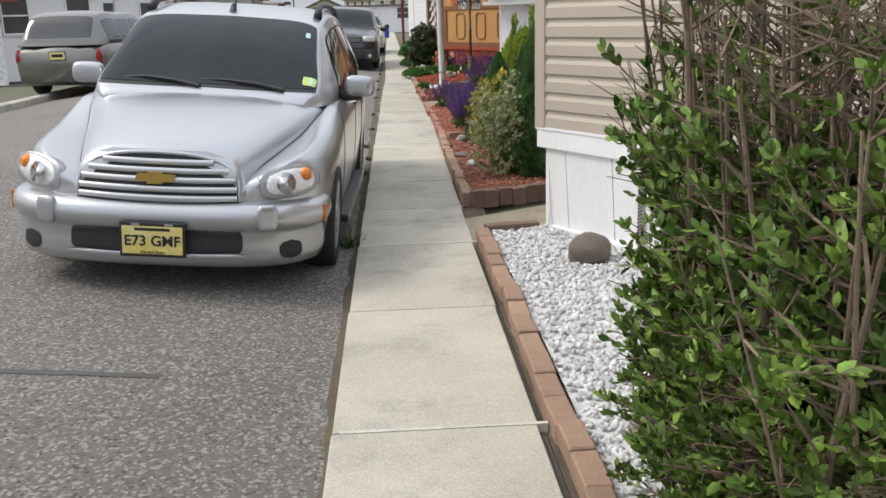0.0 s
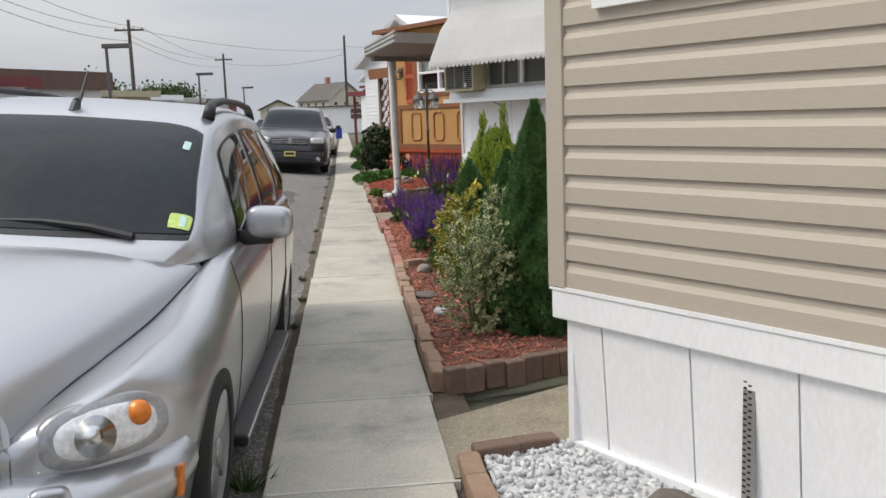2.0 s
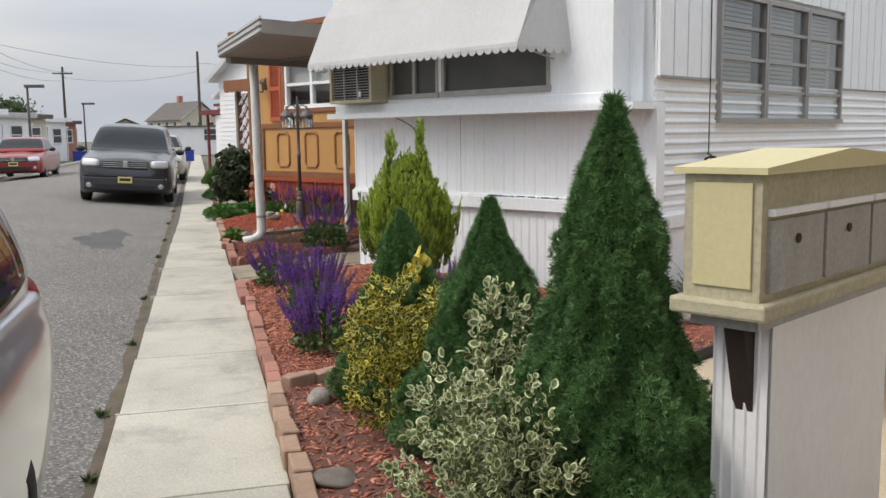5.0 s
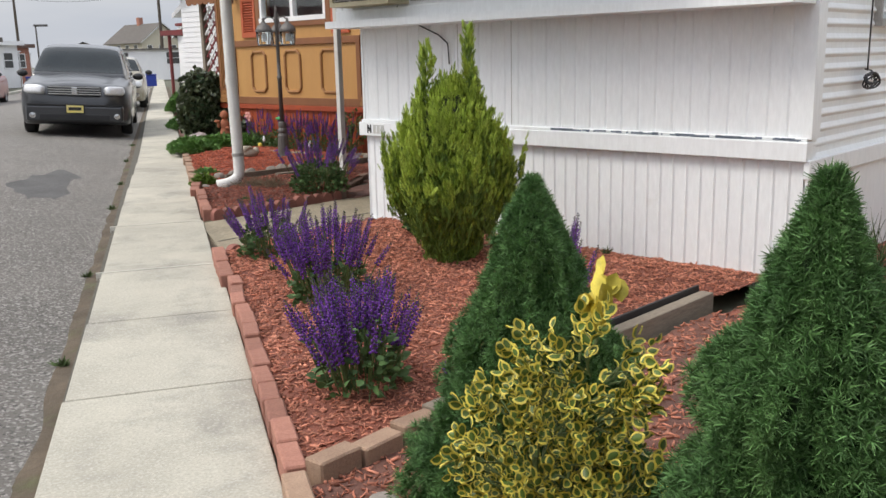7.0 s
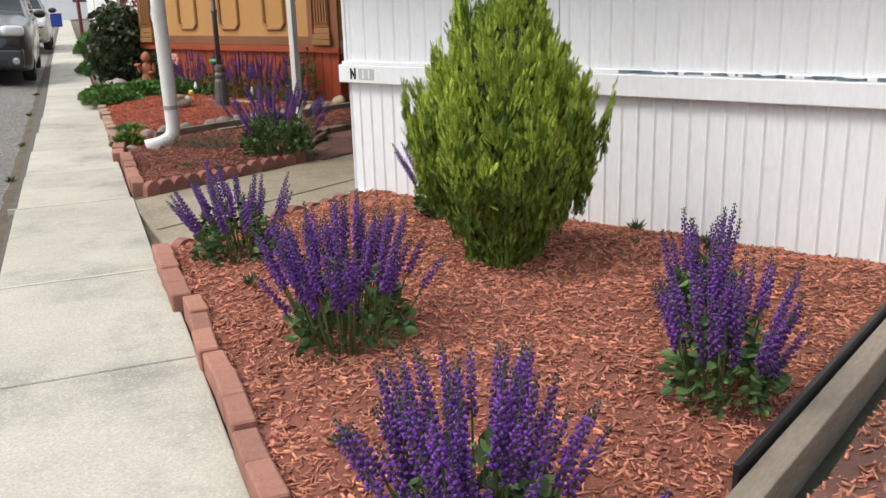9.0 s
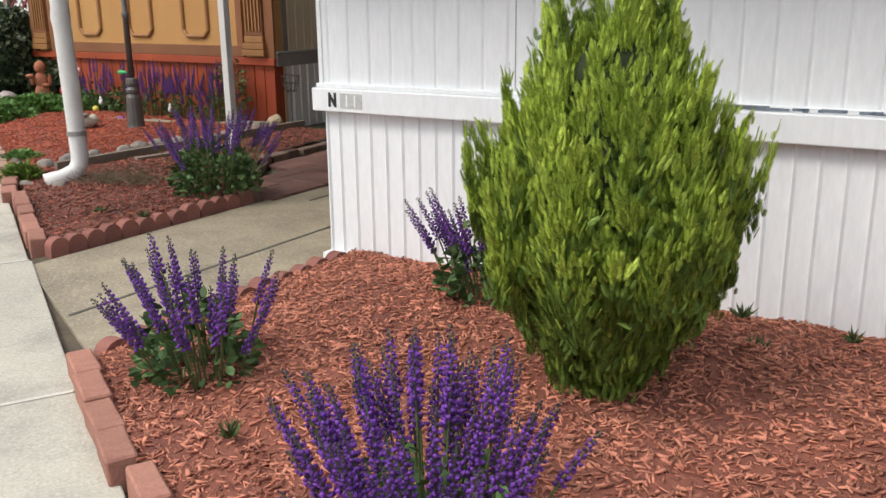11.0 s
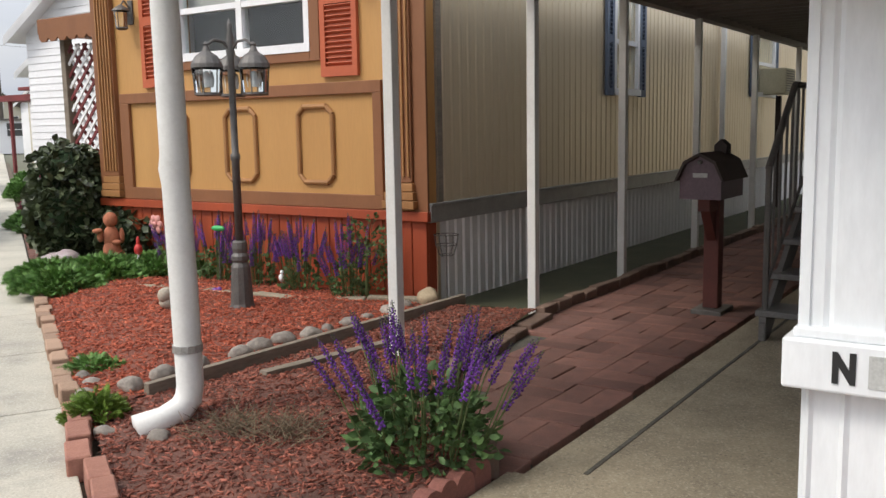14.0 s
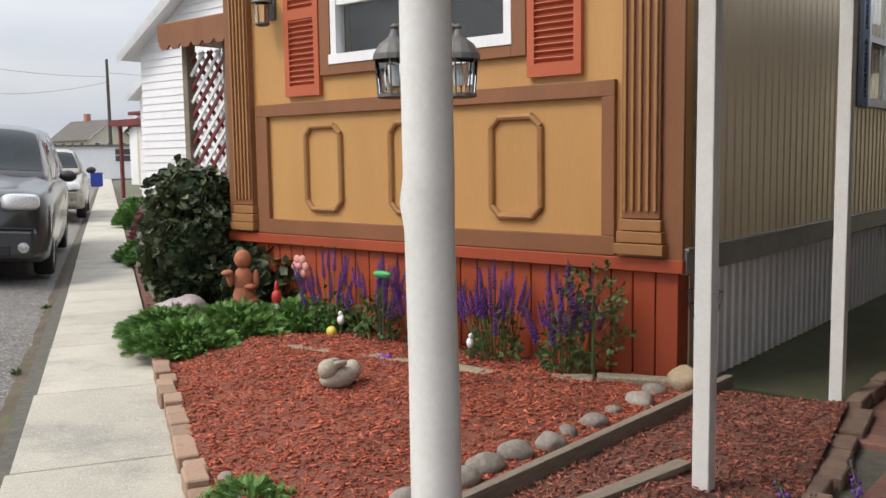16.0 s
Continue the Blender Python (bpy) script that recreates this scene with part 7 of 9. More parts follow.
grass_tuft(3.93, 11.35, 0.04, 130, 0.38, "clump of strap-leaved iris against the white wall", "iris_clump")
grass_tuft(3.35, 11.20, 0.04, 60, 0.15, "small tuft of grass at the wall's corner")
grass_tuft(-0.33, 5.55, -0.05, 70, 0.13, "weed tuft growing at the pavement's edge")
for gx, gy in ((-0.27, 8.2), (-0.26, 9.1), (-0.30, 10.0), (-0.26, 11.6), (-0.29, 13.4), (-0.27, 16.2), (-0.26, 18.0), (-0.28, 20.5), (-0.27, 23.0)):
    grass_tuft(gx, gy, -0.045, 36, 0.05, "small weeds in the dirt verge", "weed_tuft")
for gx, gy in ((0.78, 11.1), (0.80, 12.55), (2.42, 12.30), (2.62, 12.55), (2.3, 12.05), (2.75, 12.2), (1.5, 11.3), (0.9, 15.6), (1.1, 15.35)):
    grass_tuft(gx, gy, 0.09 if gy < 14 else 0.05, 30, 0.05, "small green weeds sprouting in the mulch", "weed_tuft")


# ---- garden things ----
def lamp_post(x, y):
    t = thing("garden_lamp", "grey three-headed garden lamp post in the mulch", "lamp post", pose(x, y, 0.06))
    part("base", lathe([(0.085, -0.04), (0.085, 0.03), (0.075, 0.06), (0.062, 0.30), (0.048, 0.33), (0.058, 0.345), (0.058, 0.37), (0.045, 0.39), (0.052, 0.42), (0.048, 0.46), (0.03, 0.47)], 12), M["iron"], t)
    part("pole", lathe([(0.026, 0.46), (0.026, 0.98), (0.032, 0.99), (0.032, 1.02), (0.023, 1.03), (0.021, 1.62), (0.03, 1.66), (0.02, 1.70), (0.026, 1.74), (0.012, 1.79), (0.018, 1.82), (0.0, 1.87)], 12), M["iron"], t, smooth=True)
    for k in range(3):
        a = math.radians(-165 + 120 * k)
        c, s = math.cos(a), math.sin(a)
        R = 0.165
        arm = part("arm", rods([(0, 0, 1.66), (c * 0.05, s * 0.05, 1.72), (c * 0.11, s * 0.11, 1.73), (c * R, s * R, 1.69), (c * R, s * R, 1.66)], 0.009, 8), M["iron"], t)
        head = part("lantern", lathe([(0.10, 1.555), (0.097, 1.58), (0.07, 1.625), (0.028, 1.655), (0.014, 1.69), (0.02, 1.70), (0, 1.72)], 14), M["iron"], t, "lantern with clear panes", m=pose(c * R, s * R, 0))
        part("lantern_glass", lathe([(0.078, 1.40), (0.092, 1.555)], 8), M["glass"], head).visible_shadow = False
        part("lantern_floor", lathe([(0.07, 1.385), (0.084, 1.39), (0.082, 1.405), (0, 1.405)], 12), M["iron"], head)
        part("bulb", lathe([(0.02, 1.44), (0.028, 1.48), (0.018, 1.53), (0, 1.54)], 10), M["white_paint"], head)
        for q in range(6):
            b = q * math.tau / 6
            part("bar", rods([(0.079 * math.cos(b), 0.079 * math.sin(b), 1.40), (0.093 * math.cos(b), 0.093 * math.sin(b), 1.558)], 0.004, 5), M["iron"], head)


lamp_post(1.66, 18.74)


def mailbox():
    t = thing("mailbox", "dark barn-shaped mailbox on a red-brown post", "mailbox", pose(*W(12.60, 12.89, -0.01), 0, 0, HA) @ Matrix.Diagonal((1, 1, 1.06, 1)))
    part("foot_plate", boxes((-0.14, 0.14, -0.10, 0.10, -0.01, 0.03), bevel=0.006), M["iron"], t)
    part("post", boxes((-0.05, 0.05, -0.05, 0.05, 0.03, 0.70), bevel=0.006), M["red_brown"], t)
    part("bracket", boxes((-0.22, 0.06, -0.04, 0.04, 0.64, 0.72), bevel=0.006), M["red_brown"], t)
    part("brace", extrude([(-0.05, 0.45), (-0.19, 0.64), (-0.05, 0.64)], -0.03, 0.03), M["red_brown"], t)
    body = extrude([(-0.13, 0.0), (-0.13, 0.12), (-0.085, 0.21), (0, 0.255), (0.085, 0.21), (0.13, 0.12), (0.13, 0.0)], -0.24, 0.24)
    box_ = part("box", body, mat("mailbox_paint", (0.13, 0.085, 0.10), (0.10, 0.065, 0.078), 0.5, 0, 5, 60, 0.1), t, "faded plum front", m=pose(-0.06, 0, 0.72, 0, 0, 90))
    roof = part("roof", extrude([(-0.155, 0.11), (-0.10, 0.225), (0, 0.275), (0.10, 0.225), (0.155, 0.11), (0.14, 0.11), (0.09, 0.21), (0, 0.256), (-0.09, 0.21), (-0.14, 0.11)], -0.27, 0.27), M["dark_wood"], t, m=pose(-0.06, 0, 0.72, 0, 0, 90))
    part("cupola", extrude([(-0.04, 0.25), (-0.04, 0.31), (0, 0.345), (0.04, 0.31), (0.04, 0.25)], 0.16, 0.26), M["dark_wood"], t, m=pose(-0.06, 0, 0.72, 0, 0, -90))
    part("name_strip", boxes((-0.305, -0.299, -0.045, 0.045, 0.85, 0.875)), M["alum"], t)
    part("knob", lathe([(0.012, 0), (0.014, 0.02), (0, 0.028)], 10), M["iron"], t, m=pose(-0.30, 0, 0.94, 0, -90, 0))


mailbox()


def stairs():
    t = thing("entry_stairs", "grey metal entry stairs with railings under the carport", "stairs", pose(*W(11.93, 11.58, -0.012), 0, 0, HA))
    G = M["stair"] = mat("grey_steel", (0.21, 0.20, 0.19), (0.15, 0.145, 0.14), 0.6, 0.2, 4, 60, 0.15)
    for k in range(4):
        part("tread", boxes((k * 0.27, k * 0.27 + 0.29, 0, 0.86, 0.175 * (k + 1) - 0.035, 0.175 * (k + 1)), bevel=0.006), G, t)
    part("landing", boxes((1.08, 2.2, 0, 0.86, 0.84, 0.875), bevel=0.006), G, t)
    for y in (0.02, 0.82):
        bm = extrude([(0.0, 0.0), (0.0, 0.10), (1.10, 0.86), (1.10, 0.68), (0.12, 0.0)], y - 0.015, y + 0.015)
        part("stringer", bm, G, t)
        part("foot", boxes((0.01, 0.05, y - 0.02, y + 0.02, 0.0, 0.15)), G, t)
        for x in (1.12, 2.16):
            part("leg", boxes((x - 0.02, x + 0.02, y - 0.02, y + 0.02, 0, 0.86)), G, t)
        part("handrail", rods([(0.05, y, 0.98), (0.62, y, 1.46), (2.18, y, 1.46)], 0.02, 8), M["iron"], t)
        part("lower_rail", rods([(0.05, y, 0.30), (1.08, y, 0.98), (2.18, y, 0.98)], 0.012, 6), M["iron"], t)
        for k in range(17):
            x = 0.06 + k * 0.13
            zl, zh = (0.30 + (x - 0.05) * 0.66 if x < 1.08 else 0.98), (0.98 + (x - 0.05) * 0.84 if x < 0.62 else 1.46)
            part("baluster", rods([(x, y, zl - (0.2 if k == 0 else 0)), (x, y, zh)], 0.008 if k else 0.018, 6), M["iron"], t)


stairs()


def box_cluster():
    t = thing("mail_cabinet", "cream wooden mail cabinet on a white ribbed pedestal", "mail cabinet", pose(*W(4.78, 5.42, -0.01), 0, 0, HA))
    part("body", boxes((0.0, 0.95, 0.02, 0.21, 0.945, 1.235)), M["cream_trim"], t)
    part("side_panel", boxes((-0.006, 0.0, 0.04, 0.185, 0.975, 1.215), bevel=0.002), M["cream"], t, "flaking cream panel")
    part("lid", extrude([(-0.02, 1.235), (-0.02, 1.25), (0.45, 1.285), (0.98, 1.25), (0.98, 1.235)], 0.0, 0.23), M["cream"], t)
    part("shelf", boxes((-0.025, 0.98, -0.005, 0.235, 0.905, 0.945), bevel=0.008), M["cream_trim"], t)
    part("bearer", boxes((0.02, 0.95, 0.03, 0.20, 0.875, 0.905)), M["alum"], t)
    for k in range(3):
        x = 0.03 + k * 0.31
        d = part("mail_door", boxes((x, x + 0.29, 0.010, 0.02, 0.965, 1.13)), M["alum"], t)
        part("slot_flap", boxes((x, x + 0.29, 0.004, 0.02, 1.14, 1.155)), M["white_vinyl"], t)
        # solid dark disc, the hole's shade painted on
        part("keyhole", lathe([(0.012, 0), (0.012, 0.006), (0, 0.006)], 10), M["dark"], d, m=pose(x + 0.14, 0.012, 1.08, 90))
    part("pedestal", corrugated(0.14, 0.0, 0.875, 0.03, 0.006), M["white_vinyl"], t, "white ribbed pedestal", m=pose(0.10, 0.04, 0))
    part("pedestal_core", boxes((0.12, 0.90, 0.042, 0.178, 0.0, 0.875)), M["white_vinyl"], t)
    part("bracket", extrude([(0.04, 0.875), (0.10, 0.875), (0.10, 0.66)], 0.075, 0.125), M["dark_wood"], t)


box_cluster()


def bench():
    t = thing("patio_bench", "dark brown wooden bench on the patio", "bench", pose(*W(6.98, 6.05, -0.005), 0, 0, HA))
    for x in (0.0, 1.3):
        for y in (0.0, 0.38):
            part("leg", boxes((x, x + 0.10, y, y + 0.10, 0, 0.46 if y < 0.2 else 0.95), bevel=0.006), M["dark_wood"], t)
        part("cap", boxes((x - 0.015, x + 0.115, 0.365, 0.495, 0.95, 0.985), bevel=0.004), M["dark_wood"], t)
        part("stretcher", boxes((x + 0.02, x + 0.08, 0.10, 0.38, 0.12, 0.20)), M["dark_wood"], t)
    for k in range(4):
        part("seat_slat", boxes((-0.03, 1.43, 0.0 + k * 0.115, 0.10 + k * 0.115, 0.46, 0.485), bevel=0.004), M["dark_wood"], t)
    part("back_rail", boxes((0.10, 1.30, 0.41, 0.45, 0.78, 0.88), bevel=0.004), M["dark_wood"], t)


bench()


def statue():
    t = bmesh.new()
    ball(t, (0, 0, 0.02), (0.11, 0.09, 0.05), 16, 8)
    for r in ((0, 0, 0.14, 0.075, 0.065, 0.13), (0, 0, 0.27, 0.065, 0.055, 0.10), (0, 0, 0.415, 0.058, 0.06, 0.065), (-0.085, -0.02, 0.29, 0.025, 0.025, 0.06), (0.085, -0.01, 0.28, 0.022, 0.03, 0.065), (-0.10, -0.05, 0.33, 0.04, 0.03, 0.022), (0.045, -0.045, 0.23, 0.04, 0.03, 0.022), (0.03, 0.0, 0.10, 0.08, 0.07, 0.07)):
        ball(t, r[:3], r[3:], 14, 10)
    ob = part("garden_statue", t, mat("terracotta", (0.46, 0.165, 0.085), (0.34, 0.115, 0.06), 0.85, 0, 9, 70, 0.3), smooth=True, m=pose(1.10, 20.92, 0.10, 0, 0, -12))
    tagged(ob, "terracotta garden figure standing in the juniper", "statue")


statue()


def stone(x, y, z, r, label, material, name="stone", group="", seed=None, squash=0.62):
    """A rounded rock, lumpy, set a little into the ground."""
    s = random.random() * 50 if seed is None else seed
    bm = bmesh.new()
    bmesh.ops.create_icosphere(bm, subdivisions=3, radius=1)
    for v in bm.verts:
        d = 1 + 0.22 * smooth_noise(v.co + Vector((s, 0, 0)), 1.1) + 0.06 * smooth_noise(v.co + Vector((0, s, 0)), 3.5)
        v.co = Vector((v.co.x * r * d, v.co.y * r * 0.78 * d, v.co.z * r * squash * d))
    ob = part(name, bm, material, smooth=True, m=pose(x, y, z + r * squash * 0.55, 0, 0, random.uniform(0, 360)))
    return tagged(ob, label, "stone", group)


stone(1.05, 4.70, 0.03, 0.135, "brown boulder on the white gravel", M["rock"], "boulder", squash=0.75)
stone(1.30, 4.08, 0.03, 0.11, "flat brown boulder on the white gravel", M["rock"], "boulder", squash=0.5)
stone(1.42, 3.4, 0.03, 0.10, "brown boulder on the white gravel", M["rock"], "boulder")
stone(0.74, 9.62, 0.04, 0.075, "rounded grey stone in the bed corner", M["stone"], "boulder")
stone(3.42, 10.72, 0.03, 0.18, "low grey-brown rock by the white wall", M["rock"], "boulder", squash=0.4)
stone(0.70, 7.95, 0.05, 0.055, "white quartz stone among the shrubs", M["gravel"], "stone")
stone(0.66, 8.60, 0.04, 0.10, "flat dark stone among the shrubs", M["rock"], "stone", squash=0.25)
for a_, r_ in ((9.98, 0.07), (10.14, 0.075), (10.33, 0.07), (10.50, 0.072), (10.68, 0.05), (10.85, 0.06), (11.05, 0.045), (11.25, 0.07), (11.45, 0.06), (9.72, 0.07), (9.5, 0.075), (9.3, 0.07)):
    p_ = W(a_, 14.55 + rnd(-0.03, 0.03))
    stone(p_.x, p_.y, 0.05, r_, "rounded field stone along the timber edging", M["stone"], group="stones along the timber")
for y_, r_ in ((16.72, 0.05), (17.30, 0.06), (17.48, 0.055), (17.62, 0.06), (17.78, 0.055), (17.16, 0.05), (18.0, 0.05)):
    stone(0.60 + rnd(-0.02, 0.03), y_, 0.02, r_, "rounded field stone along the pavement", M["stone"], group="stones along the pavement")
p_ = W(11.62, 14.50)
stone(p_.x, p_.y, 0.06, 0.085, "pale tan stone at the bed's end", mat("tan_stone", (0.48, 0.38, 0.25), (0.36, 0.28, 0.18), 0.85, 0, 8, 60, 0.4), squash=0.8)
stone(0.79, 16.52, 0.03, 0.055, "pale stone under the downspout", M["stone"])
stone(0.80, 2.62, 0.0, 0.10, "grey concrete lump at the hedge foot", M["stone"], "concrete_lump", squash=0.6)
stone(0.92, 2.38, 0.0, 0.13, "grey concrete lump at the hedge foot", M["stone"], "concrete_lump", squash=0.5)


def rabbit():
    t = bmesh.new()
    for r in ((0, 0, 0.05, 0.11, 0.065, 0.055), (-0.07, 0, 0.10, 0.05, 0.045, 0.05), (-0.02, 0.025, 0.125, 0.055, 0.016, 0.018), (-0.02, -0.025, 0.12, 0.055, 0.016, 0.018), (0.09, 0.0, 0.07, 0.04, 0.05, 0.05), (0.02, 0.05, 0.04, 0.06, 0.04, 0.05)):
        ball(t, r[:3], r[3:], 12, 8)
    tagged(part("rabbit_figurine", t, mat("worn_cream", (0.50, 0.45, 0.36), (0.36, 0.31, 0.24), 0.9, 0, 12, 70, 0.3), smooth=True, m=pose(1.26, 18.92, h4(1.26, 18.92) - 0.004, 0, 0, 30)), "cream stone rabbit figurine on the red mulch", "figurine")


rabbit()
# timber edging and a loose grey board
p_, q_ = W(9.30, 14.44), W(11.85, 14.36)
tagged(part("edging_timber", boxes((0, 2.55, -0.02, 0.02, 0.03, 0.10), bevel=0.004), M["old_wood"], m=pose(p_.x, p_.y, 0, 0, 0, HA - 1.8)), "weathered grey timber edging board", "timber")
p_ = W(10.60, 14.02)
tagged(part("loose_board", boxes((0, 0.85, -0.03, 0.03, 0.06, 0.085), bevel=0.003), M["old_wood"], m=pose(p_.x, p_.y, 0, 0, 0, HA + 170)), "loose weathered board lying on the mulch", "board")
p_, q_ = Vector((1.05, 10.22, 0)), Vector((2.78, 11.18, 0))
d_ = q_ - p_
tagged(part("edging_timber", boxes((0, d_.length, -0.035, 0.035, -0.02, 0.10), bevel=0.006), M["old_wood"], m=pose(p_.x, p_.y, 0, 0, 0, math.degrees(math.atan2(d_.y, d_.x)))), "weathered timber between the two beds", "timber")
tagged(part("plastic_edging", boxes((0.6, d_.length, 0.045, 0.06, 0.0, 0.125), bevel=0.003), M["black"], m=pose(p_.x, p_.y, 0, 0, 0, math.degrees(math.atan2(d_.y, d_.x)))), "black plastic lawn edging", "edging")
p_ = W(6.3, 7.10)
tagged(part("plastic_edging", boxes((0, 9.0, -0.01, 0.01, -0.02, 0.06), bevel=0.003), M["black"], m=pose(p_.x, p_.y, 0, 0, 0, HA)), "dark edging strip beside the patio", "edging")
# plastic bag, wire basket, small garden ornaments
bm = bmesh.new()
bmesh.ops.create_icosphere(bm, subdivisions=3, radius=1)
for v in bm.verts:
    k = 1 + 0.35 * smooth_noise(v.co + Vector((9, 0, 0)), 2.2)
    v.co = Vector((v.co.x * 0.20 * k, v.co.y * 0.13 * k, v.co.z * 0.13 * k))
tagged(part("plastic_bag", bm, mat("cloudy_plastic", (0.50, 0.45, 0.44), (0.36, 0.28, 0.28), 0.35, 0, 9, 50, 0.2), smooth=True, m=pose(0.72, 21.15, 0.13)), "crumpled cloudy plastic bag of garden waste", "bag")
bk = thing("wire_basket", "rusty wire plant basket on a stake", "plant stand", pose(*W(11.86, 14.50, 0.0), 0, 0, HA))
part("stake", rods([(0, 0, -0.03), (0, 0, 0.36)], 0.005), M["iron"], bk)
for z, r in ((0.36, 0.05), (0.43, 0.075), (0.50, 0.085)):
    bm = bmesh.new()
    for k in range(16):
        a, b = k * math.tau / 16, (k + 1) * math.tau / 16
        rod(bm, (r * math.cos(a), r * math.sin(a), z), (r * math.cos(b), r * math.sin(b), z), 0.003, n=5, cap=False)
    part("hoop", bm, M["iron"], bk)
for k in range(10):
    a = k * math.tau / 10
    part("wire", rods([(0.03 * math.cos(a), 0.03 * math.sin(a), 0.35), (0.05 * math.cos(a), 0.05 * math.sin(a), 0.36), (0.075 * math.cos(a), 0.075 * math.sin(a), 0.43), (0.085 * math.cos(a), 0.085 * math.sin(a), 0.50)], 0.0025, 4), M["iron"], bk)
M["pink"] = mat("pink_petal", (0.70, 0.34, 0.30), (0.58, 0.25, 0.22), 0.6, 0, 9, 60, 0.05)
M["leaf_green"] = mat("bright_green_plastic", (0.05, 0.42, 0.13), (0.04, 0.34, 0.10), 0.5, 0, 9, 60, 0.05)
M["red_plastic"] = mat("red_plastic", (0.55, 0.04, 0.03), (0.45, 0.03, 0.03), 0.5, 0, 9, 60, 0.05)
M["violet"] = mat("violet_plastic", (0.18, 0.05, 0.28), (0.14, 0.04, 0.22), 0.5, 0, 9, 60, 0.05)
def pick(b_, a_, h, shape, material, label):
    p = W(a_, b_)
    t = thing("garden_pick", label, "garden ornament", pose(p.x, p.y, 0.06, 0, 0, HA - 90))
    part("stick", rods([(0, 0, -0.03), (0, 0, h)], 0.004, 5), M["iron"], t)
    bm = bmesh.new()
    for r in shape:
        ball(bm, (r[0], r[1], h + r[2]), r[3:], 12, 8)
    part("ornament", bm, material, t, smooth=True)
pick(17.02, 11.44, 0.44, [(0.05 * math.cos(k * 1.05), 0, 0.05 * math.sin(k * 1.05), 0.03, 0.015, 0.03) for k in range(6)] + [(0, -0.01, 0, 0.025, 0.02, 0.025)], M["pink"], "pale pink flower on a stick")
pick(16.30, 11.44, 0.44, [(0, 0, 0, 0.075, 0.02, 0.022)], M["leaf_green"], "green dragonfly ornament on a stick")
pick(17.25, 11.42, 0.10, [(0, 0, 0, 0.055, 0.05, 0.08)], M["white_paint"], "small white garden gnome body ornament")
pick(17.26, 11.44, 0.22, [(0, 0, 0.0, 0.035, 0.035, 0.05), (0, 0, 0.06, 0.015, 0.015, 0.05)], M["red_plastic"], "red pointed hat ornament")
pick(16.62, 11.40, 0.16, [(0, 0, -0.02, 0.024, 0.02, 0.028), (0, 0, 0.02, 0.014, 0.014, 0.016), (0.018, 0, -0.005, 0.008, 0.008, 0.02)], M["white_paint"], "small white ornament among the salvias")
pick(15.62, 11.40, 0.14, [(0, 0, -0.02, 0.02, 0.02, 0.03), (0.006, 0, 0.02, 0.013, 0.013, 0.016)], M["white_paint"], "small white ornament among the salvias")
pick(16.66, 11.36, 0.07, [(0, 0, 0, 0.035, 0.03, 0.035)], M["euo_gold"], "small yellow pot ornament")
pick(16.0, 11.12, 0.035, [(0, 0, 0, 0.035, 0.03, 0.025), (0.04, 0, 0.01, 0.02, 0.02, 0.025)], M["violet"], "small violet ornament lying on the border")
euonymus(*W(11.50, 14.92)[:2], 0.06, [(0, 0, 0.22, 0.15, 0.16), (0.03, 0.05, 0.42, 0.12, 0.14)], M["salvia_leaf"], M["stem"], "small green rose bush by the red corner", 46, 0.032)


# ---- edging, paving, mulch and gravel pieces ----
def mesh_brick(l, w, h, bevel=0.006, lumps=0.0, seed=0):
    bm = bmesh.new()
    box(bm, -l / 2, l / 2, -w / 2, w / 2, 0, h)
    bmesh.ops.bevel(bm, geom=list(bm.edges), offset=bevel, segments=1, affect="EDGES")
    return bm


def mesh_scallop(l, w, h):
    prof = [(-l / 2, 0), (-l / 2, h * 0.55)] + [(-l / 2 * math.cos(math.pi * k / 8), h * 0.55 + h * 0.45 * math.sin(math.pi * k / 8)) for k in range(1, 8)] + [(l / 2, h * 0.55), (l / 2, 0)]
    return extrude(prof, -w / 2, w / 2)


def row(thing_ob, name, p, q, l, w, h, material, scallop=False, gap=0.006, jitter=0.008, z=-0.03):
    """A line of edging pieces from p to q, each its own object on one shared mesh."""
    p, q = Vector((*p, 0)), Vector((*q, 0))
    d = q - p
    n = max(1, round(d.length / (l + gap)))
    L = d.length / n - gap
    me = mesh_of(mesh_scallop(L, w, h) if scallop else mesh_brick(L, w, h), name, material)
    a = math.degrees(math.atan2(d.y, d.x))
    for k in range(n):
        c = p + d * ((k + 0.5) / n)
        ob = new(name, me)
        ob.parent = thing_ob
        ob.matrix_basis = pose(c.x + rnd(-jitter, jitter), c.y + rnd(-jitter, jitter), z + rnd(-jitter, jitter), rnd(-2, 2), rnd(-2, 2), a + rnd(-2.5, 2.5))


ed = thing("bed_edging", "reddish brick edging around the salvia bed", "edging", kind="structure")
row(ed, "brick", (0.555, 9.95), (0.565, 12.55), 0.20, 0.07, 0.105, M["brick"])
row(ed, "brick", (0.545, 12.60), (0.535, 13.42), 0.20, 0.08, 0.105, M["brick"])
row(ed, "edging_stone", (0.60, 13.46), tuple(W(8.62, 11.38)[:2]), 0.12, 0.055, 0.105, M["scallop"], True)
ed = thing("bed_edging", "tan brick edging around the shrub bed", "edging", kind="structure")
row(ed, "brick", (0.535, 6.52), (0.545, 9.92), 0.21, 0.075, 0.11, M["brick_tan"])
row(ed, "brick", (0.56, 6.50), tuple(W(5.0, 5.06)[:2]), 0.10, 0.07, 0.135, M["brick_dark"], gap=0.004)
row(ed, "edging_stone", (0.60, 9.93), (1.05, 10.20), 0.17, 0.08, 0.125, M["brick_tan"])
ed = thing("bed_edging", "weathered tan brick edging along the white gravel", "edging", kind="structure")
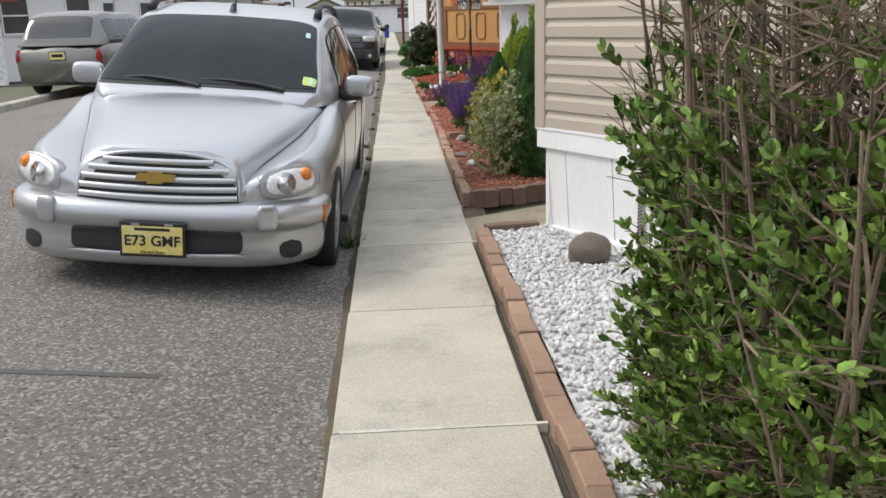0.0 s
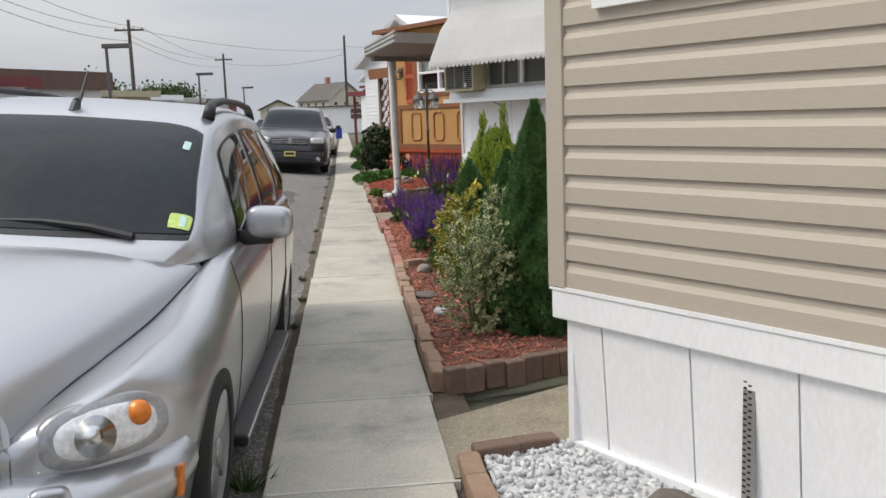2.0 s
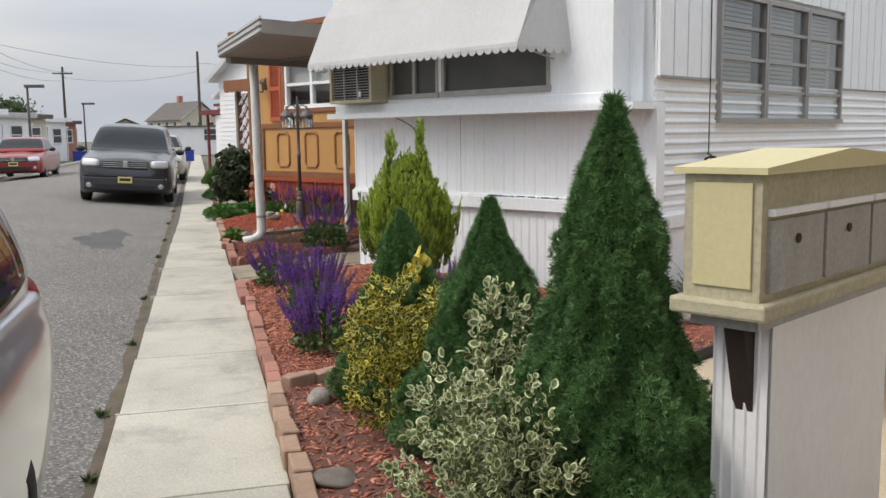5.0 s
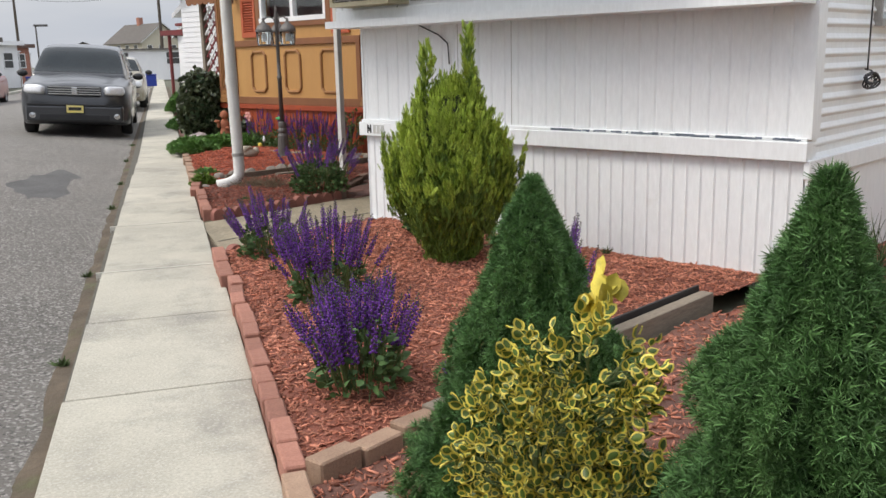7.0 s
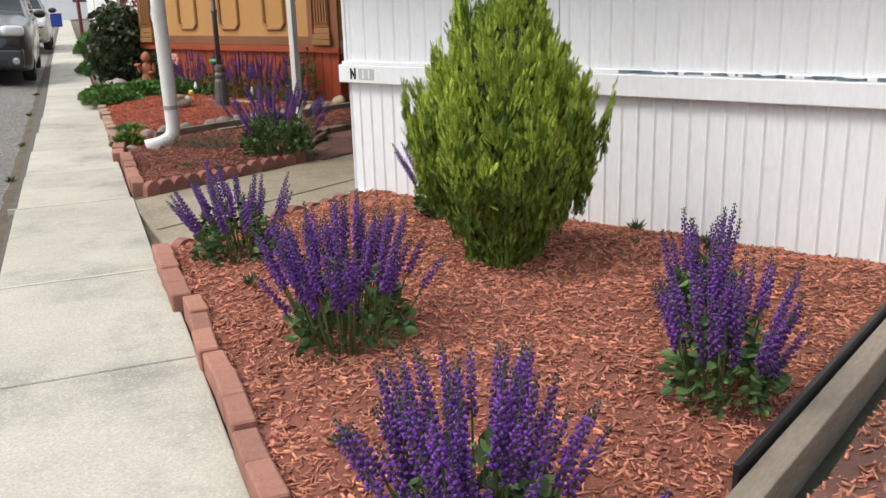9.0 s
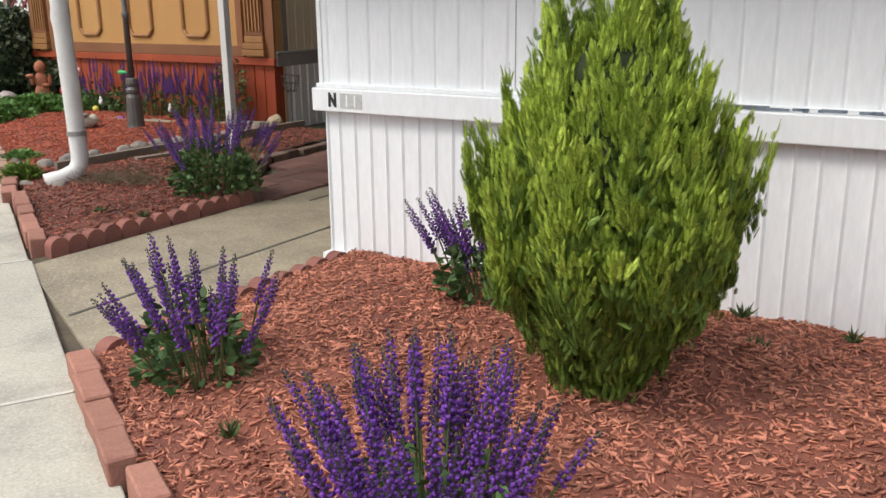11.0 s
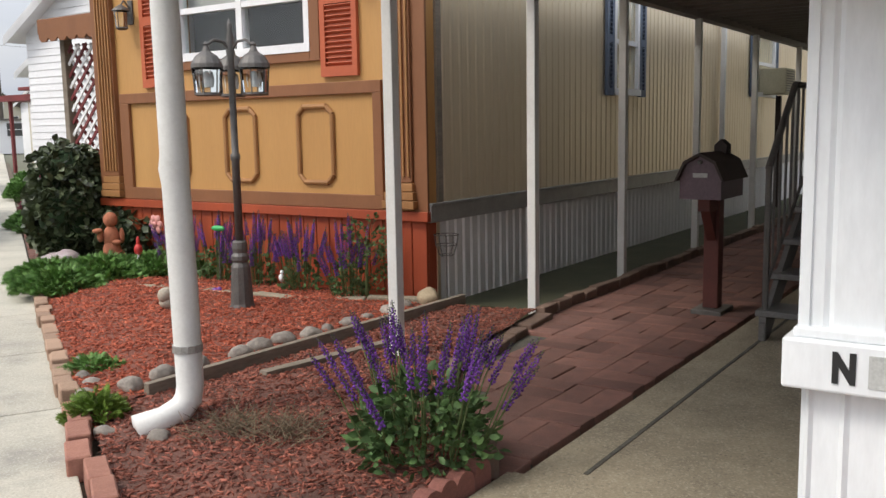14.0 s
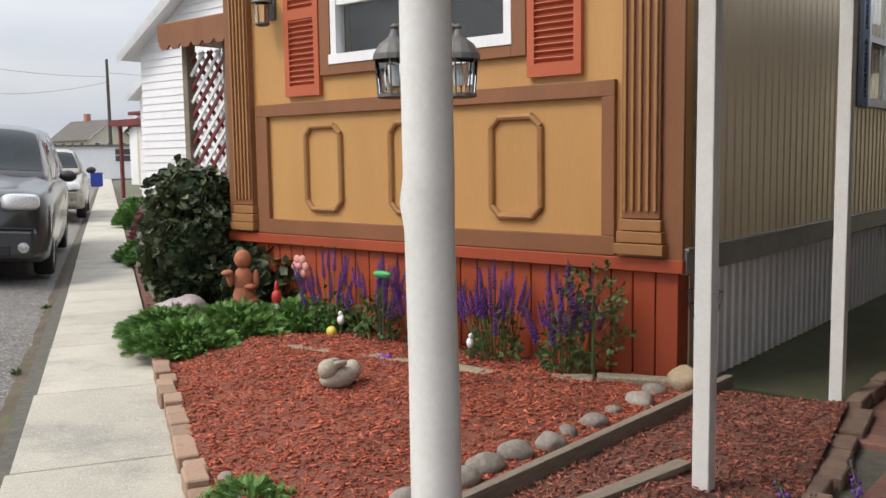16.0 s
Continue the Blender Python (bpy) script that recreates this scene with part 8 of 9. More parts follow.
row(ed, "brick", (0.535, 0.1), (0.545, 5.52), 0.21, 0.085, 0.085, M["brick_tan"], gap=0.004)
row(ed, "brick", (0.56, 5.54), tuple(W(3.60, 4.40)[:2]), 0.20, 0.085, 0.095, M["brick_dark"])
ed = thing("bed_edging", "red scalloped stone edging around the downspout bed", "edging", kind="structure")
row(ed, "edging_stone", (0.57, 15.02), tuple(W(9.40, 12.70)[:2]), 0.098, 0.055, 0.098, M["scallop"], True)
row(ed, "edging_stone", tuple(W(9.42, 12.70)[:2]), tuple(W(9.62, 12.98)[:2]), 0.15, 0.07, 0.14, M["brick_dark"], True)
row(ed, "edging_stone", tuple(W(9.62, 13.0)[:2]), tuple(W(10.5, 13.60)[:2]), 0.17, 0.09, 0.062, M["brick_dark"], jitter=0.014)
row(ed, "edging_stone", tuple(W(10.5, 13.60)[:2]), tuple(W(11.9, 13.78)[:2]), 0.20, 0.13, 0.062, M["brick_dark"], jitter=0.018)
row(ed, "edging_stone", tuple(W(11.9, 13.80)[:2]), tuple(W(21.0, 13.80)[:2]), 0.20, 0.07, 0.09, M["brick_dark"])
row(ed, "brick", (0.545, 15.06), (0.535, 16.35), 0.20, 0.08, 0.105, M["brick"])
row(ed, "brick", (0.50, 16.40), (0.52, 17.2), 0.19, 0.09, 0.10, M["brick"], jitter=0.02)
ed = thing("bed_edging", "tan stone edging along the lamp post bed", "edging", kind="structure")
row(ed, "edging_stone", (0.52, 17.3), (0.50, 20.3), 0.155, 0.085, 0.095, M["brick_tan"], jitter=0.014)
ed = thing("bed_edging", "low curved concrete border before the salvias", "edging", kind="structure")
row(ed, "border_block", tuple(W(11.02, 17.0)[:2]), tuple(W(11.12, 16.1)[:2]), 0.40, 0.09, 0.13, M["path"])
row(ed, "border_block", tuple(W(11.12, 16.1)[:2]), tuple(W(11.22, 15.2)[:2]), 0.40, 0.09, 0.13, M["path"])
row(ed, "border_block", tuple(W(11.24, 15.2)[:2]), tuple(W(11.62, 14.55)[:2]), 0.40, 0.09, 0.13, M["path"])

# brick pavers of the carport path, laid in pairs
pav = thing("brick_path", "worn red brick pavers laid in pairs under the carport", "path", kind="structure")
part("sand_bed", prism(xy([(9.49, 12.64), (9.49, 12.95), (9.62, 13.05), (10.5, 13.6), (12.0, 13.78), (20, 13.78), (20, 12.64)]), -0.2, -0.03), M["groove"], pav)
PL = 0.285
pm = mesh_of(mesh_brick(PL - 0.004, PL / 2 - 0.004, 0.05, 0.003), "paver", M["paver"])
for i in range(30):
    for j in range(4):
        a0, b0 = 9.62 + i * PL, 12.78 + j * PL
        top = min(13.04 + (a0 - 9.6) * 0.68, 13.66 + max(0.0, a0 - 10.5) * 0.09, 13.82)
        if b0 + 0.12 > top:
            continue
        for k in range(2):
            ob = new("paver", pm)
            ob.parent = pav
            if (i + j) % 2:
                q, r = W(a0, b0 - PL / 4 + k * PL / 2), HA
            else:
                q, r = W(a0 - PL / 4 + k * PL / 2, b0), HA + 90
            ob.matrix_basis = pose(q.x, q.y, -0.058 + rnd(-0.004, 0.004), rnd(-0.8, 0.8), rnd(-0.8, 0.8), r + rnd(-1, 1))


CHIP = ([(-.13, -.05, -.5), (.13, -.05, -.5), (.10, .05, -.5), (-.10, .05, -.5), (-.10, -.05, .5), (.08, -.05, .5), (.12, .05, .5), (-.12, .05, .5)], [(0, 1, 5, 4), (1, 2, 6, 5), (2, 3, 7, 6), (3, 0, 4, 7), (0, 3, 2, 1), (4, 5, 6, 7)], None)


def chips(outline, inside, height, n, material, label, size=(0.015, 0.042)):
    xs, ys = [p[0] for p in outline], [p[1] for p in outline]
    pos = []
    while len(pos) < n:
        x, y = random.uniform(min(xs), max(xs)), random.uniform(min(ys), max(ys))
        if inside(x, y):
            pos.append((x, y, height(x, y) + rnd(-0.002, 0.008)))
    d = np.stack([RNG.normal(0, 1, n), RNG.normal(0, 1, n), RNG.normal(0, 0.22, n)], 1)
    sz = RNG.uniform(*size, n)
    ob = strew("mulch_chips", CHIP, np.array(pos), d, np.stack([sz * RNG.uniform(0.7, 1.5, n), sz * 0.9, sz], 1), material, None, label=label)
    tagged(ob, category="mulch")


chips(BED2, in2, h2, 32000, M["chip"], "loose red wood chips of the salvia bed", (0.010, 0.034))
chips(BED4, in4, h4, 24000, M["chip_red"], "loose red wood chips around the lamp post", (0.010, 0.032))
chips(BED2B, in2b, h2b, 9000, M["chip"], "loose red wood chips along the white home", (0.010, 0.034))
chips(BED1, in1, h1, 9000, M["chip"], "loose dark wood chips under the shrubs")
chips(BED3, in3, h3, 16000, M["chip_mid"], "loose red wood chips around the downspout, toned down for canopy shade", (0.010, 0.032))
chips(BED5, in5, h5, 3000, M["chip_dark"], "loose dark chips in the rear bed")

_bm = bmesh.new()
bmesh.ops.create_icosphere(_bm, subdivisions=1, radius=1)
for v in _bm.verts:
    v.co *= 1 + 0.30 * smooth_noise(v.co, 2.3)
    v.co.z *= 0.7
PEBBLE = ([tuple(v.co) for v in _bm.verts], [tuple(v.index for v in f.verts) for f in _bm.faces], None)
_bm.free()
pos = []
while len(pos) < 7000:
    x, y = rnd(0.58, 2.6), rnd(1.2, 5.75)
    if ing(x, y) and random.random() < 1.25 - (x - 0.6) * 0.6:
        pos.append((x, y, hg(x, y) + rnd(-0.002, 0.012)))
n = len(pos)
tagged(strew("gravel", PEBBLE, np.array(pos), RNG.normal(0, 1, (n, 3)), np.stack([RNG.uniform(0.010, 0.022, n), RNG.uniform(0.009, 0.018, n), RNG.uniform(0.009, 0.018, n)], 1), M["gravel"], None, label="loose crushed white stones"), category="gravel")


# ---- the street beyond ----
M["cream_wall"] = mat("cream_siding", (0.60, 0.55, 0.43), (0.54, 0.49, 0.38), 0.6, 0, 2, 60, 0.05, grit=0.2)
M["pale_blue"] = mat("pale_blue_siding", (0.45, 0.56, 0.58), (0.40, 0.50, 0.52), 0.6, 0, 2, 60, 0.05, grit=0.2)
M["shingle"] = mat("roof_shingle", (0.15, 0.135, 0.12), (0.10, 0.09, 0.08), 0.9, 0, 3, 40, 0.5)
M["brown_roof"] = mat("brown_metal_roof", (0.14, 0.075, 0.055), (0.10, 0.055, 0.04), 0.6, 0, 3, 40, 0.2)
M["maroon"] = mat("maroon_paint", (0.20, 0.035, 0.035), (0.15, 0.028, 0.028), 0.6, 0, 3, 40, 0.1)
M["pole"] = mat("pole_wood", (0.11, 0.09, 0.07), (0.075, 0.06, 0.048), 0.9, 0, 5, 60, 0.3)
M["blue_bin"] = mat("blue_plastic", (0.02, 0.05, 0.35), (0.018, 0.04, 0.28), 0.5, 0, 5, 60, 0.05)
M["far_leaf"] = leaf_mat("far_leaf", (0.10, 0.15, 0.05), (0.065, 0.105, 0.035), 0.7, 0.5)


def gable_home(m, length, width, eave, peak, wall_mat, roof_mat, label, skirt=0.5, siding=True, windows=(), shutters=None, over=0.25):
    """A home with its gable end at x = 0 facing -x, along y from 0 to width."""
    t = thing("house", label, "house", m)
    if siding:
        part("siding", lap_siding(width, skirt, eave, 0.115, 0.012, "plain"), wall_mat, t)
    part("wall", boxes((0.001, 0.12, 0.001, width - 0.001, 0, eave)), wall_mat, t)
    part("side_wall", boxes((0.12, length, 0.0, 0.10, 0, eave)), wall_mat, t)
    part("side_wall", boxes((0.12, length, width - 0.10, width, 0, eave)), wall_mat, t)
    part("rear_wall", boxes((length - 0.1, length, 0.1, width - 0.1, 0, eave)), wall_mat, t)
    if peak > eave + 0.1:
        bm = bmesh.new()
        for k in range(int((peak - eave) / 0.115)):
            z0, z1 = eave + k * 0.115, min(eave + (k + 1) * 0.115, peak)
            f0, f1 = (z0 - eave) / (peak - eave), (z1 - eave) / (peak - eave)
            h0, h1 = width / 2 * (1 - f0), width / 2 * (1 - f1)
            v = [bm.verts.new(c) for c in ((-0.012, width / 2 - h0, z0), (-0.002, width / 2 - h1, z1), (-0.002, width / 2 + h1, z1), (-0.012, width / 2 + h0, z0))]
            bm.faces.new(v)
        part("gable", bm, wall_mat, t)
        for s in (0, 1):
            y0, y1 = (-over, width / 2) if s == 0 else (width + over, width / 2)
            drop = over * (peak - eave) / (width / 2)
            bm = bmesh.new()
            v = [bm.verts.new(c) for c in ((-over, y0, eave - drop), (-over, y1, peak), (length, y1, peak), (length, y0, eave - drop), (-over, y0, eave - drop + 0.10), (-over, y1, peak + 0.10), (length, y1, peak + 0.10), (length, y0, eave - drop + 0.10))]
            for q in ((0, 1, 2, 3), (7, 6, 5, 4), (0, 4, 5, 1), (3, 2, 6, 7), (0, 3, 7, 4), (1, 5, 6, 2)):
                bm.faces.new([v[i] for i in q])
            bmesh.ops.recalc_face_normals(bm, faces=bm.faces)
            part("roof", bm, roof_mat, t)
            bm = bmesh.new()
            v = [bm.verts.new(c) for c in ((-over - 0.02, y0, eave - drop - 0.06), (-over - 0.02, y1, peak - 0.06), (-over - 0.02, y1, peak + 0.11), (-over - 0.02, y0, eave - drop + 0.11))]
            bm.faces.new(v)
            bmesh.ops.solidify(bm, geom=bm.faces[:], thickness=0.03)
            part("bargeboard", bm, M["white_vinyl"], t)
    else:
        part("roof", boxes((-over, length + 0.1, -over, width + over, eave, eave + 0.12), bevel=0.02), roof_mat, t)
    for y0, w, z0, h in windows:
        framed_window(t, pose(-0.03, y0, z0), w, h, 1, 2, M["white_vinyl"], False, M["screen"], 0.06, 0.05)
        if shutters:
            for sy in (y0 - 0.26, y0 + w + 0.02):
                part("shutter", boxes((-0.03, 0.0, sy, sy + 0.24, z0 - 0.03, z0 + h + 0.03), bevel=0.005), shutters, t)
    return t


# white homes past the orange one
wh = gable_home(pose(*W(15.8, 21.3, -0.03), 0, 0, HA), 12, 4.35, 2.95, 4.1, M["white_vinyl"], M["white_vinyl"], "white-sided home with a white gabled roof edge", 0.5)
part("gutter_pipe", rods([(-0.10, 2.1, 2.75), (-0.08, 2.3, 2.45), (-0.05, 2.32, 0.6)], 0.035, 8), M["white_vinyl"], wh)
gable_home(pose(*W(20.6, 29.2, -0.03), 0, 0, HA), 12, 4.2, 2.9, 4.0, M["white_vinyl"], M["white_vinyl"], "white-sided home with dark shutters", 0.5, True, ((2.4, 0.8, 1.25, 1.2),), M["iron"])
mh = gable_home(pose(*W(25.0, 36.6, -0.03), 0, 0, HA), 12, 4.0, 2.8, 2.8, M["white_vinyl"], M["maroon"], "white home with a maroon porch roof", 0.5, True, ((1.2, 0.8, 1.3, 1.0),), M["maroon"])
part("porch_post", boxes((-0.9, -0.8, 3.7, 3.8, 0, 2.4)), M["maroon"], mh)
part("porch_roof", boxes((-1.1, 0.0, 0.2, 4.0, 2.4, 2.6)), M["maroon"], mh)
gable_home(pose(*W(29.5, 44.0, -0.03), 0, 0, HA), 12, 4.0, 2.9, 3.9, M["cream_wall"], M["shingle"], "cream-sided home far down the row", 0.5, True, ((1.5, 0.8, 1.3, 1.0),), M["maroon"])
gable_home(pose(*W(34.0, 52.0, -0.03), 0, 0, HA), 12, 4.0, 2.9, 3.9, M["white_vinyl"], M["shingle"], "white home near the end of the row", 0.5, True, ((1.5, 0.8, 1.3, 1.0),), M["iron"])

gable_home(pose(*W(25.5, 9.0, -0.03), 0, 0, HA), 6, 8.5, 2.9, 2.9, M["cream_wall"], M["shingle"], "cream home standing behind the carport", 0.5, True, ((1.0, 0.8, 1.4, 1.0), (3.2, 0.7, 1.4, 1.0), (5.0, 0.7, 1.4, 1.0)))
# porch with lattice between the orange and the white home
po = thing("porch", "brown-roofed porch with a white and maroon lattice screen", "porch", pose(*W(12.75, 19.34, -0.02), 0, 0, HA))
part("porch_roof", boxes((-0.25, 3.2, -1.2, 0.78, 2.30, 2.46), bevel=0.01), M["brown_trim"], po)
bm = bmesh.new()
for k in range(12):
    a, b = -1.25 + k * 0.166, -1.25 + (k + 1) * 0.166
    bm.faces.new([bm.verts.new(v) for v in [(-0.26, a, 2.42), (-0.26, b, 2.42), (-0.26, b, 2.26), (-0.26, (a + b) / 2 + 0.04, 2.22), (-0.26, (a + b) / 2 - 0.04, 2.22), (-0.26, a, 2.26)]])
bmesh.ops.remove_doubles(bm, verts=bm.verts[:], dist=0.001)
bmesh.ops.solidify(bm, geom=bm.faces[:], thickness=0.02)
part("valance", bm, M["brown_trim"], po, "scalloped brown valance")
for y in (0.0, 0.62):
    part("post", boxes((-0.05, 0.05, y, y + 0.08, 0, 2.30), bevel=0.006), M["old_wood"], po)
part("rail", boxes((-0.03, 0.05, 0.08, 0.62, 0.72, 0.86)), M["old_wood"], po)
for s in (1, -1):
    for k in range(-10, 17):
        bm = bmesh.new()
        y0, z0 = 0.08 + k * 0.125, 0.90
        pts = []
        for f in range(0, 101):
            y, z = y0 + s * f * 0.013 * 1.0 + (0 if s > 0 else 0), z0 + f * 0.013
            if 0.08 <= y <= 0.62 and z <= 2.20:
                pts.append((y, z))
        if len(pts) > 4:
            (ya, za), (yb, zb) = pts[0], pts[-1]
            q = math.degrees(math.atan2(zb - za, yb - ya))
            L = math.hypot(yb - ya, zb - za)
            box(bm, -0.006, 0.006, 0, L, -0.017, 0.017, m=pose(0.012 * s, ya, za, q, 0, 0))
            part("lattice_slat", bm, M["white_vinyl"] if k % 2 else M["maroon"], po)
# black sheet closes the porch, its depth's shade painted as colour
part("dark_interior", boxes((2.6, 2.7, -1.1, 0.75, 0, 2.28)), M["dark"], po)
part("deck", boxes((-0.1, 2.6, -1.1, 0.75, 0.45, 0.55)), M["old_wood"], po)

# end of the street: two-storey house, long low building, trees
far_house = gable_home(pose(3.6, 143, -0.03, 0, 0, 122), 9.5, 6.4, 4.3, 6.7, M["cream_wall"], M["shingle"], "two-storey cream house with a grey shingle roof", 0.4, False, ((1.0, 0.8, 2.7, 1.1), (3.0, 0.8, 2.7, 1.1), (4.8, 0.8, 2.7, 1.1), (2.9, 0.6, 4.7, 0.8)), None, 0.4)
for x in (1.2, 3.4, 5.6, 7.8):
    w = part("window", boxes((x, x + 0.8, 6.38, 6.43, 2.7, 3.8)), M["screen"], far_house)
    part("window_frame", boxes((x - 0.08, x + 0.88, 6.395, 6.42, 2.62, 3.88)), M["white_vinyl"], w)
part("chimney", boxes((5.0, 5.7, 2.9, 3.5, 6.3, 7.7)), M["brick"], far_house)
gable_home(pose(-7.5, 156, -0.03, 0, 0, 90), 9.0, 6.0, 3.2, 4.6, M["cream_wall"], M["shingle"], "lower cream house with a grey roof", 0.4, False, ((1.5, 1.0, 2.2, 1.1), (4.0, 1.0, 2.2, 1.1)), None, 0.4)
gable_home(pose(8.0, 84, -0.03, 0, 0, 90), 4.0, 14.0, 2.35, 2.35, M["white_vinyl"], M["shingle"], "long low white building across the end", 0.3, False, ((2, 1.2, 1.2, 1), (6, 1.2, 1.2, 1), (10, 1.2, 1.2, 1)))
for x_, y_ in ((0.25, 70.0),):
    b = thing("recycling_bin", "blue plastic recycling bin at the pavement", "bin", pose(x_ - 0.5, y_ - 8, 0.0), group="blue bins")
    part("tub", boxes((-0.28, 0.28, -0.25, 0.25, 0, 0.62), bevel=0.04), M["blue_bin"], b)
    part("lid", boxes((-0.30, 0.30, -0.27, 0.27, 0.62, 0.68), bevel=0.02), M["blue_bin"], b)
b = thing("recycling_bin", "blue plastic recycling bin across the street", "bin", pose(-6.9, 66.0, -0.05), group="blue bins")
part("tub", boxes((-0.4, 0.4, -0.25, 0.25, 0, 0.65), bevel=0.04), M["blue_bin"], b)
part("lid", boxes((-0.42, 0.42, -0.27, 0.27, 0.65, 0.72), bevel=0.02), M["blue_bin"], b)

# row of homes across the street
tagged(part("kerb", boxes((-6.95, -6.7, -8, 118, -0.2, 0.06), bevel=0.02), M["concrete"], kind="structure"), "concrete kerb and far pavement", "kerb")
ROW = (("white_vinyl", "maroon", 2.6, 23.5), ("white_vinyl", "brown_roof", 2.95, 32.0), ("cream_wall", "cream_trim", 2.7, 39.5), ("pale_blue", "white_vinyl", 2.7, 46.5), ("white_vinyl", "fascia", 2.7, 53.0), ("cream_wall", "shingle", 2.8, 60.0), ("white_vinyl", "white_vinyl", 2.75, 67.0), ("brick", "brown_roof", 2.7, 74.0))
for i, (wm, rm, ev, y_) in enumerate(ROW):
    t = gable_home(pose(-8.3 - 0.2 * (i % 2), y_ + 4.2, -0.05, 0, 0, 180 - 30), 13.0, 4.2, ev, ev, M[wm], M[rm], "single-storey mobile home across the street", 0.4, False, ((0.5, 0.9, 1.2, 1.0), (2.6, 0.9, 1.2, 1.0)), None, 0.3)
    part("fascia_band", boxes((-0.33, -0.30, -0.3, 4.5, ev - (0.30 if i == 1 else 0.12), ev + (0.34 if i == 1 else 0.14))), M[rm], t)
    part("side_awning", boxes((1.0, 4.5, -1.6, 0.0, 2.25, 2.33)), M["white_vinyl"], t)
    for q in (1.1, 4.4):
        part("awning_post", boxes((q - 0.03, q + 0.03, -1.55, -1.49, 0, 2.25)), M["white_vinyl"], t)


def leafy(x, y, h, r, seed):
    t = thing("tree", "distant leafy green tree", "tree", pose(x, y, -0.1), group="far trees")
    bm = bmesh.new()
    rod(bm, (0, 0, 0), (0, 0, h * 0.45), 0.22, 0.14, 8)
    tips = []
    for k in range(9):
        a = k * 2.4 + seed
        e = Vector((math.cos(a) * r * 0.6, math.sin(a) * r * 0.6, h * rnd(0.55, 0.85)))
        rod(bm, (0, 0, h * rnd(0.3, 0.45)), e, 0.09, 0.03, 6)
        tips.append(e)
    part("trunk", bm, M["pole"], t)
    n = 5200
    c = np.array([tips[k % 9] for k in range(n)])
    pos = c + RNG.normal(0, 1, (n, 3)) * np.array([r * 0.24, r * 0.24, h * 0.09])
    strew("crown", leaf_plain(0.4, 0.1), pos, RNG.normal(0, 1, (n, 3)), RNG.uniform(0.16, 0.34, n), M["far_leaf"], t)


for x_, y_, h_, r_, s_ in ((-33, 86, 6.6, 4.5, 0), (-25, 92, 6.2, 4.0, 2), (-19, 104, 6.0, 3.6, 4), (-41, 80, 6.4, 4.5, 1), (12, 110, 7.5, 4.0, 5), (-50, 70, 8, 5, 6)):
    leafy(x_, y_, h_, r_, s_)


def utility_pole(x, y, h, arm=True, box_=False):
    t = thing("utility_pole", "weathered wooden utility pole with wires", "utility pole", pose(x, y, -0.1), group="utility poles")
    part("pole", lathe([(0.15, 0), (0.10, h)], 10), M["pole"], t)
    if arm:
        part("crossarm", boxes((-0.9, 0.9, -0.05, 0.05, h - 0.7, h - 0.58)), M["pole"], t)
        for q in (-0.8, -0.3, 0.3, 0.8):
            part("insulator", lathe([(0.04, 0), (0.05, 0.06), (0.02, 0.12)], 8), M["alum"], t, m=pose(q, 0, h - 0.58))
    if box_:
        part("transformer", lathe([(0.0, 0), (0.2, 0.02), (0.2, 0.75), (0.08, 0.82), (0, 0.82)], 12), M["alum"], t, m=pose(-0.32, 0, h - 1.7))
    return (x, y, h)


U = [utility_pole(-14.5, 34.0, 8.4, True, True), utility_pole(-13.0, 62.0, 8.0), utility_pole(0.6, 88.0, 9.0, False), utility_pole(-21.0, 60.0, 7.6, False), utility_pole(-12.0, 100.0, 8.5)]
wires = thing("power_line", "sagging overhead wires between the poles", "power line")
def wire(p, q, sag=0.6):
    pts = [Vector(p).lerp(Vector(q), f) - Vector((0, 0, sag * 4 * f * (1 - f))) for f in [k / 10 for k in range(11)]]
    part("wire", rods([tuple(v) for v in pts], 0.014, 4), M["black"], wires)
for dx, dz in ((-0.8, -0.5), (0.8, -0.5), (0.0, -1.3)):
    wire((-14.5 + dx, 34, 8.3 + dz), (-13.0 + dx, 62, 7.9 + dz))
    wire((-13.0 + dx, 62, 7.9 + dz), (-12.0 + dx, 100, 8.4 + dz))
    wire((-14.5 + dx, 34, 8.3 + dz), (-30 + dx, 8, 7.6 + dz))
wire((-13.0, 62, 7.4), (0.6, 88, 7.6))
wire((-12.0, 100, 7.4), (0.6, 88, 7.2))
wire((0.6, 88, 7.9), (40, 96, 8.2))
for x_, y_ in ((-7.4, 33.0), (-7.4, 52.0), (-7.4, 74.0)):
    t = thing("street_lamp", "dark slim street lamp with a flat head", "street lamp", pose(x_, y_, -0.05), group="street lamps")
    part("pole", lathe([(0.07, 0), (0.05, 3.9)], 8), M["iron"], t)
    part("head", boxes((-0.12, 0.75, -0.14, 0.14, 3.88, 4.02), bevel=0.02), M["iron"], t)
# lattice fence behind the grey wagon
t = thing("lattice_fence", "white lattice fence before a home across the street", "fence", pose(-9.6, 23.4, -0.05, 0, 0, 0))
part("fence_rail", boxes((-2.6, 0, -0.03, 0.03, 0.0, 0.08)), M["white_vinyl"], t)
part("fence_rail", boxes((-2.6, 0, -0.03, 0.03, 1.75, 1.83)), M["white_vinyl"], t)
part("fence_cap", boxes((-2.7, 0.1, -0.05, 1.2, 2.0, 2.35), bevel=0.02), M["maroon"], t, "dark red porch fascia over the lattice")
for q in (-2.6, -0.06):
    part("fence_post", boxes((q, q + 0.07, 0.03, 0.10, 0, 2.0)), M["white_vinyl"], t)
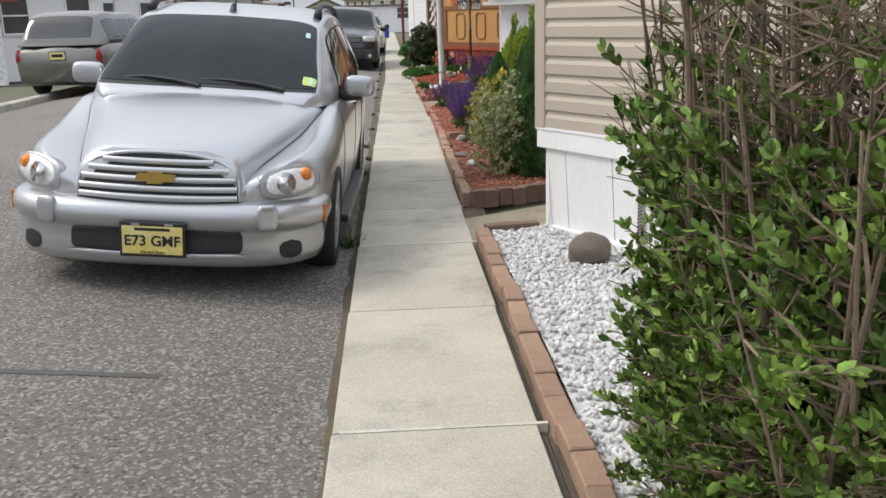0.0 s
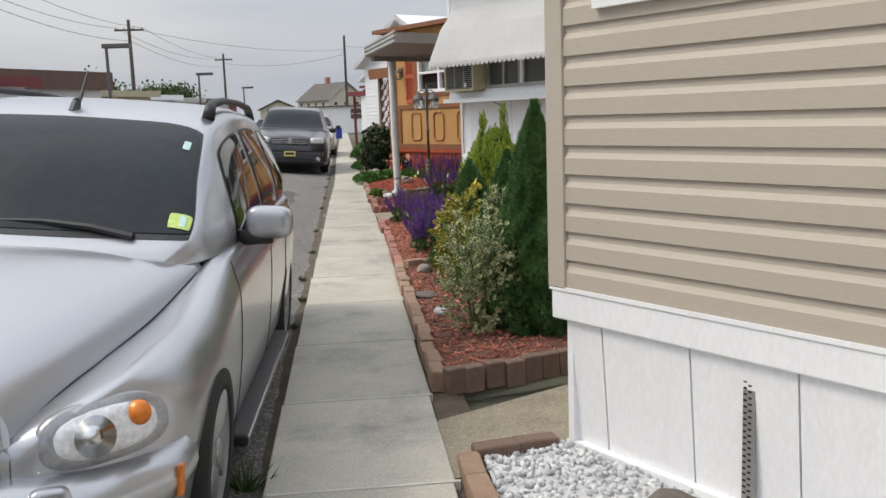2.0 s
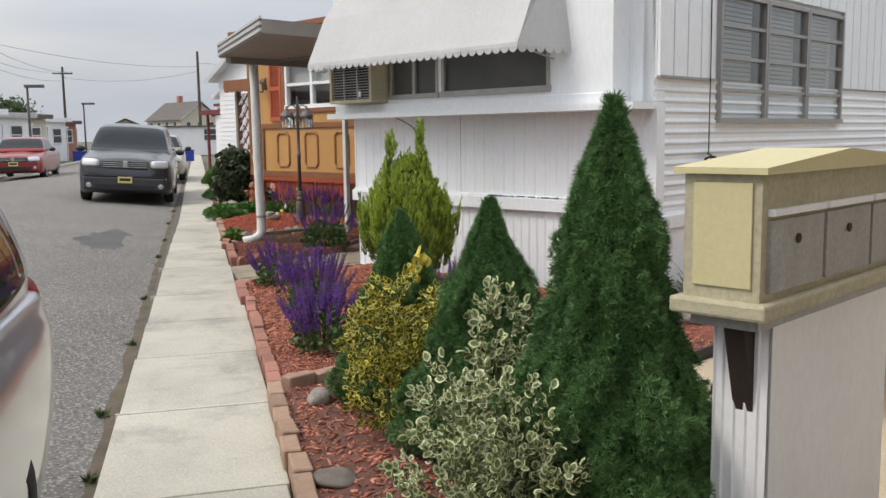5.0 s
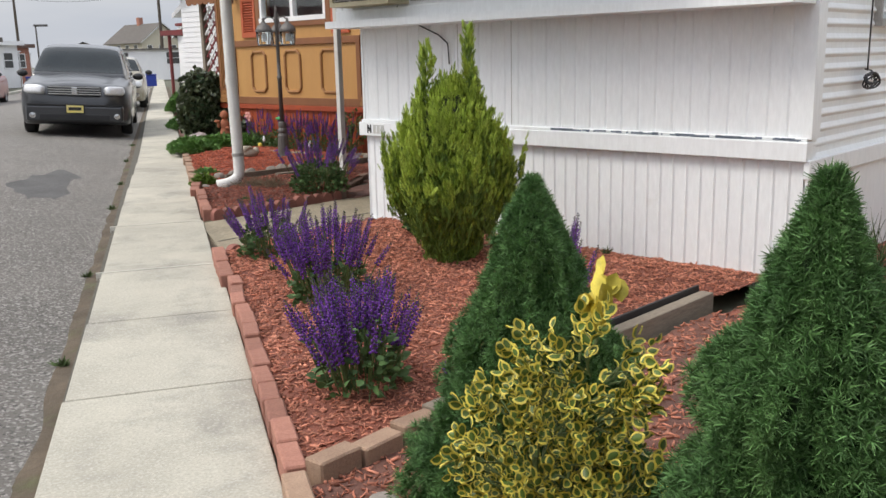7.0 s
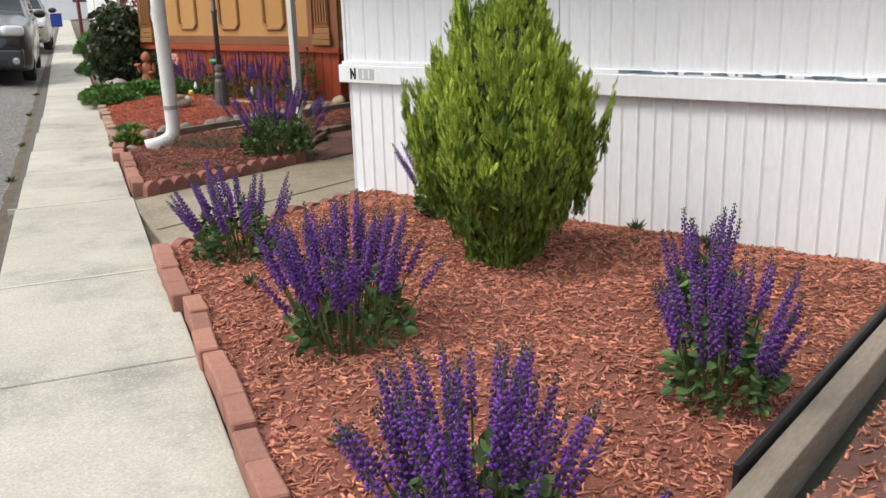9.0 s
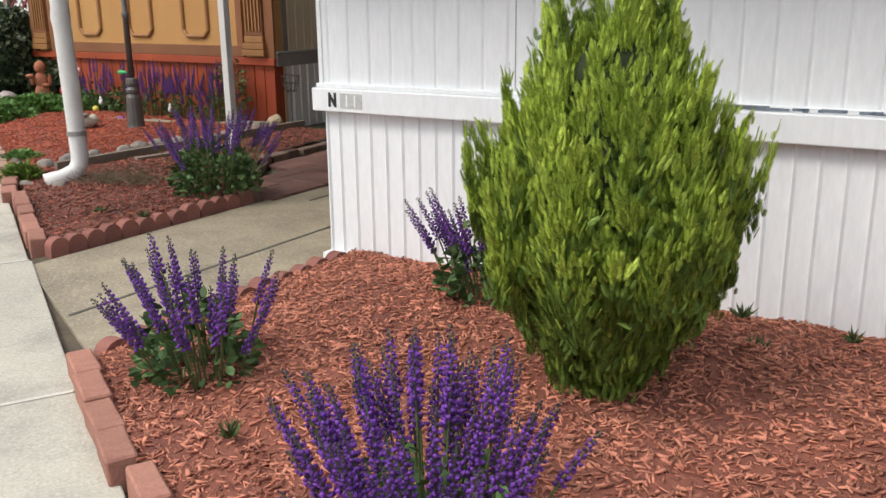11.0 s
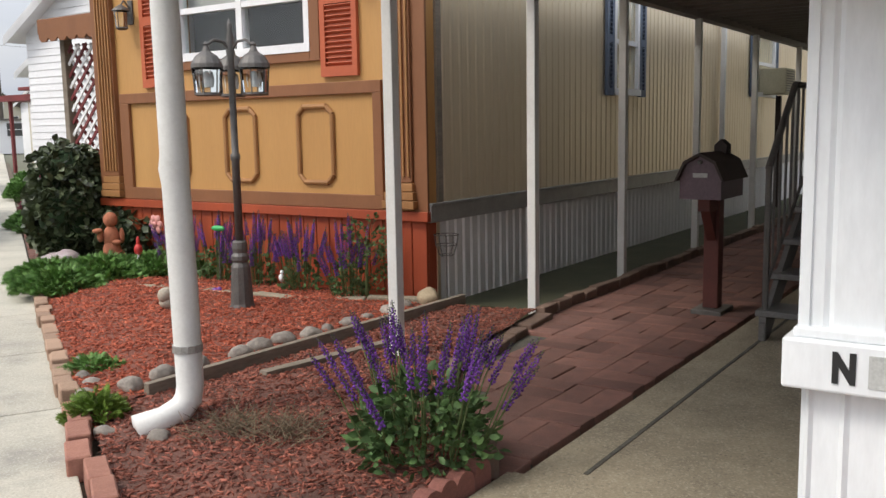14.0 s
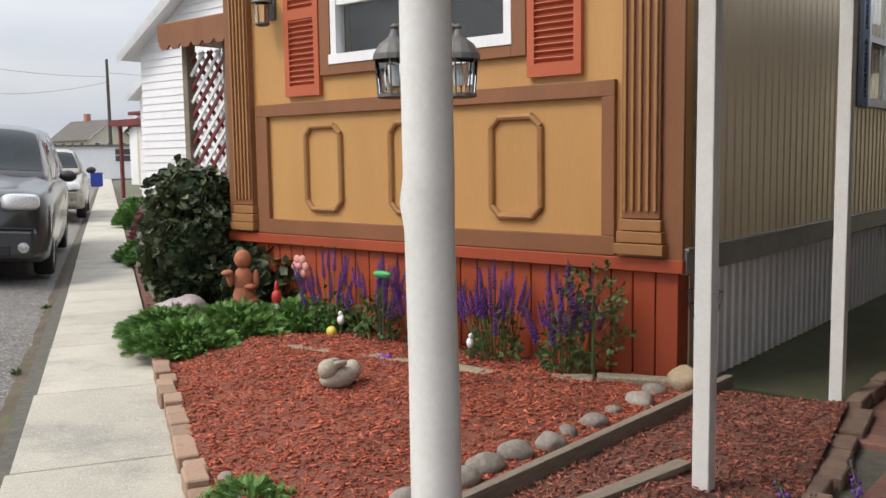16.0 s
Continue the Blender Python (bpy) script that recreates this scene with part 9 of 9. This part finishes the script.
for s in (1, -1):
    for k in range(24):
        bm = bmesh.new()
        x0 = -2.6 + k * 0.18 - (0 if s < 0 else 1.7)
        xa, za, xb, zb = x0, 0.05, x0 + 1.7 * 1, 1.75
        if s < 0:
            xa, xb = x0 + 0.0, x0 - 1.7
        if xa < -2.6 and xb < -2.6 or xa > 0 and xb > 0:
            continue
        lo, hi = 0.0, 1.0
        for f in [i / 60 for i in range(61)]:
            x = xa + (xb - xa) * f
            if x < -2.6 or x > 0:
                if (xb > xa) == (x < -2.6):
                    lo = max(lo, f)
                else:
                    hi = min(hi, f)
        if hi - lo < 0.05:
            continue
        rod(bm, (xa + (xb - xa) * lo, 0.01 * s, za + (zb - za) * lo), (xa + (xb - xa) * hi, 0.01 * s, za + (zb - za) * hi), 0.02, n=4)
        part("fence_slat", bm, M["white_vinyl"], t)
# oil stain on the asphalt and the cut in the near lane
def blot(x, y, rx, ry, name, label, material):
    pts = [(x + rx * (1 + 0.9 * smooth_noise((math.cos(a) * 2.5 + x, math.sin(a) * 1.5, 0))) * math.cos(a), y + ry * (1 + 0.9 * smooth_noise((math.cos(a) * 2.5, math.sin(a) * 2.5 + y, 3))) * math.sin(a)) for a in [k * math.tau / 28 for k in range(28)]]
    bm = bmesh.new()
    bm.faces.new([bm.verts.new((px, py, street_z(px) + 0.003)) for px, py in pts])
    tagged(part(name, bm, material, kind="structure"), label, "stain")
M["oil"] = mat("oily_asphalt", (0.13, 0.126, 0.122), (0.085, 0.082, 0.079), 0.8, 0, 2.5, 120, 0.8, 110, grit=1.0)
blot(-0.95, 17.8, 0.34, 0.95, "oil_stain", "dark oil stain on the asphalt", M["oil"])
bm = bmesh.new()
line = [(-2.2 + 1.25 * k / 16, 3.33 + 0.012 * smooth_noise((k * 0.7, 0, 2))) for k in range(17)]
pairs = [[bm.verts.new((x, y + o, street_z(x) + 0.003)) for o in (-0.022 - 0.006 * smooth_noise((x * 9, 4, 0)), 0.022)] for x, y in line]
for r0, r1 in zip(pairs, pairs[1:]):
    bm.faces.new((r0[0], r1[0], r1[1], r0[1]))
tagged(part("road_seam", bm, M["oil"], kind="structure"), "dark tar seam across the lane", "road seam")
